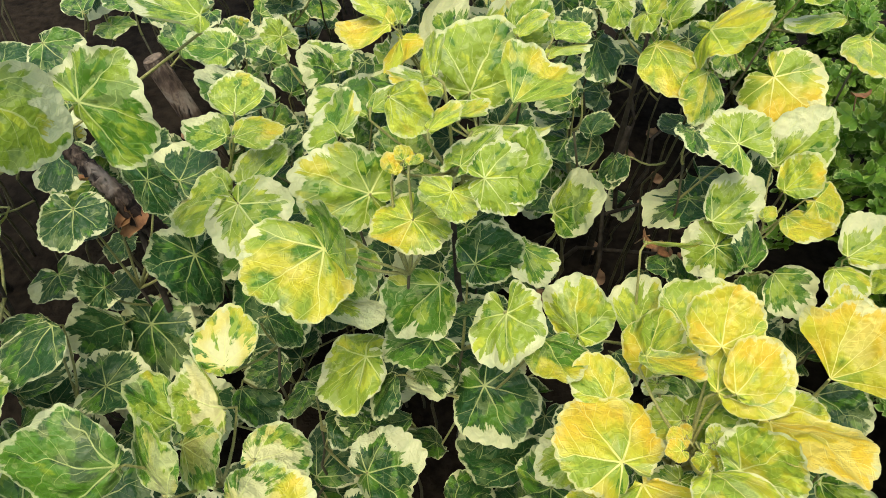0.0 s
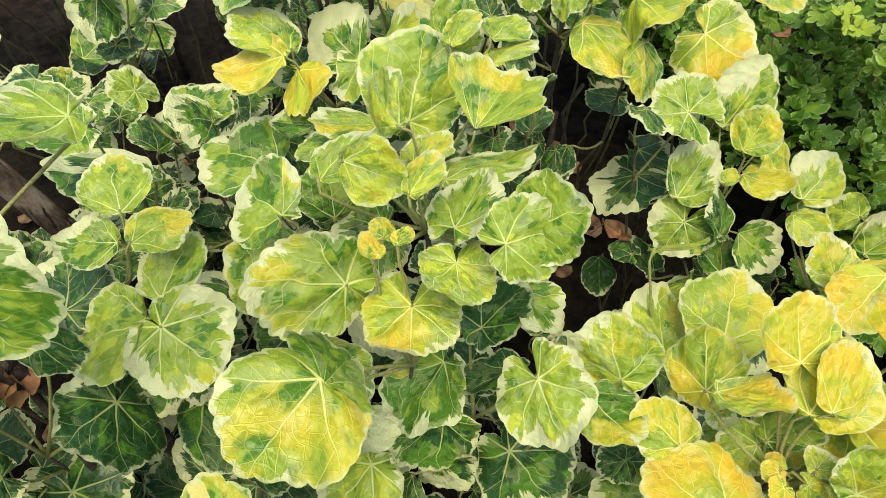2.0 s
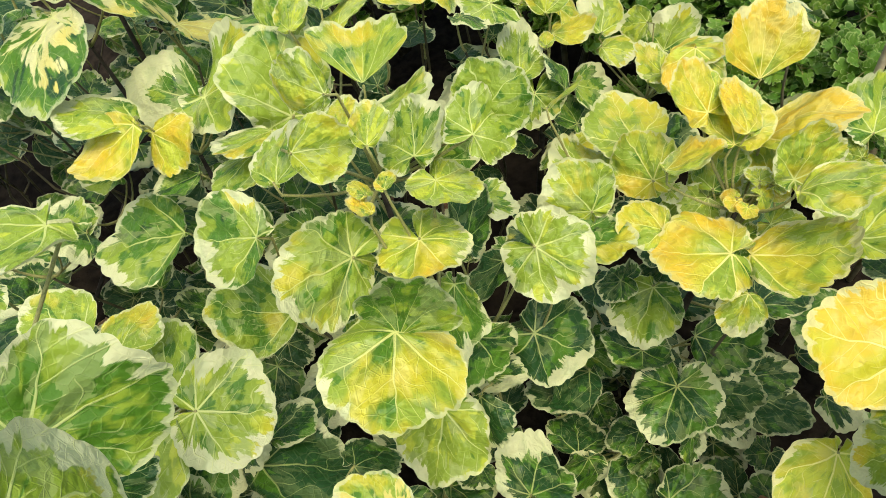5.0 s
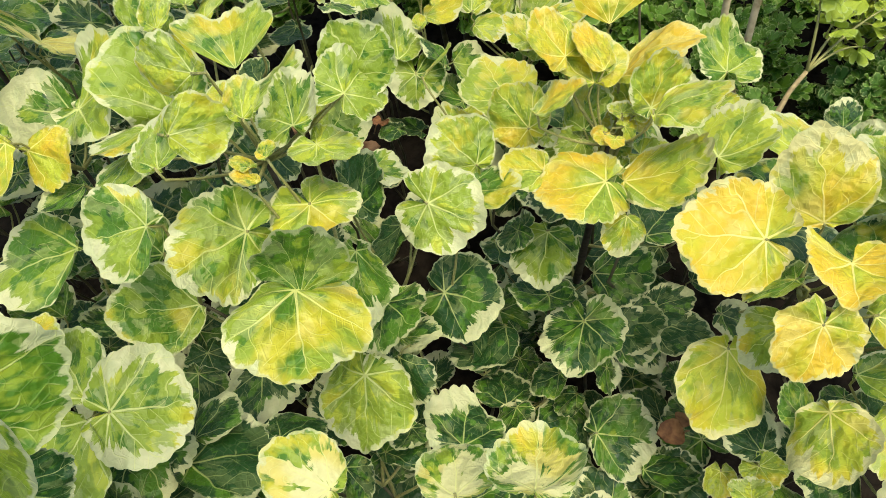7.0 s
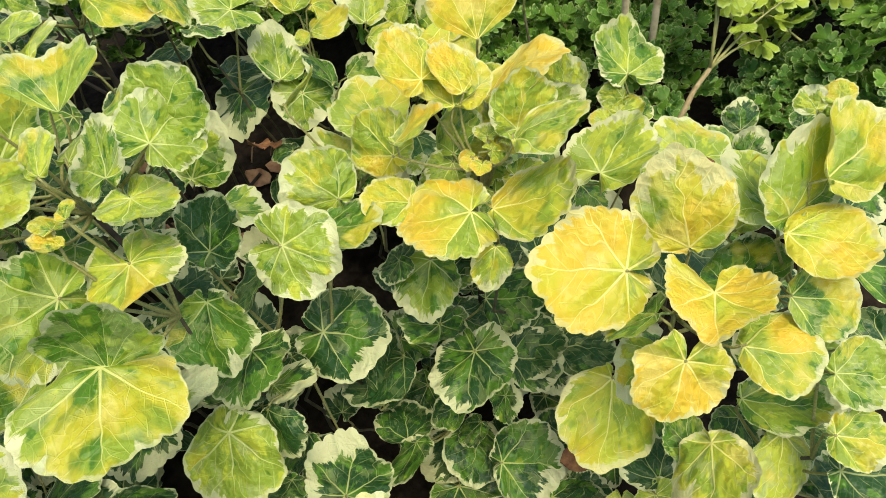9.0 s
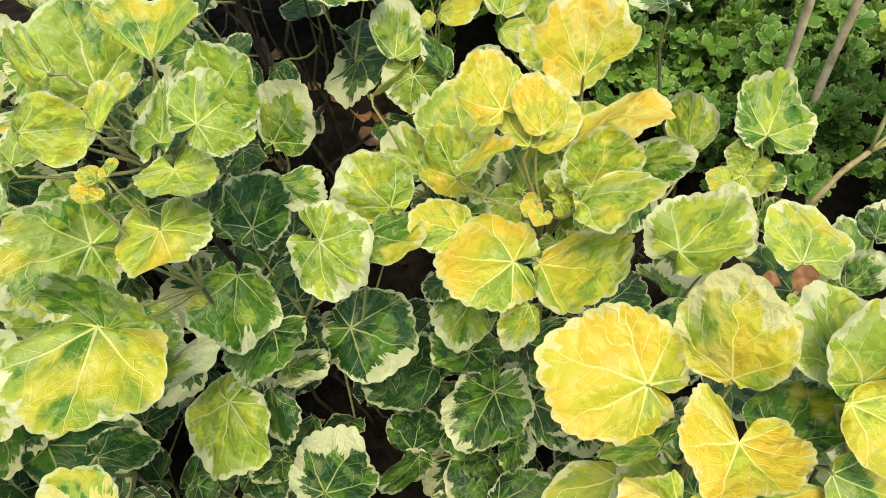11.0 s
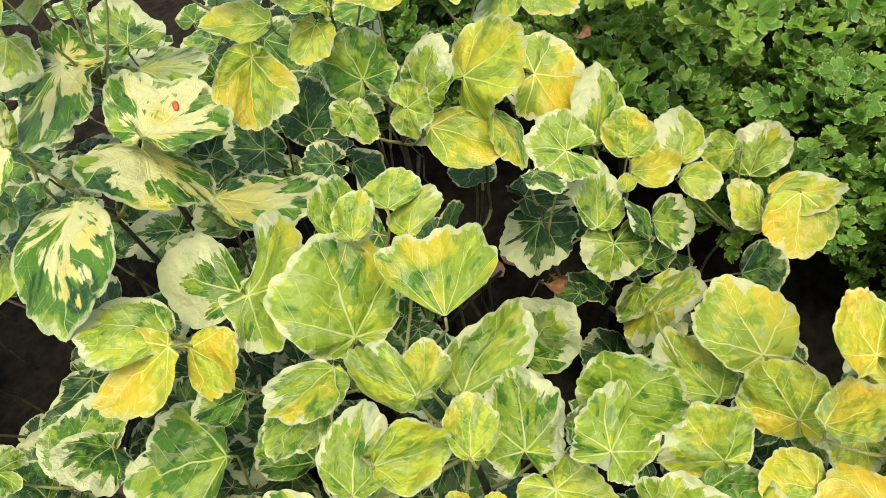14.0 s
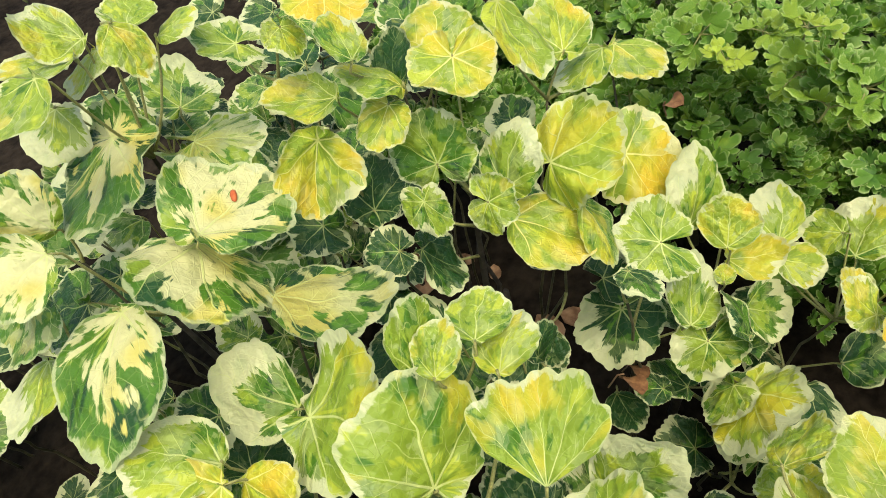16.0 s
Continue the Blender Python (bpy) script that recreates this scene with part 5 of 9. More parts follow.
right = Plant("variegated_aralia", "low aralia with fresh green leaves beside the ferny shrubs", (0.39, 0.08, 0), (0.38, 0.075, 0.24), (0, 0, 0), 0.006)
right.shoot((0.321, -0.023, 0.185))
right.shoot((0.265, 0.098, 0.143))
right.shoot((0.282, -0.052, 0.300))
right.shoot((0.272, -0.052, 0.069))
right.shoot((0.338, 0.170, 0.195))
right.shoot((0.370, -0.086, 0.111))
right.shoot((0.354, 0.226, 0.047))
right.shoot((0.331, 0.003, 0.083))
right.shoot((0.353, 0.199, 0.335))
right.leaf((0.308, 0.033, 0.259), (-5, 12, -78), 0.033, 0.033, 0.72, 0.4, 0.3, 0.1)
right.leaf((0.442, 0.118, 0.228), (17, 19, -69), 0.038, 0.040, 0.50, 0.2, 0.3, 0.3)
right.leaf((0.390, 0.111, 0.201), (15, 1, -165), 0.024, 0.025, 0.12, 0.4, 0.3, 0.1)
right.leaf((0.392, 0.173, 0.231), (51, -24, -83), 0.027, 0.027, 0.80, 0.5, 0.3, 0.1)
right.leaf((0.385, 0.005, 0.177), (34, 9, -33), 0.027, 0.026, 0.40, 0.1, 0.5, 0.3)
right.leaf((0.362, 0.069, 0.199), (36, -40, -66), 0.016, 0.017, 0.61, 0, 0.2, 0.5)
right.leaf((0.283, 0.084, 0.267), (34, 23, -42), 0.027, 0.026, 0.76, 0.3, 0.5, 0.2)
right.leaf((0.369, 0.126, 0.205), (24, -25, 12), 0.012, 0.012, 0.69, 0.6, 0.1, 0)
right.leaf((0.402, 0.123, 0.208), (-1, -59, 6), 0.015, 0.015, 0.73, 0.3, 0.5, 0.1)
right.leaf((0.417, 0.093, 0.185), (23, 31, -79), 0.014, 0.015, 0.70, 0.1, 0.4, 0.4)
right.leaf((0.306, -0.003, 0.212), (-27, -55, 46), 0.018, 0.018, 0.68, 0, 0.2, 0.6)
right.leaf((0.291, -0.037, 0.340), (24, -29, -58), 0.011, 0.011, 0.70, 0.4, 0.5, 0.1)
right.leaf((0.294, -0.053, 0.347), (39, -14, -84), 0.010, 0.011, 0.71, 0.6, 0.2, 0)
right.leaf((0.275, -0.060, 0.343), (46, -3, -79), 0.009, 0.009, 0.71, 0.6, 0.2, 0)
right.leaf((0.368, -0.001, 0.241), (44, -1, -74), 0.016, 0.016, 0.72, 0, 0.3, 0.8)
right.leaf((0.312, -0.040, 0.303), (26, -17, -79), 0.008, 0.009, 0.58, 0, 0.4, 0.6)
right.leaf((0.354, -0.069, 0.152), (3, -30, 42), 0.033, 0.038, 0.70, 0.2, 0.3, 0.7)
right.leaf((0.314, 0.115, 0.143), (-4, -2, 139), 0.028, 0.032, 0.90, 0, 0.5, 0.7)
right.leaf((0.270, -0.107, 0.132), (-19, 5, -147), 0.024, 0.025, 0.70, 0, 0.2, 0.5)
right.leaf((0.329, 0.044, 0.174), (8, 3, -18), 0.029, 0.030, 0.70, 0.2, 0.3, 0.7)
right.leaf((0.249, -0.074, 0.098), (5, -15, 85), 0.024, 0.024, 0.90, 0.1, 0.3, 0.5)
right.leaf((0.310, -0.001, 0.172), (5, -10, 107), 0.025, 0.025, 0.70, 0.2, 0.6, 0.6)
right.leaf((0.352, 0.236, 0.090), (19, 7, 15), 0.022, 0.025, 0.50, 0.2, 0.5, 0.9)
right.leaf((0.308, -0.093, 0.219), (-5, -2, -154), 0.023, 0.026, 0.90, 0, 0.4, 0.5)
right.leaf((0.323, -0.002, 0.126), (14, -17, 119), 0.032, 0.034, 0.30, 0.1, 0.5, 0.6)
right.leaf((0.221, 0.139, 0.150), (0, -7, 28), 0.028, 0.028, 0.70, 0, 0.2, 0.6)
right.leaf((0.262, 0.111, 0.167), (-34, 36, -61), 0.030, 0.031, 0.30, 0.1, 0.4, 0.5)
right.leaf((0.218, 0.071, 0.195), (6, 4, 53), 0.031, 0.031, 0.90, 0, 0.3, 0.6)
right.leaf((0.271, 0.175, 0.244), (-22, -20, 101), 0.030, 0.031, 0.90, 0, 0.5, 0.7)
right.leaf((0.354, 0.205, 0.375), (-2, 14, -14), 0.023, 0.023, 0.30, 0.1, 0.5, 0.8)
right.leaf((0.270, 0.029, 0.100), (17, 9, 45), 0.032, 0.034, 0.70, 0.1, 0.6, 0.8)
right.leaf((0.329, -0.068, 0.251), (6, -40, 117), 0.019, 0.020, 0.50, 0, 0.6, 0.9)
right.leaf((0.290, -0.099, 0.252), (-5, 17, -117), 0.022, 0.024, 0.70, 0, 0.5, 0.7)

near = Plant("variegated_aralia", "aralia with green and yellow splashed leaves", (-0.15, 0.16, 0), (-0.155, 0.165, 0.34), (0, 0, 0), 0.006)
near.shoot((-0.107, 0.246, 0.209))
near.shoot((-0.303, 0.138, 0.235))
near.shoot((-0.113, 0.219, 0.089))
near.shoot((-0.109, 0.116, 0.360))
near.shoot((-0.129, 0.270, 0.311))
near.shoot((-0.294, -0.015, 0.190))
near.shoot((-0.301, -0.016, 0.321))
near.leaf((-0.073, 0.259, 0.291), (-35, 6, 108), 0.034, 0.034, 0.40, 0.4, 0.4, 0.2)
near.leaf((-0.047, 0.202, 0.232), (-25, 13, -71), 0.031, 0.032, 0.58, 0, 0.5, 0.7)
near.leaf((-0.104, 0.166, 0.351), (-22, -3, -62), 0.022, 0.023, 0.69, 0.5, 0.1, 0.4, splash=0.6)
near.leaf((-0.097, 0.120, 0.392), (-34, -7, -66), 0.023, 0.024, 0.63, 0.5, 0.1, 0.4, splash=0.6)
near.leaf((-0.176, 0.154, 0.367), (51, -39, -17), 0.024, 0.025, 0.82, 0.3, 0, 0.5, splash=0.4)
near.leaf((-0.155, 0.164, 0.342), (4, 48, -122), 0.021, 0.022, 0.94, 0.3, 0, 0.5, splash=0.4)
near.leaf((-0.146, 0.232, 0.377), (22, -14, -3), 0.022, 0.023, 0.77, 0.4, 0.1, 0.4, splash=0.9)
near.leaf((-0.119, 0.268, 0.342), (-40, -6, -97), 0.019, 0.019, 0.72, 0, 0.3, 0.8)
near.leaf((-0.119, 0.250, 0.256), (-4, 20, 156), 0.017, 0.017, 0.70, 0.12, 0.1, 0.68)
near.leaf((-0.155, 0.247, 0.252), (-49, 37, -163), 0.021, 0.022, 0.87, 0, 0.2, 0.8)
near.leaf((-0.078, 0.237, 0.236), (-11, -27, -128), 0.021, 0.022, 0.74, 0, 0.2, 0.8)
near.leaf((-0.075, 0.234, 0.248), (31, 8, 105), 0.015, 0.015, 0.62, 0, 0.3, 0.8)
near.leaf((-0.221, 0.145, 0.383), (13, -52, 75), 0.031, 0.032, 0.91, 0.2, 0, 0.6, splash=0.2)
near.leaf((-0.164, 0.203, 0.344), (-21, -42, 85), 0.026, 0.029, 0.73, 0.4, 0.2, 0.3, splash=0.7)
near.leaf((-0.209, 0.211, 0.320), (-5, -46, 64), 0.025, 0.026, 0.86, 0.3, 0.1, 0.3, splash=0.1)
near.leaf((-0.133, 0.214, 0.088), (-5, -9, -166), 0.032, 0.034, 0.70, 0.12, 0.3, 0.8)
near.leaf((-0.101, 0.254, 0.141), (11, 1, -41), 0.033, 0.033, 0.90, 0, 0.3, 0.8)
near.leaf((-0.173, 0.202, 0.313), (-12, -5, -136), 0.019, 0.021, 0.90, 0, 0.3, 0.7)
near.leaf((-0.201, 0.244, 0.248), (-43, -4, -99), 0.029, 0.031, 0.30, 0, 0.4, 0.9)
near.leaf((-0.148, 0.174, 0.228), (-22, 2, -109), 0.019, 0.019, 0.70, 0.1, 0.3, 0.68)
near.leaf((-0.174, 0.150, 0.245), (13, -16, 81), 0.024, 0.026, 0.30, 0, 0.3, 0.9)
near.leaf((-0.074, 0.184, 0.161), (-10, 12, -129), 0.025, 0.027, 0.30, 0, 0.5, 0.68)
near.leaf((-0.262, 0.180, 0.236), (4, 22, -60), 0.032, 0.036, 0.50, 0, 0.2, 0.8)
near.leaf((-0.311, 0.146, 0.289), (21, -30, 102), 0.033, 0.034, 0.50, 0, 0.5, 0.5)
near.leaf((-0.079, 0.253, 0.195), (-12, -8, -147), 0.022, 0.022, 0.50, 0.12, 0.2, 0.8)
near.leaf((-0.307, -0.004, 0.227), (-10, -1, 53), 0.034, 0.035, 0.50, 0.12, 0.3, 0.68)
near.leaf((-0.316, -0.016, 0.361), (-1, 16, 90), 0.030, 0.032, 0.50, 0.3, 0.3, 0.1)
near.leaf((-0.335, 0.082, 0.254), (9, -13, 100), 0.031, 0.033, 0.30, 0.12, 0.3, 0.68)
near.leaf((-0.331, 0.151, 0.331), (1, 5, 60), 0.037, 0.039, 0.50, 0.2, 0.5, 0.2)

# the even 0.8 dark on this plant paints in the shade it stands in
outer = Plant("variegated_aralia", "aralia in the shade, which is painted into its dark green, white-edged leaves", (-0.27, 0.36, 0), (-0.27, 0.345, 0.33), (0, 0, 0), 0.0042)
outer.shoot((-0.370, 0.236, 0.112))
outer.shoot((-0.318, 0.263, 0.234))
outer.shoot((-0.157, 0.333, 0.133))
outer.shoot((-0.349, 0.467, 0.329))
outer.shoot((-0.400, 0.416, 0.058))
outer.shoot((-0.278, 0.472, 0.186))
outer.shoot((-0.280, 0.484, 0.064))
outer.shoot((-0.412, 0.425, 0.162))
outer.shoot((-0.348, 0.604, 0.040))
outer.leaf((-0.208, 0.333, 0.331), (-6, -52, -175), 0.035, 0.037, 0.36, 0, 0.4, 0.8)
outer.leaf((-0.290, 0.272, 0.242), (2, -1, -70), 0.032, 0.033, 0.08, 0, 0.3, 0.8)
outer.leaf((-0.273, 0.329, 0.229), (-47, 12, 169), 0.041, 0.042, 0.26, 0.1, 0.3, 0.8)
outer.leaf((-0.289, 0.323, 0.315), (44, -13, 109), 0.019, 0.020, 0.29, 0, 0.3, 0.9)
outer.leaf((-0.288, 0.342, 0.380), (-14, 5, -172), 0.026, 0.027, 0.25, 0.1, 0.3, 0.8)
outer.leaf((-0.219, 0.347, 0.412), (-71, 25, 161), 0.027, 0.028, 0.07, 0.1, 0.1, 0.8)
outer.leaf((-0.322, 0.263, 0.307), (-15, 8, 155), 0.028, 0.029, 0.88, 0.1, 0.2, 0.8)
outer.leaf((-0.401, 0.261, 0.165), (-5, 9, -148), 0.027, 0.028, 0.30, 0, 0.4, 0.8)
outer.leaf((-0.295, 0.371, 0.346), (4, -7, 73), 0.020, 0.021, 0.90, 0.1, 0.2, 0.8)
outer.leaf((-0.276, 0.339, 0.166), (5, -11, 108), 0.033, 0.033, 0.50, 0, 0.3, 0.8)
outer.leaf((-0.269, 0.460, 0.226), (-1, 20, -141), 0.030, 0.034, 0.50, 0, 0.2, 0.9)
outer.leaf((-0.257, 0.398, 0.322), (1, 3, 10), 0.028, 0.031, 0.30, 0.1, 0.6, 0.8)
outer.leaf((-0.396, 0.215, 0.217), (14, -11, 72), 0.028, 0.029, 0.90, 0, 0.4, 0.8)
outer.leaf((-0.378, 0.214, 0.081), (-39, -1, 160), 0.020, 0.020, 0.70, 0.1, 0.2, 0.8)
outer.leaf((-0.359, 0.187, 0.188), (3, -12, 60), 0.033, 0.035, 0.50, 0, 0.3, 0.8)
outer.leaf((-0.326, 0.341, 0.126), (-27, -29, 177), 0.034, 0.035, 0.70, 0.1, 0.6, 0.8)
outer.leaf((-0.336, 0.167, 0.237), (-35, 18, 129), 0.030, 0.031, 0.90, 0, 0.5, 0.8)
outer.leaf((-0.368, 0.219, 0.132), (0, -10, 177), 0.033, 0.038, 0.30, 0.1, 0.2, 0.8)
outer.leaf((-0.352, 0.493, 0.368), (-8, -9, -149), 0.031, 0.032, 0.30, 0, 0.4, 0.9)
outer.leaf((-0.272, 0.461, 0.089), (-33, -10, -153), 0.031, 0.035, 0.90, 0, 0.6, 0.9)
outer.leaf((-0.121, 0.324, 0.144), (-7, 13, -107), 0.025, 0.025, 0.70, 0.1, 0.2, 0.8)
outer.leaf((-0.297, 0.206, 0.126), (-11, 25, -94), 0.032, 0.035, 0.90, 0.1, 0.5, 0.8)
outer.leaf((-0.394, 0.368, 0.109), (-3, 6, 158), 0.019, 0.021, 0.90, 0, 0.5, 0.8)
outer.leaf((-0.184, 0.354, 0.197), (17, -0, -15), 0.027, 0.028, 0.70, 0, 0.6, 0.9)
outer.leaf((-0.396, 0.319, 0.188), (8, -1, -28), 0.030, 0.032, 0.90, 0.1, 0.4, 0.8)
outer.leaf((-0.349, 0.295, 0.285), (-8, -14, 165), 0.019, 0.021, 0.90, 0, 0.3, 0.8)
outer.leaf((-0.372, 0.276, 0.115), (20, -11, 86), 0.031, 0.031, 0.30, 0, 0.6, 0.8)
outer.leaf((-0.407, 0.418, 0.201), (-7, -4, -147), 0.027, 0.031, 0.30, 0.1, 0.6, 0.8)
outer.leaf((-0.325, 0.338, 0.227), (-40, -53, 126), 0.031, 0.033, 0.90, 0.1, 0.6, 0.8)
outer.leaf((-0.329, 0.417, 0.365), (-9, 13, -145), 0.023, 0.026, 0.90, 0, 0.4, 0.8)
outer.leaf((-0.435, 0.434, 0.080), (-13, -17, 127), 0.029, 0.033, 0.90, 0, 0.2, 0.8)
outer.leaf((-0.168, 0.376, 0.139), (-4, -6, 40), 0.033, 0.033, 0.70, 0.1, 0.4, 0.8)
outer.leaf((-0.340, 0.611, 0.081), (7, 21, -43), 0.022, 0.024, 0.50, 0, 0.4, 0.8)
outer.leaf((-0.162, 0.302, 0.214), (0, -37, 120), 0.020, 0.019, 0.70, 0, 0.6, 0.8)

under = Plant("variegated_aralia", "low aralia under the others, white-edged leaves with shade painted into their dark green", (0.06, 0.17, 0), (0.055, 0.165, 0.22), (0, 0, 0), 0.006)
under.shoot((0.030, 0.255, 0.243))
under.shoot((0.139, 0.227, 0.116))
under.shoot((0.157, 0.087, 0.090))
under.shoot((0.022, 0.061, 0.060))
under.shoot((-0.060, 0.293, 0.148))
under.shoot((0.113, 0.196, 0.249))
under.shoot((0.027, 0.287, 0.055))
under.shoot((0.071, 0.377, 0.059))
under.leaf((0.042, 0.242, 0.265), (-42, 28, -170), 0.035, 0.035, 0.51, 0.1, 0.4, 0.7)
under.leaf((0.061, 0.147, 0.238), (-5, 22, 100), 0.034, 0.034, 0.25, 0.12, 0.4, 0.68)
under.leaf((0.093, 0.192, 0.284), (-15, 17, 99), 0.027, 0.028, 0.78, 0.3, 0.4, 0.3)
under.leaf((0.085, 0.188, 0.236), (-1, 26, 21), 0.028, 0.029, 0.16, 0, 0.2, 0.7)
under.leaf((0.033, 0.095, 0.130), (-20, 13, -160), 0.034, 0.035, 0.61, 0, 0.5, 0.7)
under.leaf((0.120, 0.132, 0.248), (14, 12, -167), 0.027, 0.028, 0.89, 0.1, 0.2, 0.68)
under.leaf((0.105, 0.114, 0.178), (-30, 17, -163), 0.026, 0.027, 0.82, 0, 0.2, 0.8)
under.leaf((0.025, 0.205, 0.150), (-19, 14, -62), 0.025, 0.026, 0.78, 0, 0.6, 0.8)
under.leaf((-0.009, 0.184, 0.167), (17, 31, 99), 0.024, 0.025, 0.73, 0.1, 0.6, 0.68)
under.leaf((0.041, 0.169, 0.168), (-13, 8, 51), 0.017, 0.017, 0.62, 0.12, 0.2, 0.68)
under.leaf((0.039, 0.149, 0.143), (-15, 19, 57), 0.015, 0.015, 0.76, 0.12, 0.2, 0.68)
under.leaf((-0.011, 0.252, 0.283), (7, -16, -154), 0.019, 0.019, 0.77, 0, 0.7, 0.5)
under.leaf((0.055, 0.230, 0.180), (23, 65, -45), 0.033, 0.034, 0.80, 0, 0.1, 0.9)
under.leaf((0.077, 0.226, 0.365), (13, -13, -165), 0.022, 0.023, 0.86, 0.5, 0.1, 0.4)
under.leaf((0.044, 0.231, 0.187), (5, 25, 73), 0.030, 0.032, 0.89, 0, 0.1, 0.9)
under.leaf((-0.007, 0.265, 0.263), (-2, 34, 110), 0.022, 0.023, 0.84, 0, 0.5, 0.7)
under.leaf((0.036, 0.290, 0.096), (2, -12, -72), 0.020, 0.021, 0.49, 0, 0.5, 0.8)
under.leaf((-0.047, 0.239, 0.288), (-40, 39, 116), 0.019, 0.019, 0.82, 0, 0.3, 0.8)
under.leaf((-0.044, 0.246, 0.223), (2, 27, 101), 0.017, 0.018, 0.80, 0, 0.3, 0.8)
under.leaf((0.138, 0.080, 0.160), (-0, -11, -165), 0.027, 0.029, 0.81, 0, 0.2, 0.8)
under.leaf((0.061, 0.123, 0.188), (-41, -56, 145), 0.019, 0.020, 0.16, 0, 0.5, 0.68)
under.leaf((0.021, 0.050, 0.117), (6, -22, -167), 0.022, 0.022, 0.83, 0.1, 0.2, 0.7)
under.leaf((0.103, 0.220, 0.287), (-30, 1, 20), 0.018, 0.018, 0.17, 0, 0.2, 0.8)
under.leaf((-0.054, 0.325, 0.167), (3, -0, -19), 0.032, 0.036, 0.70, 0.12, 0.6, 0.8)
under.leaf((0.191, 0.224, 0.151), (16, 16, -116), 0.026, 0.025, 0.50, 0, 0.2, 0.68)
under.leaf((0.134, 0.237, 0.213), (4, -27, 168), 0.032, 0.033, 0.70, 0, 0.6, 0.9)
under.leaf((0.216, 0.068, 0.146), (11, 20, -138), 0.019, 0.019, 0.90, 0.12, 0.2, 0.7)
under.leaf((0.033, 0.146, 0.113), (5, -24, 102), 0.028, 0.030, 0.90, 0.12, 0.6, 0.68)
under.leaf((0.108, 0.299, 0.273), (10, 0, -6), 0.025, 0.027, 0.30, 0.12, 0.4, 0.8)
under.leaf((0.129, 0.194, 0.097), (-5, 30, -65), 0.023, 0.023, 0.30, 0, 0.6, 0.9)
under.leaf((0.152, 0.234, 0.133), (11, 3, 46), 0.026, 0.026, 0.70, 0, 0.3, 0.9)
under.leaf((0.081, 0.037, 0.089), (12, 4, -36), 0.032, 0.036, 0.30, 0, 0.4, 0.68)
under.leaf((0.114, 0.098, 0.142), (-23, -14, 151), 0.020, 0.020, 0.50, 0, 0.5, 0.68)
under.leaf((0.022, 0.175, 0.088), (3, 0, 82), 0.026, 0.028, 0.90, 0, 0.6, 0.8)
under.leaf((0.195, 0.110, 0.113), (3, 9, 1), 0.032, 0.032, 0.70, 0, 0.4, 0.8)
under.leaf((0.124, 0.061, 0.088), (2, -23, 94), 0.020, 0.023, 0.30, 0, 0.3, 0.8)
under.leaf((-0.029, 0.095, 0.099), (14, -7, 18), 0.033, 0.036, 0.30, 0, 0.3, 0.8)
under.leaf((0.098, 0.233, 0.165), (-2, -2, -135), 0.027, 0.031, 0.30, 0, 0.4, 0.68)
under.leaf((0.071, 0.371, 0.099), (-2, -8, 177), 0.020, 0.022, 0.30, 0.1, 0.6, 0.68)
under.leaf((-0.009, 0.139, 0.095), (2, -15, 141), 0.034, 0.035, 0.50, 0, 0.3, 0.7)
under.leaf((-0.062, 0.277, 0.209), (-14, -13, 157), 0.023, 0.025, 0.30, 0, 0.2, 0.9)
under.leaf((0.151, 0.219, 0.184), (-8, 3, -112), 0.018, 0.020, 0.70, 0, 0.2, 0.9)
under.leaf((0.102, 0.147, 0.154), (28, -3, 51), 0.032, 0.037, 0.50, 0, 0.4, 0.8)

edge = Plant("variegated_aralia", "tall aralia at the edge of the bed, large white-edged leaves", (-0.46, 0.34, 0), (-0.34, 0.32, 0.47), (0, 0, 0), 0.0035)
edge.leaf((-0.190, 0.297, 0.520), (-16, 71, -122), 0.033, 0.034, 0.59, 0.25, 0.42, 0.38)
edge.leaf((-0.164, 0.360, 0.545), (20, -2, 97), 0.024, 0.025, 0.63, 0.2, 0.62, 0.35)
edge.leaf((-0.199, 0.243, 0.556), (-77, 29, -106), 0.026, 0.026, 0.99, 0.2, 0.62, 0.3)
edge.leaf((-0.420, 0.437, 0.353), (41, 8, -40), 0.030, 0.032, 0.50, 0.2, 0.32, 0.42)
edge.leaf((-0.434, 0.283, 0.217), (-4, 7, -150), 0.030, 0.033, 0.90, 0.2, 0.32, 0.42)
edge.leaf((-0.353, 0.325, 0.397), (-24, -29, 108), 0.030, 0.034, 0.90, 0.2, 0.32, 0.42)
edge.leaf((-0.350, 0.223, 0.310), (3, 7, -65), 0.026, 0.028, 0.30, 0.2, 0.32, 0.42)
edge.leaf((-0.462, 0.224, 0.239), (-5, 12, -43), 0.034, 0.036, 0.30, 0.2, 0.32, 0.42)
edge.leaf((-0.381, 0.125, 0.362), (-12, 16, 152), 0.041, 0.043, 0.50, 0.2, 0.32, 0.42)
edge.leaf((-0.312, 0.134, 0.444), (-23, 1, -129), 0.038, 0.040, 0.50, 0.2, 0.32, 0.42)
edge.leaf((-0.466, 0.384, 0.419), (8, -10, -58), 0.027, 0.028, 0.30, 0.2, 0.32, 0.42)
edge.leaf((-0.384, 0.376, 0.425), (-17, 6, 39), 0.035, 0.037, 0.30, 0.2, 0.32, 0.42)
edge.leaf((-0.427, 0.177, 0.269), (7, 7, 136), 0.028, 0.029, 0.50, 0.2, 0.32, 0.42)
edge.leaf((-0.474, 0.387, 0.287), (-5, 14, 178), 0.027, 0.028, 0.30, 0.2, 0.32, 0.42)
edge.leaf((-0.408, 0.268, 0.382), (-10, -12, 137), 0.042, 0.044, 0.50, 0.2, 0.32, 0.42)
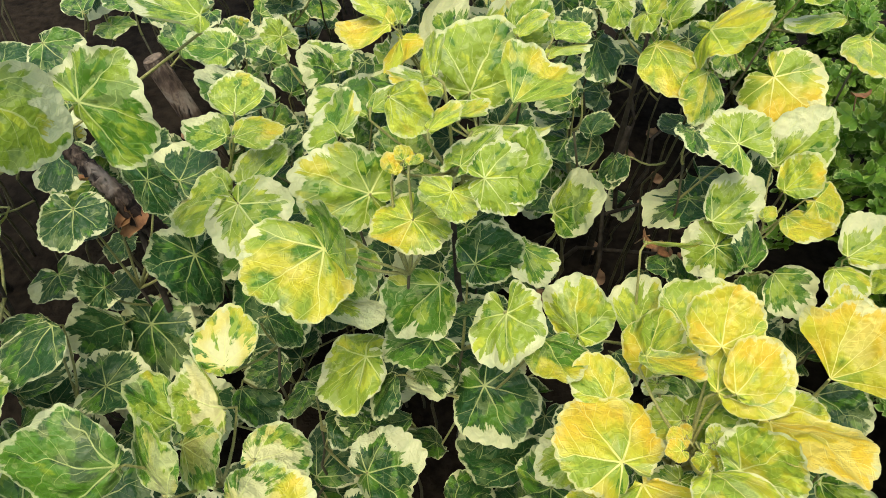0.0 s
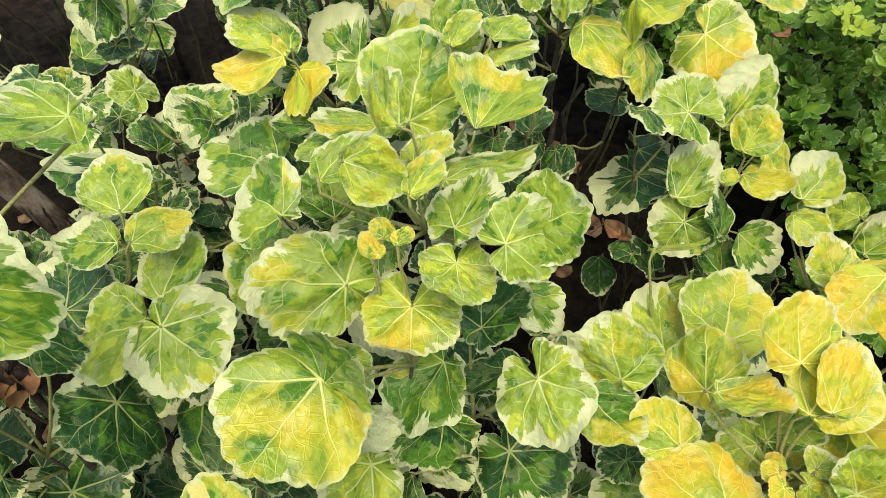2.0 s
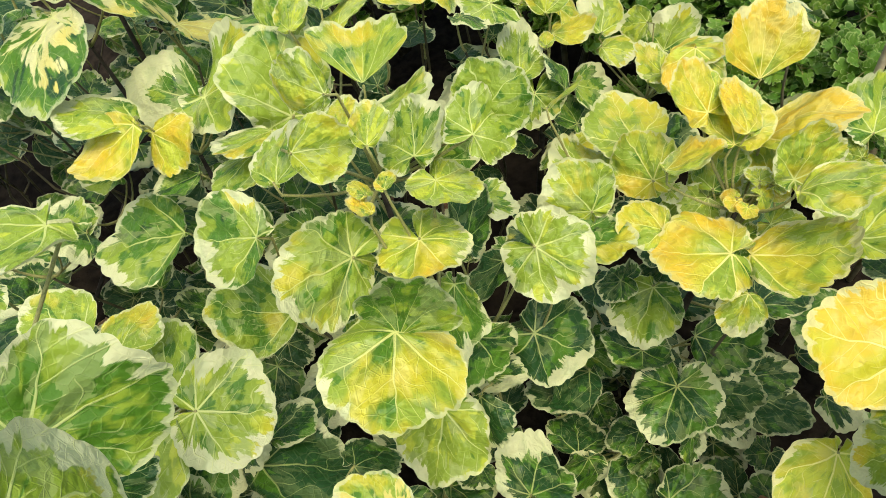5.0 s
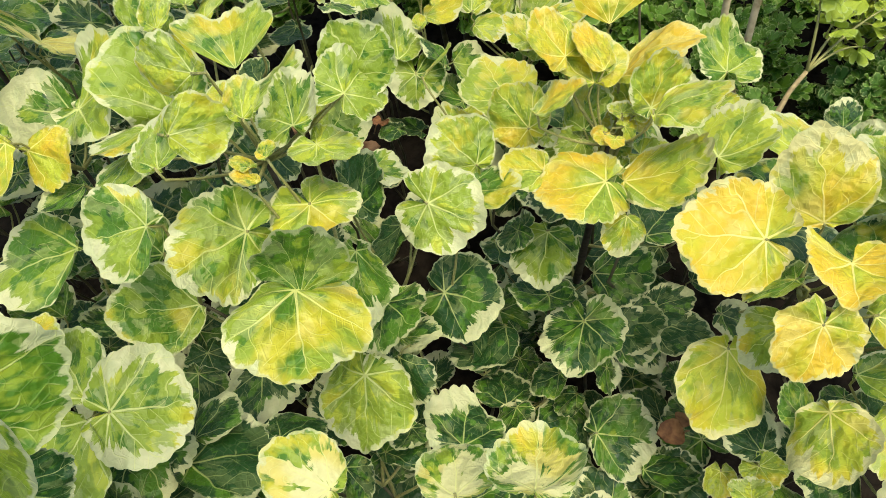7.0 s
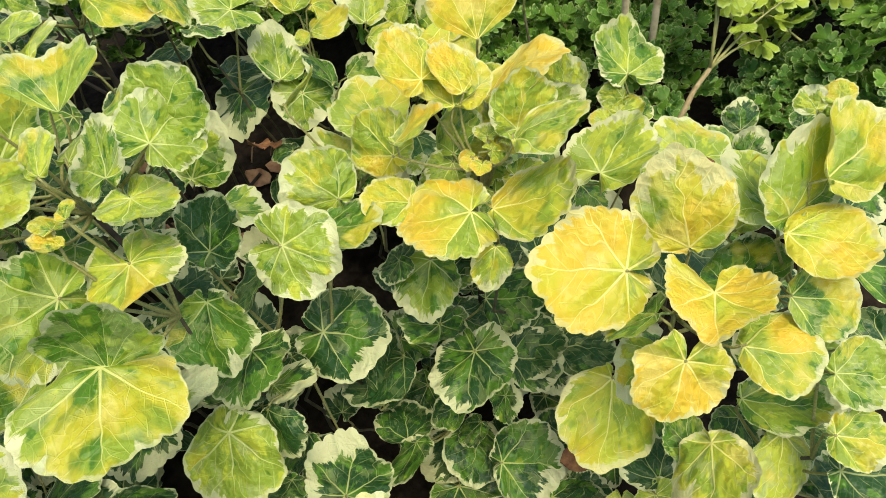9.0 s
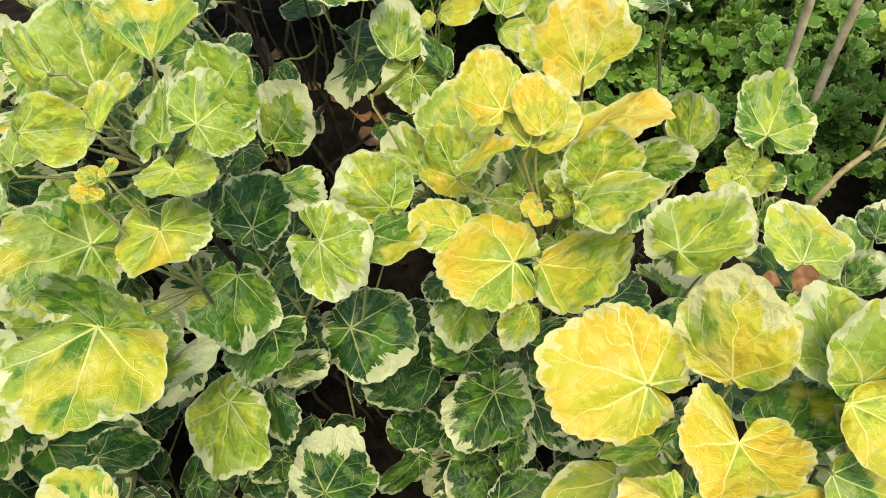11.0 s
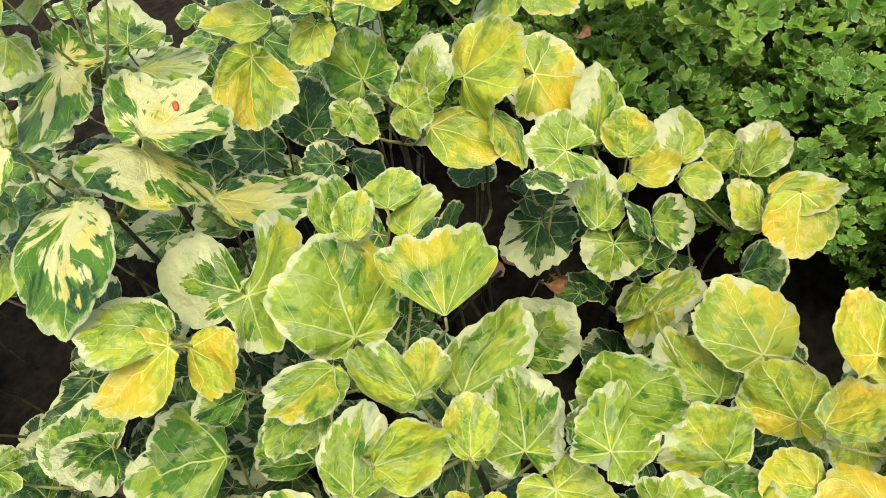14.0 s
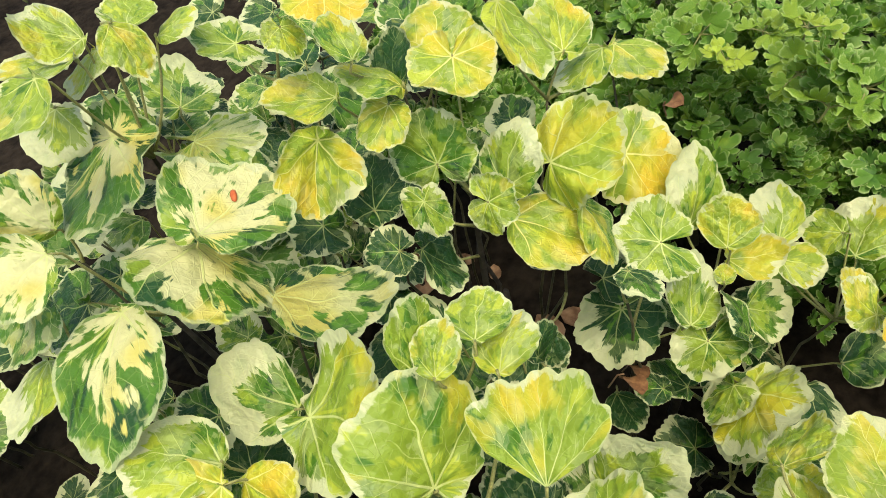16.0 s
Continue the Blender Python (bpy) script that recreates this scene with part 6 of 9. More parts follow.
edge.leaf((-0.431, 0.352, 0.318), (0, 1, 107), 0.030, 0.032, 0.30, 0.2, 0.32, 0.42)
edge.leaf((-0.382, 0.193, 0.286), (14, -7, -19), 0.034, 0.036, 0.50, 0.2, 0.32, 0.42)

far = Plant("variegated_aralia", "aralia with pale yellow and dark green leaves at the back", (0.07, 0.83, 0), (0.075, 0.775, 0.5), (0, 0, 0), 0.006)
far.coarse = True
far.shoot((0.268, 0.965, 0.234))
far.shoot((0.355, 1.070, 0.100))
far.shoot((0.160, 1.026, 0.106))
far.shoot((0.140, 0.996, 0.293))
far.shoot((0.134, 0.814, 0.101))
far.shoot((-0.056, 0.861, 0.276))
far.shoot((0.426, 0.924, 0.203))
far.shoot((0.339, 0.932, 0.317))
far.shoot((0.068, 0.960, 0.179))
far.shoot((0.209, 0.821, 0.289))
far.shoot((0.244, 0.907, 0.072))
far.shoot((0.221, 1.090, 0.259))
far.shoot((0.430, 1.098, 0.186))
far.shoot((0.008, 0.908, 0.341))
far.shoot((0.171, 0.716, 0.482))
far.shoot((0.346, 1.108, 0.304))
far.shoot((0.257, 1.144, 0.125))
far.shoot((0.134, 0.675, 0.334))
far.shoot((0.131, 0.828, 0.404))
far.shoot((0.253, 0.788, 0.211))
far.shoot((0.311, 0.860, 0.150))
far.shoot((0.408, 0.954, 0.125))
far.shoot((0.117, 0.743, 0.207))
far.shoot((0.289, 1.021, 0.047))
far.shoot((0.361, 1.011, 0.314))
far.shoot((0.265, 0.841, 0.355))
far.leaf((0.130, 0.678, 0.377), (36, -6, 49), 0.029, 0.030, 0.18, 0, 0.3, 0.9)
far.leaf((0.140, 0.838, 0.447), (12, 20, -39), 0.031, 0.033, 0.45, 0.1, 0.5, 0.5)
far.leaf((0.114, 0.753, 0.452), (-5, -10, -128), 0.040, 0.041, 0.29, 0.2, 0.4, 0.4, splash=0.4)
far.leaf((0.018, 0.731, 0.560), (-16, 2, 109), 0.026, 0.026, 0.93, 0.5, 0.2, 0.2)
far.leaf((0.092, 0.726, 0.559), (-59, -21, -164), 0.018, 0.018, 0.92, 0.6, 0.3, 0)
far.leaf((0.073, 0.804, 0.559), (39, -14, 55), 0.023, 0.024, 0.91, 0.4, 0.3, 0.1)
far.leaf((0.079, 0.800, 0.523), (-19, 13, 115), 0.021, 0.021, 0.84, 0.5, 0.3, 0)
far.leaf((0.137, 0.753, 0.542), (6, 2, -114), 0.017, 0.018, 0.87, 0.4, 0.3, 0.1)
far.leaf((0.162, 0.742, 0.512), (28, -7, 51), 0.027, 0.028, 0.09, 0.2, 0.5, 0.3)
far.leaf((0.173, 0.684, 0.528), (-30, -26, 165), 0.016, 0.016, 0.60, 0.4, 0.3, 0.1)
far.leaf((0.040, 0.769, 0.474), (-21, 8, 115), 0.050, 0.047, 0.50, 0.35, 0.2, 0.6, 0.75)
far.leaf((0.052, 0.796, 0.547), (11, 4, 69), 0.026, 0.027, 0.84, 0.4, 0.3, 0.1)
far.leaf((0.036, 0.818, 0.495), (-32, -11, 130), 0.024, 0.025, 0.65, 0.2, 0.7, 0.2)
far.leaf((0.117, 0.772, 0.555), (17, 21, -36), 0.018, 0.018, 0.66, 0.3, 0.4, 0.2)
far.leaf((0.269, 0.791, 0.247), (-17, 32, -89), 0.018, 0.019, 0.90, 0, 0.5, 0.7)
far.leaf((0.343, 1.011, 0.183), (-29, -1, 141), 0.020, 0.022, 0.70, 0.1, 0.5, 0.8)
far.leaf((0.141, 0.802, 0.309), (16, 15, -121), 0.034, 0.036, 0.30, 0, 0.3, 0.7)
far.leaf((-0.071, 0.888, 0.348), (8, 7, -79), 0.033, 0.035, 0.90, 0, 0.6, 0.5)
far.leaf((0.304, 0.880, 0.205), (38, 17, 31), 0.028, 0.028, 0.90, 0, 0.3, 0.7)
far.leaf((0.115, 1.001, 0.381), (-15, -17, 132), 0.028, 0.028, 0.70, 0.1, 0.4, 0.7)
far.leaf((0.163, 0.973, 0.288), (23, 9, 13), 0.024, 0.024, 0.50, 0, 0.2, 0.5)
far.leaf((0.300, 0.961, 0.393), (4, -11, 55), 0.022, 0.024, 0.70, 0, 0.5, 0.9)
far.leaf((0.143, 1.026, 0.134), (21, -16, 116), 0.032, 0.035, 0.50, 0, 0.6, 0.5)
far.leaf((0.394, 1.109, 0.334), (-1, 0, -128), 0.034, 0.033, 0.50, 0, 0.4, 0.9)
far.leaf((0.180, 0.995, 0.162), (11, -21, 82), 0.030, 0.032, 0.90, 0, 0.3, 0.5)
far.leaf((0.165, 0.965, 0.373), (-5, 2, 161), 0.024, 0.026, 0.90, 0.2, 0.3, 0.5)
far.leaf((0.201, 1.127, 0.340), (9, 49, -8), 0.030, 0.032, 0.30, 0, 0.2, 0.6)
far.leaf((0.318, 1.045, 0.259), (2, -1, -23), 0.031, 0.032, 0.50, 0, 0.5, 0.7)
far.leaf((-0.006, 0.896, 0.286), (8, 8, -95), 0.032, 0.036, 0.90, 0, 0.3, 0.6)
far.leaf((0.113, 0.945, 0.277), (-4, -4, -156), 0.021, 0.022, 0.90, 0.1, 0.2, 0.5)
far.leaf((0.226, 0.837, 0.267), (-29, -15, -143), 0.020, 0.021, 0.50, 0.1, 0.4, 0.5)
far.leaf((0.368, 0.928, 0.299), (-4, 19, -82), 0.030, 0.031, 0.30, 0.2, 0.4, 0.8)
far.leaf((0.304, 1.102, 0.356), (11, -35, 40), 0.026, 0.026, 0.30, 0.2, 0.6, 0.8)
far.leaf((0.242, 0.881, 0.097), (17, 12, -3), 0.031, 0.033, 0.90, 0.1, 0.3, 0.8)
far.leaf((0.128, 0.809, 0.129), (-4, 2, -151), 0.022, 0.022, 0.30, 0, 0.5, 0.8)
far.leaf((0.327, 0.947, 0.277), (16, -21, 50), 0.032, 0.034, 0.50, 0, 0.4, 0.8)
far.leaf((0.378, 0.896, 0.248), (-26, 34, -71), 0.020, 0.022, 0.30, 0, 0.3, 0.9)
far.leaf((0.149, 0.843, 0.338), (-20, 12, -132), 0.033, 0.036, 0.50, 0, 0.3, 0.6)
far.leaf((0.288, 1.033, 0.159), (-3, -6, 63), 0.033, 0.036, 0.70, 0, 0.6, 0.7)
far.leaf((0.238, 0.936, 0.162), (-9, -28, -170), 0.028, 0.031, 0.30, 0.1, 0.4, 0.9)
far.leaf((0.455, 0.880, 0.326), (5, 36, -117), 0.031, 0.032, 0.70, 0.2, 0.2, 0.5)
far.leaf((0.281, 0.996, 0.244), (10, 29, -49), 0.022, 0.022, 0.90, 0, 0.6, 0.8)
far.leaf((0.363, 1.141, 0.137), (1, 25, -27), 0.018, 0.018, 0.90, 0, 0.5, 0.8)
far.leaf((0.069, 0.964, 0.193), (-3, -10, 164), 0.024, 0.023, 0.70, 0.2, 0.3, 0.7)
far.leaf((0.262, 0.911, 0.115), (33, -30, 1), 0.020, 0.021, 0.90, 0.2, 0.6, 0.5)
far.leaf((0.112, 1.032, 0.154), (8, 25, -105), 0.019, 0.019, 0.50, 0, 0.3, 0.5)
far.leaf((0.251, 1.116, 0.172), (-22, -28, 171), 0.031, 0.030, 0.90, 0, 0.5, 0.6)
far.leaf((0.446, 0.951, 0.258), (-46, 23, 162), 0.022, 0.022, 0.70, 0.1, 0.5, 0.6)
far.leaf((0.293, 0.923, 0.327), (1, 3, -82), 0.029, 0.029, 0.90, 0.2, 0.5, 0.8)
far.leaf((0.314, 0.937, 0.203), (-26, 21, -88), 0.023, 0.026, 0.90, 0, 0.6, 0.7)
far.leaf((0.435, 1.051, 0.204), (-4, 20, -164), 0.033, 0.038, 0.70, 0, 0.6, 0.9)
far.leaf((0.111, 1.032, 0.351), (52, -19, -16), 0.018, 0.020, 0.30, 0, 0.4, 0.7)
far.leaf((0.356, 1.136, 0.194), (7, 10, 20), 0.019, 0.021, 0.50, 0, 0.4, 0.5)
far.leaf((0.161, 1.054, 0.312), (-9, -6, 166), 0.032, 0.033, 0.50, 0, 0.2, 0.5)
far.leaf((0.188, 0.827, 0.184), (9, -3, 22), 0.032, 0.032, 0.70, 0, 0.4, 0.6)
far.leaf((0.416, 1.129, 0.090), (-15, 21, -42), 0.020, 0.023, 0.90, 0, 0.5, 0.5)
far.leaf((0.160, 1.007, 0.371), (-2, 2, -97), 0.031, 0.031, 0.90, 0, 0.3, 0.8)
far.leaf((0.444, 0.958, 0.184), (3, 18, -111), 0.018, 0.020, 0.30, 0, 0.4, 0.9)
far.leaf((0.308, 0.885, 0.393), (-16, -7, 176), 0.022, 0.022, 0.50, 0.2, 0.3, 0.6)
far.leaf((0.288, 1.017, 0.322), (17, 15, -55), 0.022, 0.024, 0.30, 0, 0.5, 0.5)
far.leaf((0.334, 0.931, 0.362), (-0, 4, -31), 0.029, 0.029, 0.50, 0.1, 0.3, 0.6)
far.leaf((0.222, 1.013, 0.234), (-3, 22, -65), 0.029, 0.032, 0.50, 0, 0.3, 0.9)
far.leaf((0.221, 1.047, 0.273), (-13, -28, 150), 0.034, 0.036, 0.70, 0, 0.3, 0.6)
far.leaf((0.086, 0.751, 0.132), (-31, 10, 161), 0.033, 0.032, 0.30, 0.2, 0.3, 0.6)
far.leaf((0.209, 1.022, 0.081), (-4, 5, -114), 0.034, 0.036, 0.70, 0.1, 0.6, 0.6)
far.leaf((0.096, 0.791, 0.354), (-1, 2, -65), 0.020, 0.022, 0.70, 0, 0.2, 0.5)
far.leaf((0.129, 0.907, 0.322), (-4, -44, 103), 0.019, 0.019, 0.30, 0.1, 0.2, 0.7)
far.leaf((0.145, 1.082, 0.127), (24, -28, 9), 0.033, 0.037, 0.90, 0.2, 0.3, 0.8)
far.leaf((-0.006, 0.862, 0.394), (-28, -9, -154), 0.032, 0.034, 0.90, 0.1, 0.3, 0.7)
far.leaf((0.416, 1.037, 0.128), (7, 25, -85), 0.019, 0.022, 0.50, 0.2, 0.6, 0.9)
far.leaf((0.281, 0.822, 0.343), (-43, 10, -132), 0.033, 0.037, 0.70, 0, 0.3, 0.6)
far.leaf((0.398, 0.937, 0.217), (-3, -18, 135), 0.025, 0.025, 0.90, 0, 0.3, 0.6)
far.leaf((0.247, 0.999, 0.201), (-1, -4, 60), 0.032, 0.033, 0.30, 0, 0.6, 0.7)
far.leaf((0.331, 0.913, 0.291), (-7, 27, -84), 0.020, 0.020, 0.90, 0, 0.3, 0.8)
far.leaf((0.115, 0.772, 0.163), (3, 1, -23), 0.030, 0.031, 0.90, 0, 0.3, 0.8)
far.leaf((0.459, 0.904, 0.243), (3, 5, -19), 0.032, 0.033, 0.30, 0, 0.6, 0.9)
far.leaf((0.110, 0.788, 0.282), (17, 39, -91), 0.033, 0.034, 0.90, 0, 0.6, 0.7)
far.leaf((0.045, 0.815, 0.266), (15, 1, 46), 0.034, 0.038, 0.50, 0, 0.6, 0.6)
far.leaf((0.425, 0.864, 0.178), (-18, -27, 121), 0.031, 0.034, 0.30, 0, 0.4, 0.9)
far.leaf((0.041, 0.934, 0.378), (11, 10, -35), 0.029, 0.030, 0.70, 0.1, 0.5, 0.9)
far.leaf((0.225, 1.145, 0.152), (6, -3, 95), 0.032, 0.033, 0.90, 0, 0.3, 0.5)
far.leaf((0.283, 0.987, 0.277), (-7, 9, -148), 0.022, 0.024, 0.50, 0.1, 0.6, 0.9)
far.leaf((0.062, 0.956, 0.152), (16, -12, 114), 0.029, 0.030, 0.70, 0, 0.2, 0.8)
far.leaf((0.442, 1.064, 0.284), (-22, -5, 135), 0.025, 0.026, 0.50, 0, 0.3, 0.5)
far.leaf((-0.052, 0.811, 0.389), (25, -2, 94), 0.027, 0.029, 0.90, 0, 0.5, 0.6)
far.leaf((0.139, 0.950, 0.234), (-7, -17, 92), 0.024, 0.027, 0.50, 0, 0.3, 0.8)
far.leaf((0.149, 0.797, 0.169), (13, -23, 139), 0.018, 0.020, 0.70, 0.1, 0.6, 0.9)
far.leaf((0.173, 1.087, 0.157), (-1, -1, 151), 0.020, 0.023, 0.90, 0.1, 0.6, 0.8)
far.leaf((0.286, 1.084, 0.170), (-14, -22, -158), 0.028, 0.031, 0.50, 0.2, 0.4, 0.5)
far.leaf((0.037, 0.957, 0.286), (7, -13, 93), 0.029, 0.032, 0.90, 0.1, 0.5, 0.5)
far.leaf((0.078, 0.805, 0.160), (35, -1, 7), 0.028, 0.030, 0.30, 0.2, 0.3, 0.6)
far.leaf((0.316, 1.040, 0.115), (28, -2, 65), 0.020, 0.021, 0.70, 0, 0.4, 0.9)
far.leaf((0.227, 1.036, 0.320), (-0, -6, 153), 0.027, 0.027, 0.30, 0, 0.5, 0.8)
far.leaf((0.392, 1.051, 0.172), (-19, -11, 167), 0.020, 0.022, 0.30, 0, 0.2, 0.7)
far.leaf((0.231, 0.928, 0.086), (-33, -13, 161), 0.028, 0.029, 0.30, 0.1, 0.5, 0.8)
far.leaf((-0.045, 0.831, 0.296), (-11, 8, -149), 0.019, 0.020, 0.30, 0.2, 0.5, 0.8)
far.leaf((-0.059, 0.925, 0.257), (8, 26, -53), 0.023, 0.023, 0.90, 0, 0.3, 0.9)
far.leaf((0.424, 0.932, 0.171), (14, 29, -137), 0.030, 0.033, 0.90, 0, 0.3, 0.7)
far.leaf((0.004, 0.916, 0.361), (-4, 1, 119), 0.024, 0.023, 0.30, 0.2, 0.3, 0.6)
far.leaf((0.301, 0.962, 0.234), (23, -12, 85), 0.032, 0.032, 0.50, 0, 0.4, 0.6)
far.leaf((0.196, 0.845, 0.138), (-17, -1, -165), 0.023, 0.024, 0.50, 0.2, 0.4, 0.9)
far.leaf((-0.081, 0.874, 0.317), (21, 14, -46), 0.020, 0.023, 0.70, 0, 0.6, 0.7)
far.leaf((0.198, 0.807, 0.340), (-10, 18, -111), 0.018, 0.019, 0.70, 0.2, 0.2, 0.5)
far.leaf((0.130, 0.749, 0.251), (16, 8, -63), 0.030, 0.030, 0.50, 0.1, 0.2, 0.8)
far.leaf((0.171, 1.031, 0.172), (-2, 24, -153), 0.018, 0.020, 0.50, 0, 0.2, 0.5)
far.leaf((0.174, 1.000, 0.317), (0, 20, -77), 0.029, 0.031, 0.50, 0, 0.6, 0.7)
far.leaf((0.302, 1.086, 0.130), (7, -13, 118), 0.032, 0.032, 0.70, 0, 0.6, 0.9)
far.leaf((0.190, 0.950, 0.102), (-4, 17, -136), 0.029, 0.033, 0.70, 0.2, 0.5, 0.5)
far.leaf((0.099, 1.020, 0.313), (2, 4, 6), 0.030, 0.031, 0.70, 0.1, 0.5, 0.6)
far.leaf((0.363, 1.079, 0.130), (-58, 1, -131), 0.023, 0.026, 0.50, 0, 0.4, 0.8)
far.leaf((0.355, 1.034, 0.116), (1, -3, 15), 0.025, 0.028, 0.70, 0.1, 0.3, 0.6)
far.leaf((0.283, 1.019, 0.089), (18, -38, 90), 0.023, 0.024, 0.30, 0.2, 0.5, 0.7)
far.leaf((0.363, 1.002, 0.350), (-24, 15, -168), 0.020, 0.020, 0.50, 0, 0.2, 0.6)
far.leaf((0.075, 0.793, 0.122), (3, -20, 68), 0.029, 0.031, 0.50, 0.1, 0.6, 0.6)
far.leaf((0.144, 0.978, 0.198), (-1, -7, 86), 0.027, 0.027, 0.30, 0, 0.4, 0.6)
far.leaf((0.319, 0.978, 0.367), (-8, 16, -71), 0.019, 0.019, 0.70, 0.2, 0.4, 0.5)
far.leaf((0.155, 1.074, 0.186), (-16, 32, -108), 0.024, 0.026, 0.50, 0, 0.6, 0.5)
far.leaf((0.247, 0.980, 0.285), (36, 4, 22), 0.028, 0.028, 0.70, 0, 0.2, 0.5)
far.leaf((0.397, 1.048, 0.106), (1, 29, -98), 0.030, 0.032, 0.70, 0, 0.2, 0.8)
far.leaf((0.296, 0.887, 0.302), (12, -0, -84), 0.031, 0.035, 0.30, 0, 0.4, 0.9)
far.leaf((0.173, 1.057, 0.399), (3, 0, 14), 0.024, 0.025, 0.70, 0.2, 0.3, 0.5)
far.leaf((0.129, 0.975, 0.144), (2, -5, 67), 0.029, 0.030, 0.30, 0.1, 0.4, 0.7)
far.leaf((0.413, 1.141, 0.183), (-2, 2, -173), 0.022, 0.025, 0.30, 0, 0.6, 0.5)
far.leaf((0.396, 0.876, 0.360), (-1, -1, 141), 0.023, 0.026, 0.30, 0, 0.3, 0.5)
far.leaf((-0.009, 0.841, 0.333), (1, -1, 105), 0.033, 0.037, 0.30, 0, 0.6, 0.8)
far.leaf((0.010, 1.000, 0.266), (12, -7, 64), 0.019, 0.020, 0.90, 0, 0.4, 0.5)
far.leaf((0.330, 1.136, 0.113), (1, 0, -55), 0.023, 0.026, 0.70, 0.1, 0.6, 0.5)
far.leaf((0.241, 0.930, 0.341), (-5, -4, 67), 0.023, 0.026, 0.50, 0, 0.2, 0.5)
far.leaf((0.226, 0.926, 0.271), (-28, -5, 175), 0.024, 0.026, 0.90, 0.1, 0.5, 0.9)
far.leaf((0.141, 0.868, 0.097), (-1, 3, -47), 0.019, 0.022, 0.70, 0, 0.6, 0.6)
far.leaf((0.238, 1.102, 0.281), (0, 1, -22), 0.025, 0.026, 0.70, 0, 0.3, 0.9)
far.leaf((0.326, 1.004, 0.119), (-25, 13, 161), 0.018, 0.021, 0.50, 0.2, 0.4, 0.5)
far.leaf((0.269, 0.864, 0.400), (12, 14, -5), 0.027, 0.030, 0.90, 0.1, 0.4, 0.8)
far.leaf((0.336, 0.992, 0.326), (15, -7, 53), 0.033, 0.033, 0.90, 0, 0.2, 0.7)
far.leaf((-0.063, 0.834, 0.356), (-31, 28, -157), 0.032, 0.033, 0.30, 0.1, 0.5, 0.7)
far.leaf((0.251, 0.776, 0.325), (-6, 15, -58), 0.025, 0.028, 0.90, 0.1, 0.5, 0.7)
far.leaf((0.423, 1.094, 0.164), (1, -2, 131), 0.030, 0.030, 0.50, 0.1, 0.6, 0.8)
far.leaf((0.134, 0.903, 0.147), (37, 24, -21), 0.026, 0.026, 0.90, 0, 0.3, 0.9)
far.leaf((0.287, 0.940, 0.269), (-6, 22, -126), 0.020, 0.021, 0.50, 0.2, 0.6, 0.9)
far.leaf((0.109, 0.902, 0.210), (-9, 3, -91), 0.024, 0.025, 0.30, 0, 0.4, 0.8)
far.leaf((-0.044, 0.873, 0.283), (8, 33, -26), 0.025, 0.027, 0.90, 0, 0.5, 0.5)
far.leaf((0.401, 0.971, 0.274), (-1, -14, 84), 0.018, 0.020, 0.50, 0, 0.5, 0.8)

# mostly out of view: added to keep skylight off the ground on this side
bed = Plant("variegated_aralia", "aralia shrub with lime and green leaves, mostly unseen, added to shade the bed's border", (-0.62, 0.55, 0), (-0.6, 0.52, 0.4), (0, 0, 0), 0.006)
bed.coarse = True
bed.shoot((-0.426, 0.748, 0.282))
bed.shoot((-0.424, 0.571, 0.226))
bed.shoot((-0.713, 0.378, 0.248))
bed.shoot((-0.728, 0.628, 0.291))
bed.shoot((-0.430, 0.509, 0.353))
bed.shoot((-0.530, 0.521, 0.275))
bed.shoot((-0.692, 0.767, 0.237))
bed.shoot((-0.390, 0.642, 0.098))
bed.shoot((-0.784, 1.021, 0.276))
bed.shoot((-0.733, 0.788, 0.346))
bed.shoot((-0.555, 0.796, 0.362))
bed.shoot((-0.414, 0.714, 0.370))
bed.shoot((-0.637, 0.423, 0.360))
bed.shoot((-0.388, 0.752, 0.046))
bed.shoot((-0.591, 0.399, 0.202))
bed.shoot((-0.714, 0.338, 0.377))
bed.shoot((-0.555, 0.354, 0.307))
bed.shoot((-0.665, 0.602, 0.352))
bed.shoot((-0.424, 0.526, 0.118))
bed.shoot((-0.454, 0.761, 0.167))
bed.shoot((-0.774, 0.260, 0.418))
bed.shoot((-0.605, 0.640, 0.407))
bed.shoot((-0.583, 0.594, 0.223))
bed.shoot((-0.692, 0.945, 0.399))
bed.shoot((-0.620, 0.696, 0.294))
bed.shoot((-0.658, 0.929, 0.264))
bed.shoot((-0.716, 1.037, 0.366))
bed.shoot((-0.803, 0.520, 0.406))
bed.shoot((-0.786, 0.718, 0.397))
bed.shoot((-0.742, 0.271, 0.288))
bed.leaf((-0.428, 0.538, 0.222), (-1, -36, 97), 0.026, 0.025, 0.90, 0, 0.5, 0.5)
bed.leaf((-0.399, 0.642, 0.119), (23, -20, 98), 0.029, 0.030, 0.30, 0, 0.3, 0.5)
bed.leaf((-0.360, 0.752, 0.082), (-15, -31, 151), 0.025, 0.028, 0.50, 0, 0.6, 0.5)
bed.leaf((-0.447, 0.608, 0.156), (10, -2, 85), 0.031, 0.032, 0.50, 0, 0.5, 0.7)
bed.leaf((-0.415, 0.625, 0.211), (-1, -1, -156), 0.025, 0.028, 0.90, 0.1, 0.6, 0.6)
bed.leaf((-0.459, 0.632, 0.323), (-5, -11, 156), 0.019, 0.021, 0.90, 0.2, 0.4, 0.8)
bed.leaf((-0.430, 0.731, 0.245), (6, 25, -112), 0.025, 0.026, 0.50, 0, 0.5, 0.5)
bed.leaf((-0.407, 0.728, 0.312), (-0, 1, -127), 0.025, 0.025, 0.30, 0.2, 0.3, 0.5)
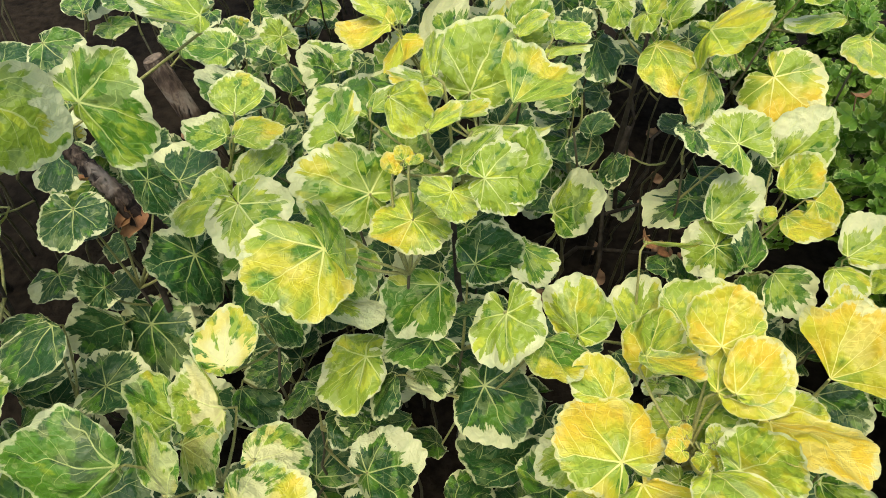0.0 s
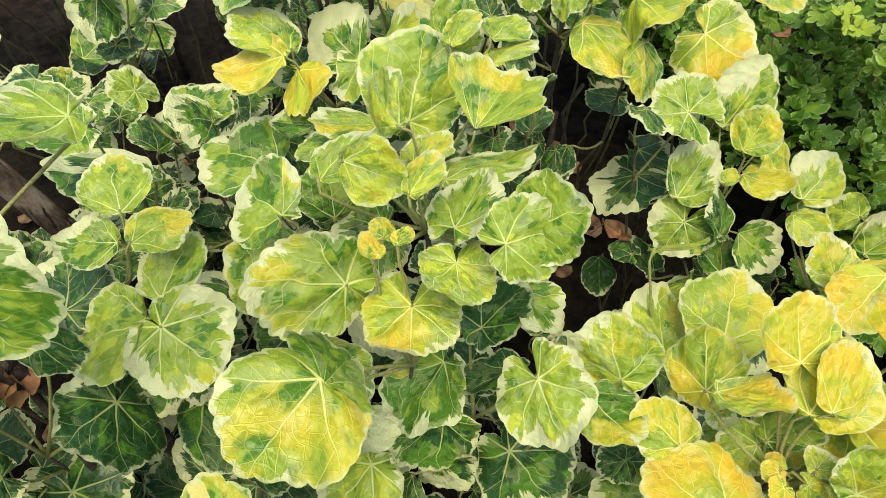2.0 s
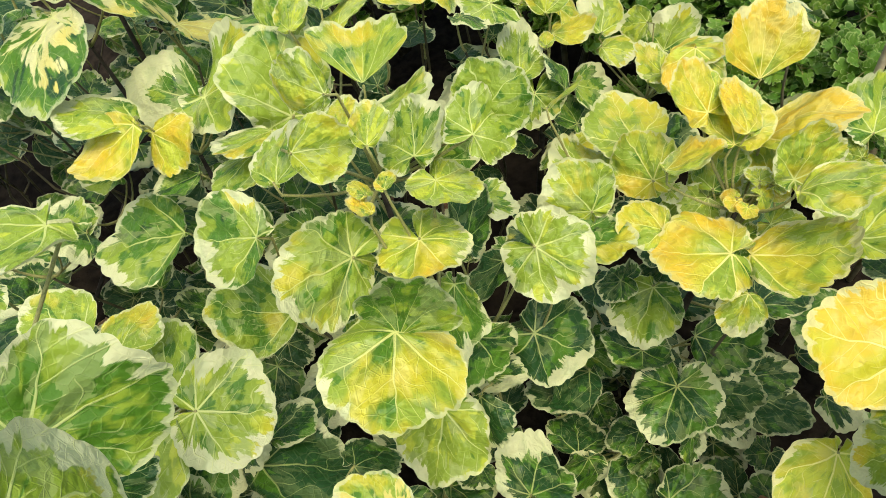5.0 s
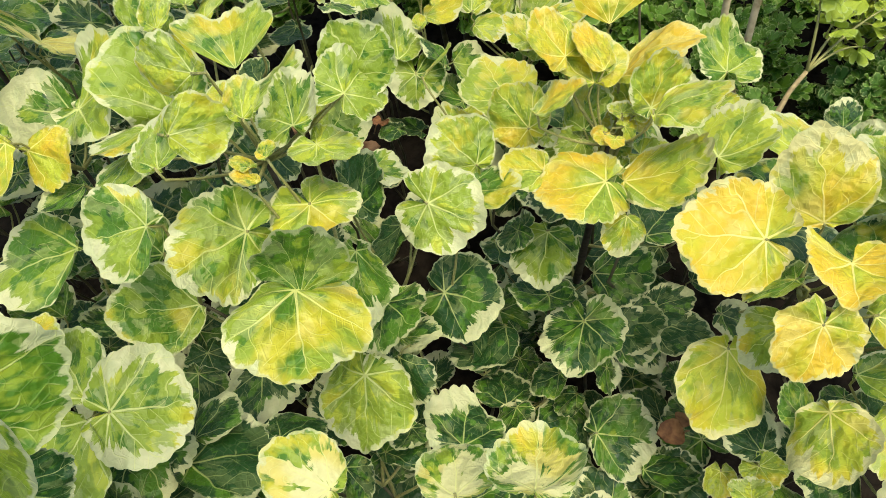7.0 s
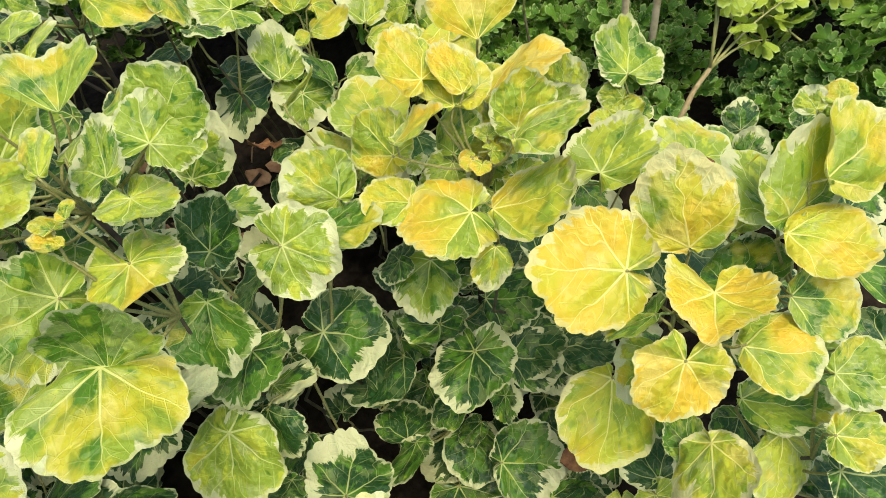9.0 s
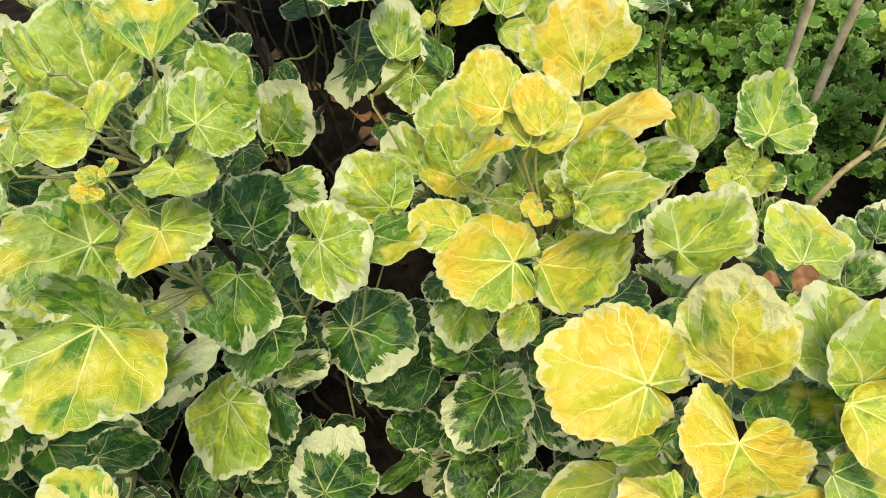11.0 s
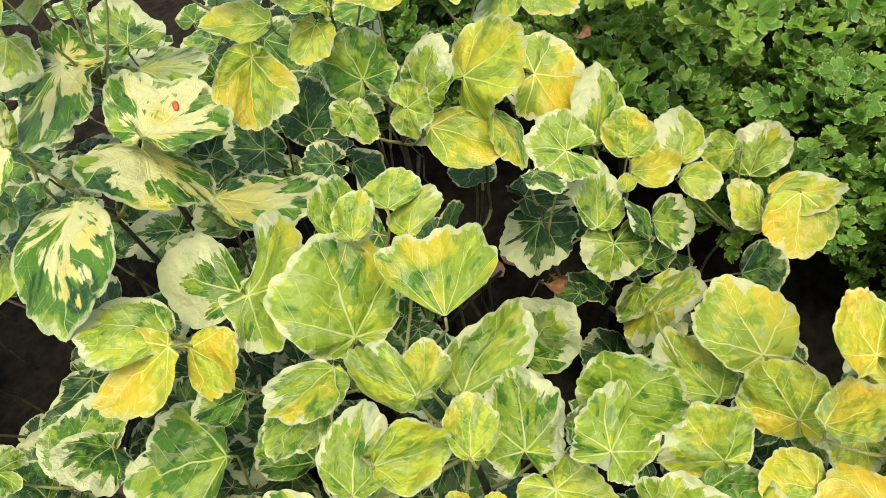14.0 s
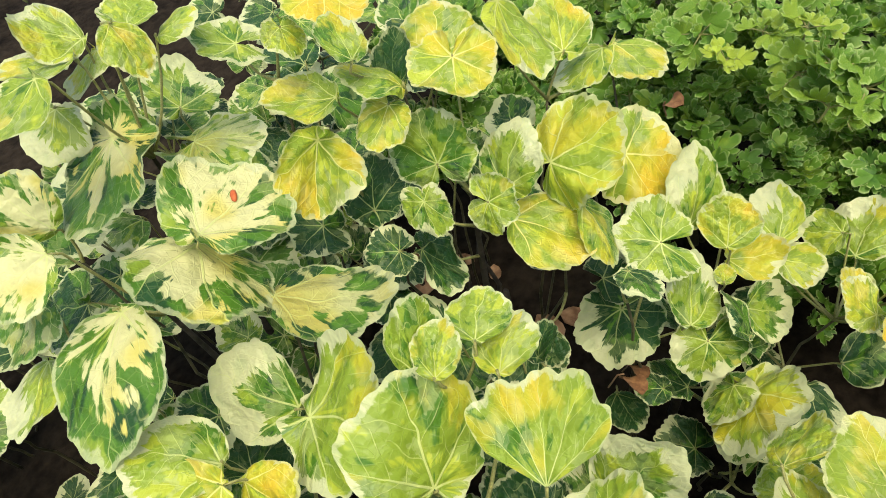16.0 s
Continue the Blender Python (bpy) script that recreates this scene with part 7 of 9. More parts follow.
bed.leaf((-0.432, 0.578, 0.269), (19, 8, -32), 0.023, 0.026, 0.50, 0.2, 0.6, 0.8)
bed.leaf((-0.366, 0.535, 0.397), (-33, 26, -139), 0.025, 0.028, 0.70, 0.2, 0.4, 0.7)
bed.leaf((-0.450, 0.563, 0.321), (15, -3, 86), 0.034, 0.034, 0.90, 0, 0.6, 0.8)
bed.leaf((-0.402, 0.595, 0.337), (-6, 5, -105), 0.024, 0.026, 0.90, 0.2, 0.6, 0.5)
bed.leaf((-0.438, 0.753, 0.333), (-30, -10, 178), 0.025, 0.027, 0.90, 0, 0.6, 0.9)
bed.leaf((-0.432, 0.544, 0.168), (30, 26, 38), 0.024, 0.025, 0.90, 0, 0.4, 0.8)
bed.leaf((-0.396, 0.802, 0.337), (-12, 5, -158), 0.031, 0.034, 0.50, 0, 0.5, 0.8)
bed.leaf((-0.440, 0.499, 0.358), (-6, 1, -145), 0.025, 0.028, 0.30, 0, 0.2, 0.5)
bed.leaf((-0.458, 0.798, 0.337), (2, -2, 53), 0.029, 0.033, 0.30, 0, 0.2, 0.5)
bed.leaf((-0.450, 0.756, 0.207), (-3, 17, -138), 0.020, 0.021, 0.30, 0.2, 0.3, 0.8)
bed.leaf((-0.429, 0.734, 0.083), (-29, -24, 149), 0.033, 0.035, 0.30, 0, 0.2, 0.5)
bed.leaf((-0.364, 0.775, 0.373), (-7, 17, -174), 0.023, 0.023, 0.30, 0, 0.4, 0.9)
bed.leaf((-0.421, 0.550, 0.381), (-3, 10, -44), 0.026, 0.026, 0.50, 0, 0.4, 0.8)
bed.leaf((-0.433, 0.582, 0.198), (45, -7, 94), 0.032, 0.036, 0.30, 0.2, 0.5, 0.6)
bed.leaf((-0.438, 0.728, 0.384), (-24, 7, -147), 0.031, 0.032, 0.90, 0, 0.4, 0.7)
bed.leaf((-0.429, 0.698, 0.225), (-15, -26, 136), 0.031, 0.033, 0.30, 0.2, 0.5, 0.7)
bed.leaf((-0.438, 0.491, 0.324), (3, -29, 128), 0.020, 0.020, 0.50, 0, 0.2, 0.6)
bed.leaf((-0.400, 0.662, 0.380), (18, -11, 31), 0.018, 0.018, 0.70, 0.2, 0.2, 0.6)
bed.leaf((-0.353, 0.676, 0.144), (2, -2, 66), 0.025, 0.026, 0.30, 0, 0.5, 0.8)
bed.leaf((-0.685, 0.460, 0.354), (2, 6, -38), 0.036, 0.038, 0.30, 0.3, 0.3, 0.2)
bed.leaf((-0.705, 0.434, 0.239), (12, 5, 104), 0.039, 0.040, 0.50, 0.5, 0.2, 0.3)
bed.leaf((-0.761, 0.259, 0.457), (-3, 1, -95), 0.028, 0.029, 0.50, 0, 0.5, 0.6)
bed.leaf((-0.799, 1.000, 0.255), (-1, 12, -124), 0.039, 0.041, 0.50, 0, 0.5, 0.4)
bed.leaf((-0.717, 0.373, 0.246), (11, 7, 12), 0.037, 0.038, 0.50, 0.1, 0.5, 0.3)
bed.leaf((-0.610, 0.632, 0.446), (-6, 4, 147), 0.032, 0.034, 0.30, 0.3, 0.2, 0.2)
bed.leaf((-0.627, 0.375, 0.226), (-16, 9, 94), 0.035, 0.037, 0.30, 0.5, 0.2, 0.4)
bed.leaf((-0.632, 0.737, 0.276), (-7, 21, 93), 0.039, 0.041, 0.50, 0.2, 0.5, 0.3)
bed.leaf((-0.581, 0.581, 0.263), (-3, -3, -170), 0.042, 0.044, 0.30, 0.3, 0.3, 0.4)
bed.leaf((-0.702, 0.949, 0.442), (16, -19, 62), 0.035, 0.037, 0.30, 0.4, 0.3, 0.2)
bed.leaf((-0.745, 1.020, 0.319), (12, 18, -54), 0.029, 0.031, 0.50, 0, 0.3, 0.2)
bed.leaf((-0.716, 0.821, 0.408), (8, -4, 11), 0.042, 0.044, 0.30, 0.1, 0.2, 0.5)
bed.leaf((-0.547, 0.790, 0.410), (-5, -16, 168), 0.041, 0.043, 0.30, 0.5, 0.5, 0.3)
bed.leaf((-0.745, 0.825, 0.292), (-22, 3, -15), 0.028, 0.030, 0.50, 0.1, 0.3, 0.2)
bed.leaf((-0.691, 0.300, 0.408), (-7, 27, 166), 0.037, 0.039, 0.50, 0.2, 0.4, 0.5)
bed.leaf((-0.764, 1.034, 0.377), (1, -6, -113), 0.035, 0.036, 0.50, 0.2, 0.2, 0.5)
bed.leaf((-0.750, 0.814, 0.341), (-8, -14, -149), 0.038, 0.040, 0.50, 0.3, 0.4, 0.6)
bed.leaf((-0.748, 0.661, 0.276), (9, -4, -26), 0.033, 0.034, 0.50, 0.4, 0.5, 0.1)
bed.leaf((-0.453, 0.749, 0.445), (6, -0, 99), 0.037, 0.039, 0.30, 0.1, 0.2, 0.2)
bed.leaf((-0.525, 0.360, 0.328), (-12, -11, 63), 0.028, 0.030, 0.50, 0.1, 0.3, 0.1)
bed.leaf((-0.636, 0.607, 0.368), (8, 4, -13), 0.037, 0.039, 0.30, 0, 0.3, 0.5)
bed.leaf((-0.632, 0.695, 0.335), (8, -6, 93), 0.040, 0.042, 0.30, 0.3, 0.2, 0.4)
bed.leaf((-0.760, 0.561, 0.367), (15, 17, -176), 0.032, 0.034, 0.30, 0.5, 0.5, 0.3)
bed.leaf((-0.647, 0.922, 0.302), (-10, 20, -125), 0.026, 0.027, 0.50, 0.2, 0.5, 0.6)
bed.leaf((-0.747, 0.650, 0.344), (-17, -17, -58), 0.034, 0.036, 0.30, 0.3, 0.5, 0.2)
bed.leaf((-0.710, 0.601, 0.421), (11, -2, 106), 0.038, 0.040, 0.50, 0.4, 0.4, 0.6)
bed.leaf((-0.706, 1.033, 0.407), (5, 9, -112), 0.036, 0.038, 0.30, 0, 0.4, 0.1)
bed.leaf((-0.794, 0.428, 0.265), (4, -8, 48), 0.038, 0.040, 0.30, 0.5, 0.4, 0.4)
bed.leaf((-0.480, 0.446, 0.427), (5, 5, 97), 0.038, 0.040, 0.30, 0, 0.3, 0.4)
bed.leaf((-0.409, 0.746, 0.414), (20, 31, 17), 0.028, 0.029, 0.30, 0.4, 0.4, 0.3)
bed.leaf((-0.688, 0.408, 0.335), (-22, 27, 45), 0.034, 0.036, 0.50, 0.4, 0.2, 0.5)
bed.leaf((-0.552, 0.410, 0.255), (-2, 5, -130), 0.035, 0.037, 0.50, 0.2, 0.4, 0.6)
bed.leaf((-0.727, 0.748, 0.237), (10, -5, 20), 0.037, 0.039, 0.50, 0.1, 0.2, 0.4)
bed.leaf((-0.700, 0.365, 0.300), (13, 22, -117), 0.038, 0.040, 0.50, 0.3, 0.4, 0.4)
bed.leaf((-0.644, 0.442, 0.413), (-29, -12, 117), 0.032, 0.033, 0.50, 0.2, 0.2, 0.2)
bed.leaf((-0.796, 0.529, 0.447), (4, -6, -36), 0.038, 0.040, 0.30, 0.5, 0.4, 0.4)
bed.leaf((-0.531, 0.487, 0.335), (-11, 31, -131), 0.028, 0.029, 0.30, 0.5, 0.4, 0.4)
bed.leaf((-0.744, 0.345, 0.353), (12, -6, -22), 0.039, 0.041, 0.30, 0.2, 0.2, 0.3)
bed.leaf((-0.579, 0.355, 0.433), (17, -14, -156), 0.041, 0.044, 0.50, 0.5, 0.4, 0.1)
bed.leaf((-0.634, 0.595, 0.307), (-15, -5, 37), 0.029, 0.031, 0.50, 0.1, 0.3, 0.1)
bed.leaf((-0.496, 0.442, 0.264), (5, 9, -156), 0.036, 0.037, 0.30, 0.4, 0.2, 0.6)
bed.leaf((-0.798, 0.725, 0.437), (2, -7, 55), 0.027, 0.028, 0.50, 0.5, 0.5, 0.1)
bed.leaf((-0.736, 0.717, 0.407), (-8, -13, 133), 0.042, 0.044, 0.30, 0, 0.2, 0.3)
bed.leaf((-0.546, 0.576, 0.303), (-32, 8, -58), 0.031, 0.033, 0.30, 0, 0.5, 0.3)
bed.leaf((-0.669, 0.317, 0.290), (2, 1, 139), 0.029, 0.030, 0.30, 0, 0.4, 0.1)
bed.leaf((-0.609, 0.743, 0.422), (21, 41, 96), 0.030, 0.032, 0.50, 0.1, 0.5, 0.3)
bed.leaf((-0.706, 0.626, 0.293), (1, -3, 76), 0.035, 0.037, 0.30, 0.4, 0.4, 0.6)
bed.leaf((-0.540, 0.567, 0.345), (-25, -9, 113), 0.027, 0.028, 0.50, 0, 0.2, 0.2)
bed.leaf((-0.593, 0.346, 0.366), (12, -4, -152), 0.033, 0.034, 0.30, 0.5, 0.4, 0.5)
bed.leaf((-0.729, 0.270, 0.330), (12, -8, -98), 0.027, 0.028, 0.50, 0.3, 0.5, 0.4)
bed.leaf((-0.573, 0.545, 0.444), (-2, -1, -12), 0.029, 0.030, 0.30, 0, 0.5, 0.6)
bed.leaf((-0.695, 0.770, 0.303), (14, -15, 150), 0.034, 0.035, 0.50, 0.3, 0.4, 0.5)
bed.leaf((-0.739, 0.366, 0.422), (-9, -14, -10), 0.032, 0.033, 0.30, 0.1, 0.5, 0.6)
bed.leaf((-0.721, 0.573, 0.342), (1, -25, 78), 0.034, 0.036, 0.30, 0.5, 0.5, 0.1)
bed.leaf((-0.538, 0.832, 0.378), (4, 14, 144), 0.037, 0.038, 0.50, 0.1, 0.5, 0.2)
bed.leaf((-0.694, 0.701, 0.366), (-1, 0, 166), 0.039, 0.041, 0.30, 0.1, 0.3, 0.6)

# unseen shrub, added only to block the sky and darken the bed
shade_hedge = Plant("variegated_aralia", "unseen aralia shrub with green, cream-edged leaves, added to shade the bed from its corner", (-0.55, 0.0, 0), (-0.53, 0.02, 0.4), (0, 0, 0), 0.006)
shade_hedge.coarse = True
shade_hedge.shoot((-0.448, -0.199, 0.276))
shade_hedge.shoot((-0.682, -0.296, 0.273))
shade_hedge.shoot((-0.631, 0.116, 0.243))
shade_hedge.shoot((-0.366, -0.044, 0.291))
shade_hedge.shoot((-0.674, -0.114, 0.289))
shade_hedge.shoot((-0.353, -0.161, 0.292))
shade_hedge.shoot((-0.515, -0.324, 0.241))
shade_hedge.shoot((-0.520, 0.177, 0.345))
shade_hedge.shoot((-0.763, 0.119, 0.240))
shade_hedge.shoot((-0.343, -0.326, 0.336))
shade_hedge.shoot((-0.749, 0.123, 0.405))
shade_hedge.shoot((-0.753, -0.034, 0.357))
shade_hedge.shoot((-0.349, -0.138, 0.402))
shade_hedge.shoot((-0.595, -0.151, 0.187))
shade_hedge.shoot((-0.697, 0.247, 0.211))
shade_hedge.shoot((-0.735, -0.367, 0.369))
shade_hedge.shoot((-0.405, 0.079, 0.387))
shade_hedge.shoot((-0.328, -0.331, 0.204))
shade_hedge.shoot((-0.464, 0.040, 0.322))
shade_hedge.shoot((-0.599, 0.254, 0.342))
shade_hedge.shoot((-0.646, -0.001, 0.414))
shade_hedge.shoot((-0.673, -0.297, 0.408))
shade_hedge.shoot((-0.780, -0.207, 0.358))
shade_hedge.shoot((-0.692, -0.016, 0.188))
shade_hedge.shoot((-0.808, -0.299, 0.351))
shade_hedge.shoot((-0.541, -0.149, 0.357))
shade_hedge.shoot((-0.656, -0.192, 0.397))
shade_hedge.shoot((-0.545, -0.068, 0.212))
shade_hedge.shoot((-0.360, -0.015, 0.377))
shade_hedge.leaf((-0.485, -0.020, 0.287), (-2, -0, 171), 0.032, 0.033, 0.50, 0.4, 0.5, 0.3)
shade_hedge.leaf((-0.627, -0.334, 0.291), (-7, -5, 98), 0.033, 0.034, 0.50, 0, 0.5, 0.5)
shade_hedge.leaf((-0.690, 0.256, 0.250), (-8, -25, -38), 0.037, 0.039, 0.30, 0.5, 0.4, 0.2)
shade_hedge.leaf((-0.449, 0.167, 0.398), (-4, -5, 98), 0.035, 0.036, 0.30, 0, 0.5, 0.4)
shade_hedge.leaf((-0.391, -0.031, 0.416), (12, -17, -84), 0.027, 0.028, 0.50, 0.2, 0.5, 0.5)
shade_hedge.leaf((-0.709, 0.126, 0.445), (-24, -7, -55), 0.040, 0.042, 0.50, 0.3, 0.3, 0.1)
shade_hedge.leaf((-0.642, 0.108, 0.273), (6, 2, 32), 0.030, 0.032, 0.50, 0.5, 0.3, 0.6)
shade_hedge.leaf((-0.677, 0.176, 0.246), (2, -3, 21), 0.031, 0.033, 0.50, 0.1, 0.4, 0.6)
shade_hedge.leaf((-0.406, -0.132, 0.406), (-14, 16, 120), 0.028, 0.029, 0.30, 0.1, 0.3, 0.4)
shade_hedge.leaf((-0.775, 0.005, 0.369), (11, 19, 64), 0.032, 0.034, 0.30, 0.4, 0.4, 0.5)
shade_hedge.leaf((-0.737, -0.348, 0.406), (-8, 2, 7), 0.039, 0.041, 0.50, 0, 0.5, 0.4)
shade_hedge.leaf((-0.394, 0.083, 0.426), (-9, 34, -75), 0.040, 0.042, 0.30, 0.2, 0.2, 0.5)
shade_hedge.leaf((-0.502, 0.168, 0.377), (-26, -7, -98), 0.032, 0.033, 0.50, 0, 0.4, 0.4)
shade_hedge.leaf((-0.323, -0.322, 0.244), (-2, 18, -28), 0.035, 0.037, 0.30, 0.2, 0.4, 0.1)
shade_hedge.leaf((-0.694, -0.306, 0.332), (-11, -11, 73), 0.027, 0.029, 0.30, 0.2, 0.5, 0.5)
shade_hedge.leaf((-0.367, -0.167, 0.439), (9, -13, -35), 0.038, 0.040, 0.30, 0.4, 0.2, 0.2)
shade_hedge.leaf((-0.746, -0.288, 0.308), (-9, 17, -53), 0.041, 0.044, 0.30, 0.5, 0.2, 0.6)
shade_hedge.leaf((-0.630, 0.095, 0.337), (-6, -11, 82), 0.041, 0.043, 0.30, 0.5, 0.2, 0.4)
shade_hedge.leaf((-0.753, 0.127, 0.259), (-18, 23, -61), 0.033, 0.034, 0.50, 0, 0.4, 0.3)
shade_hedge.leaf((-0.677, -0.099, 0.322), (3, -14, 52), 0.038, 0.040, 0.50, 0.1, 0.5, 0.6)
shade_hedge.leaf((-0.461, 0.033, 0.365), (22, 11, -151), 0.029, 0.030, 0.30, 0.5, 0.3, 0.6)
shade_hedge.leaf((-0.312, -0.310, 0.400), (-3, 22, -50), 0.027, 0.028, 0.30, 0.1, 0.5, 0.1)
shade_hedge.leaf((-0.631, 0.161, 0.282), (1, -23, 68), 0.032, 0.034, 0.30, 0, 0.3, 0.1)
shade_hedge.leaf((-0.344, -0.348, 0.360), (2, -10, 41), 0.033, 0.035, 0.50, 0.4, 0.4, 0.3)
shade_hedge.leaf((-0.378, -0.067, 0.327), (-6, 11, 129), 0.028, 0.029, 0.50, 0.2, 0.2, 0.4)
shade_hedge.leaf((-0.420, -0.248, 0.290), (12, 8, 2), 0.028, 0.029, 0.50, 0.1, 0.2, 0.1)
shade_hedge.leaf((-0.474, -0.206, 0.280), (-4, 2, 136), 0.029, 0.030, 0.30, 0.4, 0.2, 0.4)
shade_hedge.leaf((-0.441, -0.215, 0.325), (14, -24, -97), 0.037, 0.039, 0.30, 0, 0.3, 0.6)
shade_hedge.leaf((-0.498, 0.069, 0.454), (-8, 11, -8), 0.037, 0.039, 0.50, 0, 0.2, 0.1)
shade_hedge.leaf((-0.743, -0.149, 0.343), (11, -1, 87), 0.032, 0.034, 0.30, 0.3, 0.2, 0.5)
shade_hedge.leaf((-0.356, -0.174, 0.338), (22, 2, -171), 0.039, 0.041, 0.30, 0, 0.3, 0.2)
shade_hedge.leaf((-0.371, -0.006, 0.320), (-14, 14, -168), 0.037, 0.039, 0.30, 0.1, 0.4, 0.1)
shade_hedge.leaf((-0.322, -0.230, 0.383), (11, -14, 173), 0.036, 0.038, 0.50, 0.2, 0.5, 0.5)
shade_hedge.leaf((-0.609, 0.250, 0.383), (4, -16, 110), 0.036, 0.038, 0.30, 0.1, 0.5, 0.6)
shade_hedge.leaf((-0.436, -0.339, 0.333), (-3, 0, 164), 0.037, 0.039, 0.30, 0.5, 0.4, 0.2)
shade_hedge.leaf((-0.565, -0.008, 0.395), (-6, 9, 174), 0.035, 0.037, 0.50, 0.5, 0.5, 0.6)
shade_hedge.leaf((-0.659, -0.007, 0.449), (-21, -10, 118), 0.032, 0.034, 0.50, 0.3, 0.4, 0.5)
shade_hedge.leaf((-0.793, 0.114, 0.304), (9, -21, 54), 0.036, 0.037, 0.30, 0.5, 0.3, 0.3)
shade_hedge.leaf((-0.503, -0.342, 0.287), (29, 2, 161), 0.033, 0.035, 0.50, 0.2, 0.5, 0.5)
shade_hedge.leaf((-0.683, -0.279, 0.450), (7, 10, 29), 0.039, 0.041, 0.50, 0.4, 0.2, 0.5)
shade_hedge.leaf((-0.348, -0.188, 0.277), (-1, -8, -139), 0.032, 0.034, 0.50, 0, 0.2, 0.4)
shade_hedge.leaf((-0.543, 0.201, 0.323), (17, -10, -139), 0.033, 0.034, 0.50, 0.5, 0.4, 0.2)
shade_hedge.leaf((-0.310, -0.113, 0.355), (9, -18, 168), 0.034, 0.035, 0.50, 0.3, 0.5, 0.2)
shade_hedge.leaf((-0.622, -0.142, 0.227), (-15, 2, -171), 0.026, 0.027, 0.30, 0.3, 0.3, 0.2)
shade_hedge.leaf((-0.686, -0.266, 0.392), (17, 8, 95), 0.032, 0.034, 0.50, 0.4, 0.3, 0.6)
shade_hedge.leaf((-0.770, -0.201, 0.398), (-0, -0, -58), 0.041, 0.043, 0.30, 0.1, 0.5, 0.3)
shade_hedge.leaf((-0.690, -0.027, 0.227), (-6, -8, -171), 0.036, 0.038, 0.30, 0, 0.3, 0.6)
shade_hedge.leaf((-0.490, -0.209, 0.243), (-17, 15, -146), 0.028, 0.030, 0.30, 0.2, 0.4, 0.4)
shade_hedge.leaf((-0.800, -0.292, 0.385), (-28, -19, -41), 0.039, 0.041, 0.30, 0.3, 0.5, 0.1)
shade_hedge.leaf((-0.318, -0.106, 0.446), (-8, -19, -134), 0.033, 0.034, 0.30, 0.1, 0.4, 0.3)
shade_hedge.leaf((-0.682, -0.232, 0.315), (-2, -15, -133), 0.037, 0.039, 0.30, 0.1, 0.4, 0.4)
shade_hedge.leaf((-0.484, -0.019, 0.336), (17, 4, 165), 0.033, 0.035, 0.30, 0, 0.3, 0.1)
shade_hedge.leaf((-0.344, -0.125, 0.264), (1, -1, 79), 0.042, 0.044, 0.30, 0.3, 0.5, 0.2)
shade_hedge.leaf((-0.307, -0.007, 0.278), (-2, -17, -64), 0.041, 0.043, 0.50, 0.3, 0.4, 0.3)
shade_hedge.leaf((-0.564, 0.160, 0.441), (9, -11, -68), 0.030, 0.032, 0.30, 0.5, 0.2, 0.2)
shade_hedge.leaf((-0.459, -0.135, 0.302), (-1, 35, 170), 0.039, 0.041, 0.30, 0.5, 0.2, 0.6)
shade_hedge.leaf((-0.759, 0.169, 0.232), (-1, -6, -3), 0.038, 0.040, 0.30, 0.4, 0.3, 0.5)
shade_hedge.leaf((-0.408, -0.077, 0.295), (5, -19, -144), 0.030, 0.032, 0.50, 0, 0.5, 0.3)
shade_hedge.leaf((-0.525, -0.249, 0.291), (0, -2, -79), 0.039, 0.041, 0.30, 0.2, 0.5, 0.4)
shade_hedge.leaf((-0.585, -0.349, 0.270), (-2, -6, 94), 0.038, 0.040, 0.30, 0.4, 0.5, 0.6)
shade_hedge.leaf((-0.679, -0.161, 0.346), (-20, -17, -133), 0.041, 0.043, 0.30, 0, 0.4, 0.2)
shade_hedge.leaf((-0.712, -0.025, 0.325), (-2, 8, 26), 0.028, 0.029, 0.50, 0.1, 0.2, 0.2)
shade_hedge.leaf((-0.381, -0.246, 0.342), (-0, 1, -122), 0.034, 0.036, 0.50, 0.2, 0.2, 0.2)
shade_hedge.leaf((-0.542, -0.140, 0.398), (7, -4, 9), 0.028, 0.029, 0.30, 0.3, 0.4, 0.6)
shade_hedge.leaf((-0.515, -0.027, 0.225), (16, -2, -150), 0.037, 0.039, 0.50, 0.4, 0.5, 0.6)
shade_hedge.leaf((-0.730, 0.110, 0.315), (-18, -14, -28), 0.041, 0.043, 0.50, 0.4, 0.4, 0.6)
shade_hedge.leaf((-0.450, -0.143, 0.366), (-7, -7, 139), 0.028, 0.030, 0.50, 0.3, 0.3, 0.2)
shade_hedge.leaf((-0.534, -0.349, 0.231), (-9, -16, -7), 0.026, 0.028, 0.50, 0.2, 0.2, 0.3)
shade_hedge.leaf((-0.663, -0.183, 0.436), (-6, 5, 35), 0.039, 0.041, 0.30, 0.2, 0.5, 0.2)
shade_hedge.leaf((-0.369, -0.320, 0.413), (-22, -10, 0), 0.036, 0.038, 0.50, 0.1, 0.2, 0.4)
shade_hedge.leaf((-0.591, -0.107, 0.309), (0, 8, 37), 0.033, 0.034, 0.50, 0.4, 0.5, 0.2)
shade_hedge.leaf((-0.578, -0.023, 0.260), (-0, 21, -141), 0.032, 0.034, 0.30, 0.4, 0.3, 0.2)
shade_hedge.leaf((-0.569, 0.161, 0.246), (1, 13, 13), 0.035, 0.037, 0.30, 0.2, 0.5, 0.5)
shade_hedge.leaf((-0.760, 0.131, 0.432), (-19, 0, -83), 0.029, 0.030, 0.50, 0.1, 0.4, 0.6)
shade_hedge.leaf((-0.733, -0.051, 0.423), (-8, -3, -17), 0.035, 0.037, 0.50, 0.3, 0.3, 0.4)
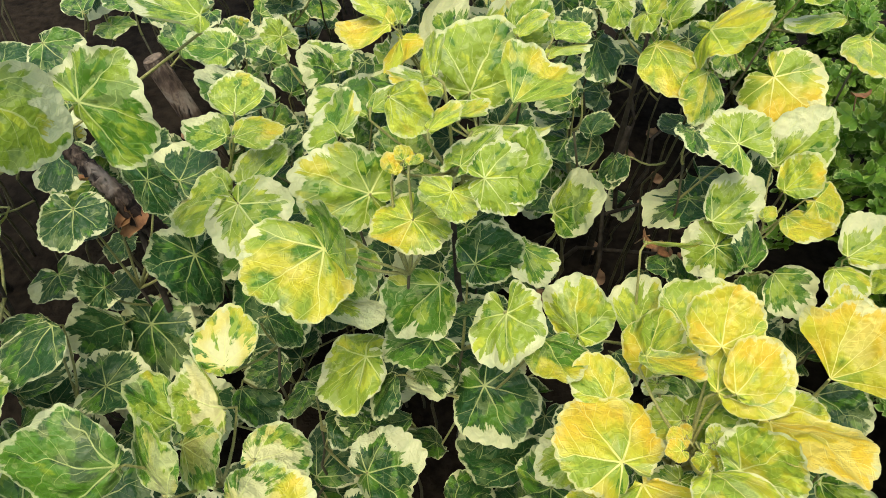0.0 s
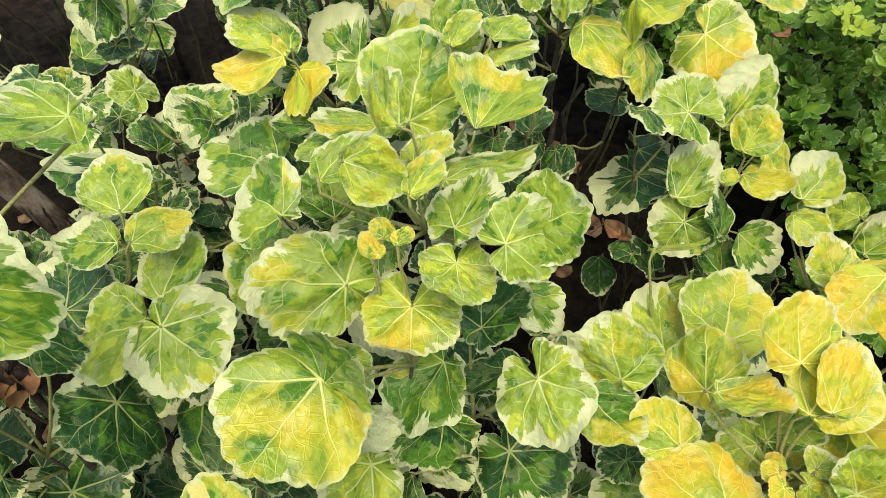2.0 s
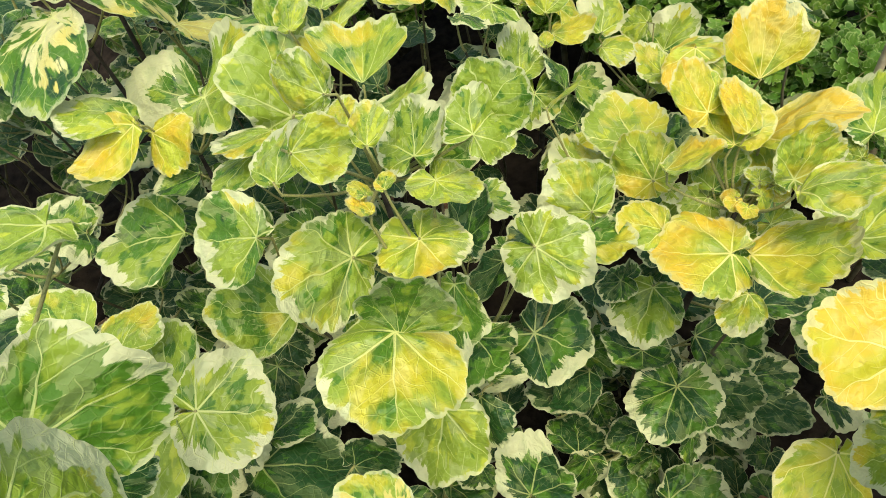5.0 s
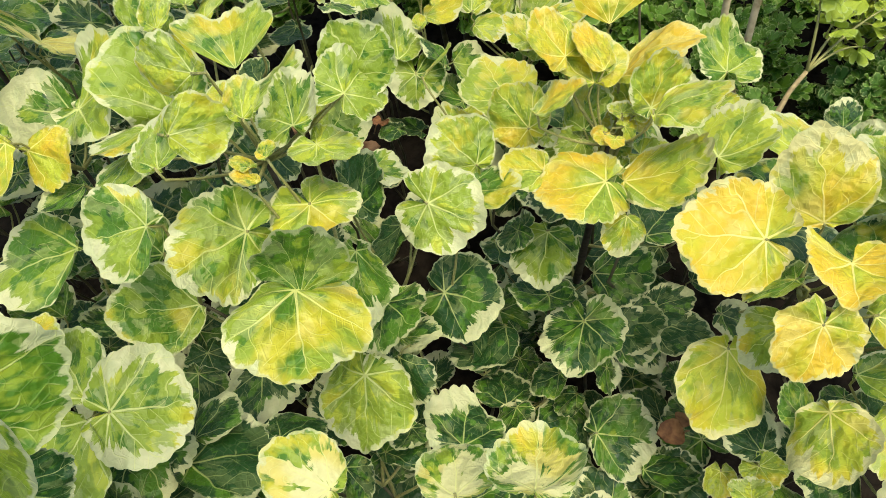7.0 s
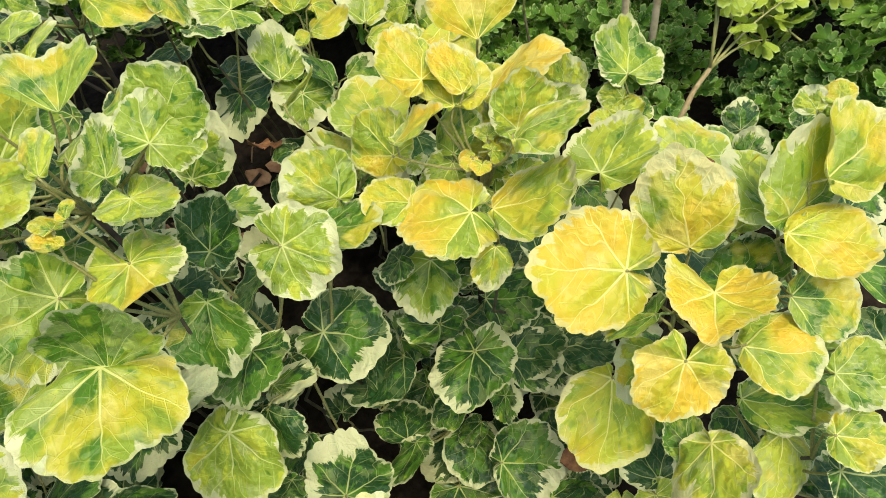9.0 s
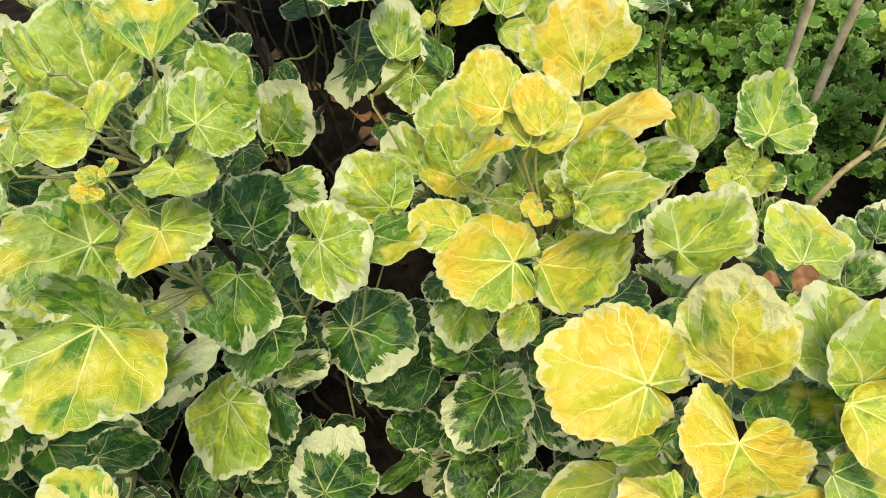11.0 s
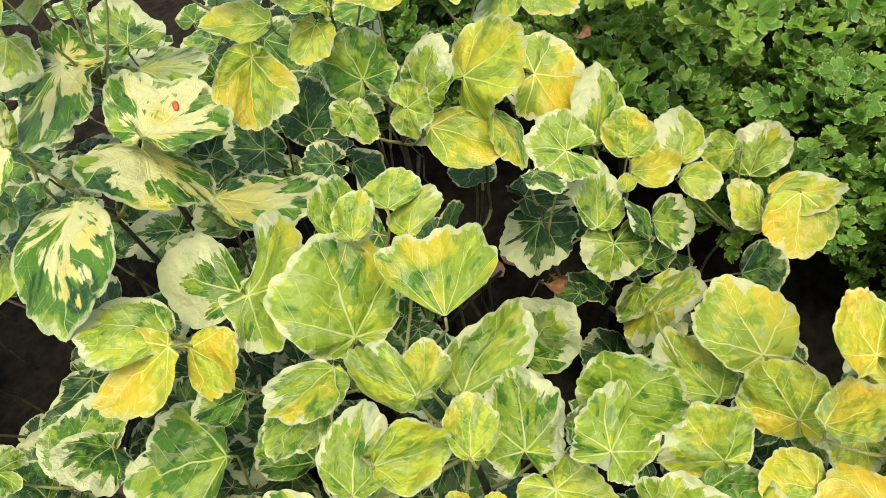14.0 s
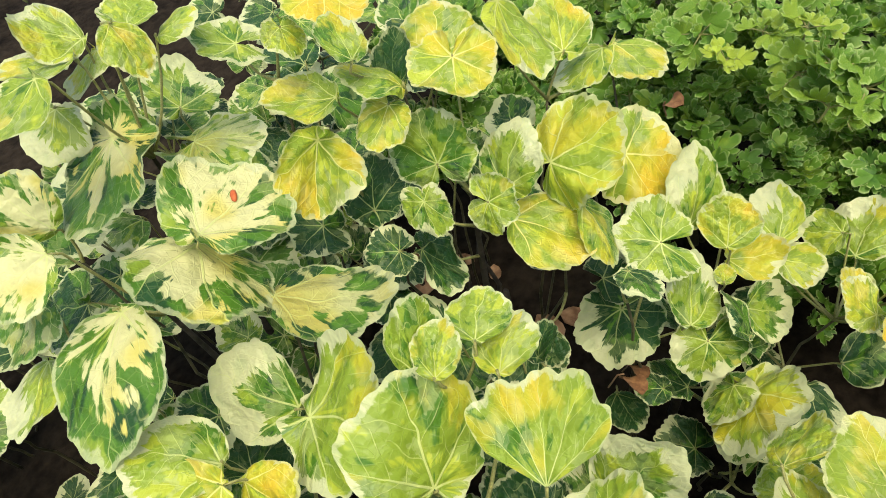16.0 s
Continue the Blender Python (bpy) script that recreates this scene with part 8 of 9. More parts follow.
shade_hedge.leaf((-0.550, -0.060, 0.255), (22, 20, 38), 0.032, 0.034, 0.30, 0.1, 0.5, 0.5)
shade_hedge.leaf((-0.667, 0.027, 0.313), (-16, -14, -127), 0.039, 0.041, 0.30, 0.4, 0.3, 0.4)
shade_hedge.leaf((-0.685, -0.349, 0.263), (4, -17, 110), 0.032, 0.033, 0.30, 0.5, 0.4, 0.6)
shade_hedge.leaf((-0.357, 0.003, 0.419), (5, 8, -9), 0.037, 0.038, 0.50, 0.3, 0.3, 0.5)
shade_hedge.leaf((-0.456, -0.215, 0.384), (8, 22, 16), 0.028, 0.030, 0.30, 0.3, 0.3, 0.5)
shade_hedge.leaf((-0.699, -0.301, 0.291), (7, -23, 98), 0.031, 0.032, 0.50, 0.3, 0.4, 0.6)
shade_hedge.leaf((-0.345, -0.280, 0.324), (4, 21, -37), 0.027, 0.028, 0.50, 0.1, 0.2, 0.4)
shade_hedge.leaf((-0.549, -0.176, 0.221), (-11, 10, -118), 0.040, 0.042, 0.50, 0.1, 0.5, 0.5)

# the larger leaves lie out of view, added to cast shade from behind
rear = Plant("variegated_aralia", "aralia shrub with dark green leaves, partly unseen, added to shade the bed's end", (-0.2, 1.15, 0), (-0.19, 1.12, 0.42), (0, 0, 0), 0.006)
rear.coarse = True
rear.shoot((0.052, 1.082, 0.248))
rear.shoot((-0.024, 1.004, 0.098))
rear.shoot((-0.106, 1.212, 0.305))
rear.shoot((-0.430, 1.043, 0.146))
rear.shoot((-0.144, 1.055, 0.323))
rear.shoot((-0.446, 1.240, 0.324))
rear.shoot((-0.306, 0.865, 0.172))
rear.shoot((-0.247, 1.054, 0.115))
rear.shoot((-0.670, 1.221, 0.332))
rear.shoot((-0.577, 1.156, 0.249))
rear.shoot((-0.438, 0.931, 0.243))
rear.shoot((-0.257, 1.240, 0.270))
rear.shoot((-0.660, 1.049, 0.320))
rear.shoot((-0.300, 1.101, 0.293))
rear.shoot((-0.473, 1.082, 0.352))
rear.shoot((-0.065, 1.133, 0.189))
rear.shoot((-0.068, 1.006, 0.217))
rear.shoot((-0.698, 1.107, 0.221))
rear.shoot((-0.425, 0.958, 0.361))
rear.shoot((-0.584, 1.287, 0.211))
rear.shoot((-0.382, 1.311, 0.259))
rear.shoot((-0.015, 1.120, 0.359))
rear.shoot((-0.735, 1.342, 0.374))
rear.shoot((-0.761, 1.263, 0.263))
rear.shoot((-0.423, 1.122, 0.242))
rear.shoot((0.087, 1.125, 0.362))
rear.shoot((-0.360, 0.947, 0.078))
rear.shoot((-0.086, 0.929, 0.066))
rear.shoot((0.191, 1.116, 0.106))
rear.shoot((0.059, 1.136, 0.095))
rear.shoot((0.205, 1.148, 0.196))
rear.shoot((-0.356, 0.806, 0.302))
rear.shoot((-0.424, 0.881, 0.153))
rear.shoot((-0.313, 1.153, 0.118))
rear.shoot((-0.179, 0.878, 0.282))
rear.shoot((-0.213, 1.100, 0.043))
rear.shoot((-0.202, 0.896, 0.049))
rear.shoot((-0.054, 1.142, 0.057))
rear.shoot((-0.056, 1.332, 0.237))
rear.shoot((-0.055, 1.250, 0.401))
rear.shoot((-0.209, 1.339, 0.403))
rear.shoot((-0.187, 1.339, 0.186))
rear.shoot((-0.397, 1.152, 0.398))
rear.shoot((-0.309, 1.308, 0.392))
rear.shoot((0.161, 1.249, 0.418))
rear.shoot((-0.594, 1.304, 0.383))
rear.shoot((-0.276, 1.051, 0.368))
rear.shoot((-0.286, 1.285, 0.190))
rear.leaf((-0.434, 0.910, 0.218), (3, 4, -10), 0.026, 0.027, 0.30, 0.2, 0.2, 0.9)
rear.leaf((-0.293, 0.835, 0.150), (4, 40, -109), 0.028, 0.029, 0.50, 0, 0.3, 0.6)
rear.leaf((0.110, 1.128, 0.400), (-7, 2, -81), 0.026, 0.029, 0.90, 0, 0.2, 0.7)
rear.leaf((0.052, 1.123, 0.284), (14, 6, -32), 0.024, 0.027, 0.50, 0, 0.2, 0.5)
rear.leaf((0.045, 1.036, 0.254), (2, 5, -79), 0.027, 0.029, 0.50, 0, 0.3, 0.9)
rear.leaf((-0.450, 0.978, 0.273), (-5, -32, 165), 0.031, 0.034, 0.30, 0.1, 0.4, 0.6)
rear.leaf((-0.431, 1.010, 0.146), (1, 3, -58), 0.018, 0.020, 0.50, 0, 0.2, 0.9)
rear.leaf((-0.022, 1.016, 0.319), (-26, 9, -81), 0.021, 0.022, 0.30, 0, 0.3, 0.5)
rear.leaf((0.075, 1.073, 0.346), (-13, 4, 147), 0.021, 0.023, 0.70, 0, 0.2, 0.9)
rear.leaf((0.004, 0.980, 0.188), (-13, -7, -149), 0.019, 0.020, 0.30, 0.2, 0.6, 0.5)
rear.leaf((-0.360, 0.954, 0.117), (-6, 44, -9), 0.022, 0.023, 0.30, 0, 0.4, 0.6)
rear.leaf((-0.264, 0.952, 0.216), (18, 17, -46), 0.031, 0.034, 0.90, 0.1, 0.3, 0.5)
rear.leaf((-0.084, 1.136, 0.205), (14, 32, -105), 0.020, 0.021, 0.30, 0, 0.5, 0.5)
rear.leaf((-0.029, 1.122, 0.206), (3, 34, -78), 0.032, 0.033, 0.70, 0.2, 0.2, 0.5)
rear.leaf((-0.258, 0.825, 0.215), (18, 12, -81), 0.031, 0.031, 0.30, 0, 0.2, 0.9)
rear.leaf((-0.413, 1.030, 0.221), (8, -6, 29), 0.021, 0.021, 0.70, 0, 0.3, 0.5)
rear.leaf((-0.033, 1.029, 0.139), (9, -7, 77), 0.018, 0.019, 0.50, 0.2, 0.6, 0.7)
rear.leaf((-0.091, 0.920, 0.102), (-19, -13, 156), 0.022, 0.026, 0.50, 0, 0.2, 0.8)
rear.leaf((-0.305, 0.875, 0.213), (5, 19, -11), 0.026, 0.029, 0.30, 0.2, 0.4, 0.5)
rear.leaf((0.021, 1.074, 0.397), (4, 6, -103), 0.032, 0.033, 0.70, 0.2, 0.3, 0.8)
rear.leaf((0.087, 1.139, 0.324), (-4, 17, -82), 0.033, 0.036, 0.90, 0, 0.4, 0.8)
rear.leaf((-0.058, 0.978, 0.262), (-1, 0, -129), 0.031, 0.035, 0.50, 0, 0.2, 0.8)
rear.leaf((0.063, 1.028, 0.302), (-8, -15, -150), 0.019, 0.020, 0.70, 0, 0.4, 0.5)
rear.leaf((-0.034, 0.958, 0.181), (-25, -2, -140), 0.026, 0.029, 0.90, 0.2, 0.3, 0.9)
rear.leaf((-0.209, 1.037, 0.165), (-10, -2, -151), 0.029, 0.031, 0.90, 0, 0.6, 0.6)
rear.leaf((0.094, 1.036, 0.248), (-7, 10, -96), 0.025, 0.026, 0.50, 0, 0.6, 0.8)
rear.leaf((-0.067, 1.134, 0.282), (19, -18, 114), 0.034, 0.035, 0.50, 0, 0.4, 0.5)
rear.leaf((-0.371, 0.857, 0.275), (-18, -6, 85), 0.020, 0.022, 0.30, 0, 0.3, 0.7)
rear.leaf((-0.030, 1.028, 0.086), (-15, -4, 148), 0.026, 0.028, 0.70, 0.1, 0.4, 0.7)
rear.leaf((-0.458, 0.928, 0.288), (27, -17, 47), 0.027, 0.028, 0.30, 0, 0.6, 0.5)
rear.leaf((0.199, 1.114, 0.144), (-13, 18, -106), 0.025, 0.025, 0.30, 0.2, 0.2, 0.9)
rear.leaf((0.058, 1.142, 0.135), (3, 15, 6), 0.021, 0.024, 0.30, 0, 0.6, 0.8)
rear.leaf((-0.450, 1.112, 0.157), (21, -6, -14), 0.019, 0.020, 0.70, 0, 0.3, 0.7)
rear.leaf((-0.002, 1.016, 0.186), (23, 23, 7), 0.027, 0.029, 0.70, 0, 0.4, 0.9)
rear.leaf((0.203, 1.137, 0.235), (-3, -14, 170), 0.021, 0.022, 0.50, 0.2, 0.2, 0.9)
rear.leaf((0.069, 1.072, 0.270), (-2, 0, 102), 0.021, 0.022, 0.70, 0, 0.3, 0.6)
rear.leaf((-0.342, 0.811, 0.336), (-24, 12, -75), 0.023, 0.026, 0.70, 0, 0.2, 0.8)
rear.leaf((-0.253, 1.098, 0.084), (1, -1, 19), 0.031, 0.032, 0.70, 0, 0.6, 0.8)
rear.leaf((-0.085, 0.999, 0.086), (-2, 9, -98), 0.020, 0.021, 0.30, 0.2, 0.3, 0.6)
rear.leaf((-0.081, 1.015, 0.193), (10, 9, -87), 0.030, 0.031, 0.90, 0.1, 0.6, 0.8)
rear.leaf((-0.419, 0.889, 0.194), (5, 3, -31), 0.019, 0.019, 0.50, 0.1, 0.2, 0.7)
rear.leaf((-0.002, 1.147, 0.268), (5, 12, -70), 0.020, 0.022, 0.90, 0, 0.6, 0.7)
rear.leaf((-0.300, 1.133, 0.156), (-4, 3, -147), 0.026, 0.026, 0.90, 0, 0.4, 0.7)
rear.leaf((-0.169, 0.873, 0.315), (-35, 0, -112), 0.027, 0.026, 0.50, 0, 0.2, 0.8)
rear.leaf((0.025, 1.047, 0.129), (30, -6, 41), 0.028, 0.030, 0.30, 0.2, 0.6, 0.5)
rear.leaf((-0.041, 0.974, 0.110), (5, -1, 16), 0.021, 0.022, 0.50, 0.2, 0.4, 0.6)
rear.leaf((-0.218, 1.117, 0.086), (10, 6, 16), 0.019, 0.019, 0.90, 0.2, 0.3, 0.8)
rear.leaf((-0.248, 1.063, 0.228), (-19, -14, 176), 0.024, 0.027, 0.30, 0, 0.2, 0.5)
rear.leaf((-0.262, 1.075, 0.130), (18, -6, 51), 0.029, 0.029, 0.90, 0, 0.2, 0.5)
rear.leaf((-0.197, 0.899, 0.091), (20, 5, -54), 0.020, 0.020, 0.30, 0.2, 0.6, 0.9)
rear.leaf((-0.439, 1.059, 0.197), (3, 8, 22), 0.023, 0.025, 0.70, 0.1, 0.3, 0.8)
rear.leaf((-0.293, 0.992, 0.168), (-4, 0, 125), 0.028, 0.032, 0.70, 0.2, 0.3, 0.9)
rear.leaf((-0.408, 1.002, 0.117), (-5, 28, -123), 0.033, 0.037, 0.30, 0, 0.2, 0.9)
rear.leaf((-0.060, 1.145, 0.098), (11, -11, 58), 0.024, 0.024, 0.30, 0, 0.4, 0.6)
rear.leaf((-0.293, 1.071, 0.264), (2, 5, -59), 0.031, 0.033, 0.50, 0.1, 0.3, 0.2)
rear.leaf((-0.728, 1.087, 0.387), (-3, -9, 124), 0.040, 0.042, 0.30, 0.5, 0.4, 0.1)
rear.leaf((-0.049, 1.258, 0.347), (-11, 7, 80), 0.030, 0.031, 0.30, 0, 0.5, 0.6)
rear.leaf((-0.697, 1.104, 0.277), (3, -6, -148), 0.029, 0.031, 0.30, 0, 0.2, 0.2)
rear.leaf((-0.512, 1.136, 0.224), (10, 10, -77), 0.034, 0.035, 0.30, 0.4, 0.3, 0.6)
rear.leaf((-0.421, 0.919, 0.355), (-2, 12, 21), 0.037, 0.039, 0.30, 0.1, 0.3, 0.3)
rear.leaf((-0.672, 1.000, 0.377), (4, 12, 154), 0.031, 0.033, 0.50, 0, 0.4, 0.4)
rear.leaf((-0.673, 1.215, 0.373), (0, 1, 126), 0.030, 0.032, 0.30, 0.4, 0.2, 0.1)
rear.leaf((-0.755, 1.348, 0.395), (13, -0, -64), 0.034, 0.036, 0.50, 0.2, 0.5, 0.2)
rear.leaf((-0.469, 1.290, 0.323), (9, -3, 37), 0.034, 0.036, 0.30, 0.2, 0.3, 0.3)
rear.leaf((-0.693, 1.346, 0.438), (4, -6, -69), 0.027, 0.029, 0.30, 0.1, 0.4, 0.5)
rear.leaf((-0.569, 1.147, 0.388), (-12, -19, -164), 0.037, 0.038, 0.30, 0.1, 0.3, 0.3)
rear.leaf((-0.054, 1.322, 0.275), (-11, 1, -169), 0.034, 0.035, 0.30, 0.5, 0.4, 0.4)
rear.leaf((-0.038, 1.241, 0.440), (-4, -10, -118), 0.038, 0.040, 0.50, 0.4, 0.4, 0.1)
rear.leaf((-0.118, 1.068, 0.302), (-8, 0, -177), 0.038, 0.040, 0.30, 0.3, 0.5, 0.4)
rear.leaf((-0.158, 1.235, 0.378), (-8, 1, 86), 0.038, 0.040, 0.30, 0.4, 0.4, 0.2)
rear.leaf((-0.082, 1.216, 0.347), (-0, -1, -65), 0.030, 0.031, 0.50, 0.3, 0.4, 0.3)
rear.leaf((-0.426, 0.989, 0.415), (-0, -17, 44), 0.031, 0.033, 0.30, 0, 0.3, 0.5)
rear.leaf((-0.737, 1.102, 0.262), (-10, -8, 29), 0.034, 0.035, 0.50, 0.4, 0.5, 0.6)
rear.leaf((-0.130, 1.163, 0.346), (-8, -17, 67), 0.040, 0.042, 0.30, 0.4, 0.5, 0.3)
rear.leaf((-0.569, 1.167, 0.262), (12, -3, 24), 0.035, 0.037, 0.50, 0.4, 0.5, 0.2)
rear.leaf((-0.206, 1.232, 0.355), (-11, -6, -58), 0.034, 0.036, 0.30, 0.5, 0.3, 0.1)
rear.leaf((-0.173, 1.007, 0.334), (12, -2, -129), 0.035, 0.037, 0.50, 0.5, 0.5, 0.1)
rear.leaf((-0.194, 1.341, 0.447), (14, 6, -82), 0.031, 0.033, 0.50, 0, 0.4, 0.4)
rear.leaf((-0.179, 1.335, 0.227), (8, -16, -123), 0.031, 0.032, 0.30, 0, 0.3, 0.1)
rear.leaf((-0.426, 1.072, 0.287), (19, 9, -147), 0.036, 0.038, 0.30, 0.5, 0.2, 0.6)
rear.leaf((-0.096, 1.198, 0.300), (-7, 10, 57), 0.035, 0.036, 0.50, 0.5, 0.2, 0.3)
rear.leaf((-0.773, 1.291, 0.309), (6, 3, 111), 0.028, 0.030, 0.50, 0.2, 0.5, 0.6)
rear.leaf((-0.576, 1.131, 0.300), (9, -14, 180), 0.039, 0.041, 0.50, 0.3, 0.4, 0.4)
rear.leaf((-0.600, 1.296, 0.228), (-9, 21, -163), 0.028, 0.030, 0.30, 0.2, 0.4, 0.2)
rear.leaf((-0.505, 1.072, 0.424), (-3, 11, -140), 0.034, 0.036, 0.30, 0.5, 0.4, 0.1)
rear.leaf((-0.237, 1.282, 0.309), (9, 12, 28), 0.029, 0.030, 0.50, 0, 0.2, 0.3)
rear.leaf((-0.423, 1.120, 0.405), (6, -3, 132), 0.042, 0.044, 0.50, 0.2, 0.3, 0.2)
rear.leaf((-0.385, 1.162, 0.439), (5, 30, -51), 0.032, 0.034, 0.50, 0.5, 0.2, 0.2)
rear.leaf((-0.090, 1.118, 0.378), (-8, -15, -36), 0.035, 0.037, 0.30, 0, 0.2, 0.6)
rear.leaf((-0.275, 1.223, 0.245), (-10, 11, 102), 0.027, 0.029, 0.30, 0.2, 0.5, 0.3)
rear.leaf((-0.637, 1.214, 0.298), (14, -1, -120), 0.037, 0.039, 0.50, 0.2, 0.4, 0.4)
rear.leaf((-0.167, 1.072, 0.384), (4, -7, 4), 0.033, 0.035, 0.30, 0.2, 0.4, 0.3)
rear.leaf((-0.299, 1.311, 0.428), (-21, 13, -80), 0.036, 0.038, 0.30, 0.3, 0.5, 0.5)
rear.leaf((-0.405, 1.281, 0.412), (21, -9, 83), 0.041, 0.043, 0.30, 0.2, 0.5, 0.2)
rear.leaf((-0.398, 0.971, 0.330), (-5, -40, 80), 0.039, 0.041, 0.50, 0.2, 0.5, 0.1)
rear.leaf((-0.650, 1.065, 0.349), (-15, -6, 53), 0.028, 0.029, 0.30, 0.4, 0.2, 0.2)
rear.leaf((-0.187, 1.023, 0.443), (7, -8, 168), 0.040, 0.042, 0.30, 0.2, 0.3, 0.6)
rear.leaf((-0.439, 1.239, 0.305), (2, -5, -32), 0.029, 0.030, 0.30, 0.5, 0.2, 0.2)
rear.leaf((-0.256, 1.116, 0.325), (-15, 3, -73), 0.038, 0.040, 0.50, 0.2, 0.3, 0.5)
rear.leaf((-0.458, 1.063, 0.380), (7, -19, -123), 0.042, 0.044, 0.50, 0.2, 0.3, 0.6)
rear.leaf((0.174, 1.250, 0.452), (-25, -0, -87), 0.029, 0.030, 0.50, 0.4, 0.2, 0.6)
rear.leaf((-0.161, 1.262, 0.338), (3, -2, -20), 0.037, 0.039, 0.30, 0.5, 0.5, 0.4)
rear.leaf((-0.078, 1.264, 0.380), (-13, -8, 6), 0.029, 0.031, 0.50, 0, 0.3, 0.4)
rear.leaf((-0.360, 1.324, 0.292), (-16, 21, -80), 0.032, 0.034, 0.50, 0.5, 0.5, 0.4)
rear.leaf((-0.442, 1.330, 0.250), (6, 10, 139), 0.032, 0.034, 0.50, 0.4, 0.5, 0.5)
rear.leaf((-0.642, 1.298, 0.372), (2, 4, 58), 0.036, 0.038, 0.30, 0, 0.2, 0.4)
rear.leaf((-0.428, 1.208, 0.396), (5, -12, 102), 0.035, 0.037, 0.30, 0.1, 0.5, 0.3)
rear.leaf((-0.354, 1.101, 0.333), (-10, 22, 62), 0.039, 0.041, 0.50, 0, 0.3, 0.5)
rear.leaf((-0.696, 1.184, 0.391), (9, 4, -53), 0.027, 0.028, 0.50, 0.1, 0.3, 0.6)
rear.leaf((-0.599, 1.312, 0.419), (-27, -6, 33), 0.034, 0.036, 0.30, 0, 0.5, 0.2)
rear.leaf((-0.021, 1.166, 0.404), (2, 3, -51), 0.034, 0.035, 0.30, 0.3, 0.5, 0.2)
rear.leaf((-0.627, 1.040, 0.322), (-5, -14, 56), 0.038, 0.040, 0.50, 0.2, 0.4, 0.2)
rear.leaf((-0.533, 1.279, 0.239), (-30, 6, -107), 0.040, 0.042, 0.30, 0, 0.5, 0.4)
rear.leaf((-0.524, 1.196, 0.385), (4, 6, 71), 0.040, 0.042, 0.30, 0.4, 0.5, 0.3)
rear.leaf((-0.281, 1.035, 0.409), (4, 18, 164), 0.034, 0.036, 0.50, 0.1, 0.5, 0.2)
rear.leaf((-0.300, 1.281, 0.236), (22, -11, 103), 0.031, 0.032, 0.50, 0.1, 0.4, 0.6)
rear.leaf((-0.111, 1.014, 0.339), (-7, -34, -171), 0.037, 0.039, 0.30, 0.3, 0.2, 0.4)
rear.leaf((-0.345, 1.266, 0.353), (18, -27, 134), 0.028, 0.029, 0.30, 0.3, 0.3, 0.4)
rear.leaf((-0.609, 1.288, 0.277), (-6, -3, 16), 0.038, 0.040, 0.30, 0.4, 0.3, 0.5)
rear.leaf((-0.445, 1.140, 0.300), (3, 20, -25), 0.032, 0.034, 0.30, 0.1, 0.2, 0.3)
rear.leaf((-0.316, 1.253, 0.331), (16, 14, 15), 0.028, 0.030, 0.50, 0.2, 0.2, 0.1)
rear.leaf((-0.673, 1.176, 0.276), (-1, 1, 120), 0.041, 0.043, 0.50, 0.3, 0.5, 0.5)
rear.leaf((-0.108, 1.147, 0.315), (-1, -20, -86), 0.027, 0.029, 0.50, 0.3, 0.3, 0.3)
rear.leaf((-0.753, 1.240, 0.297), (-4, -3, -43), 0.028, 0.030, 0.50, 0.1, 0.2, 0.6)
rear.leaf((-0.689, 1.205, 0.433), (-0, -1, -15), 0.039, 0.041, 0.30, 0.4, 0.3, 0.1)
rear.leaf((-0.670, 1.118, 0.241), (-4, -12, 115), 0.026, 0.028, 0.30, 0.5, 0.2, 0.3)
rear.leaf((-0.378, 1.116, 0.261), (-11, -18, -76), 0.041, 0.043, 0.50, 0.5, 0.4, 0.5)
rear.leaf((-0.272, 1.145, 0.403), (8, 4, -49), 0.029, 0.031, 0.50, 0.2, 0.2, 0.2)
rear.leaf((-0.511, 1.044, 0.367), (16, -22, 64), 0.032, 0.034, 0.50, 0.2, 0.5, 0.3)
rear.leaf((-0.453, 1.252, 0.375), (21, 4, 44), 0.042, 0.044, 0.30, 0.4, 0.5, 0.2)
rear.leaf((-0.472, 0.935, 0.457), (-3, 7, -27), 0.041, 0.043, 0.30, 0.5, 0.3, 0.2)

# low leaves between the stems, with shade put into their dark green
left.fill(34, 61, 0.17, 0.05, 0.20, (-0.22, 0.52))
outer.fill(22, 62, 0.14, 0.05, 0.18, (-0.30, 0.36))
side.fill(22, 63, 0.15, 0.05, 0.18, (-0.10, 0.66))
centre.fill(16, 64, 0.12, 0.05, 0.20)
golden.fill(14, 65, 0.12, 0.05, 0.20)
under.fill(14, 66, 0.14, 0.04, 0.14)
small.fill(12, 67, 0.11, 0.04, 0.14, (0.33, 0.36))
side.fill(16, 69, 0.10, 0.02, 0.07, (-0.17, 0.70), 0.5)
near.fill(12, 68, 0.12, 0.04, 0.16)


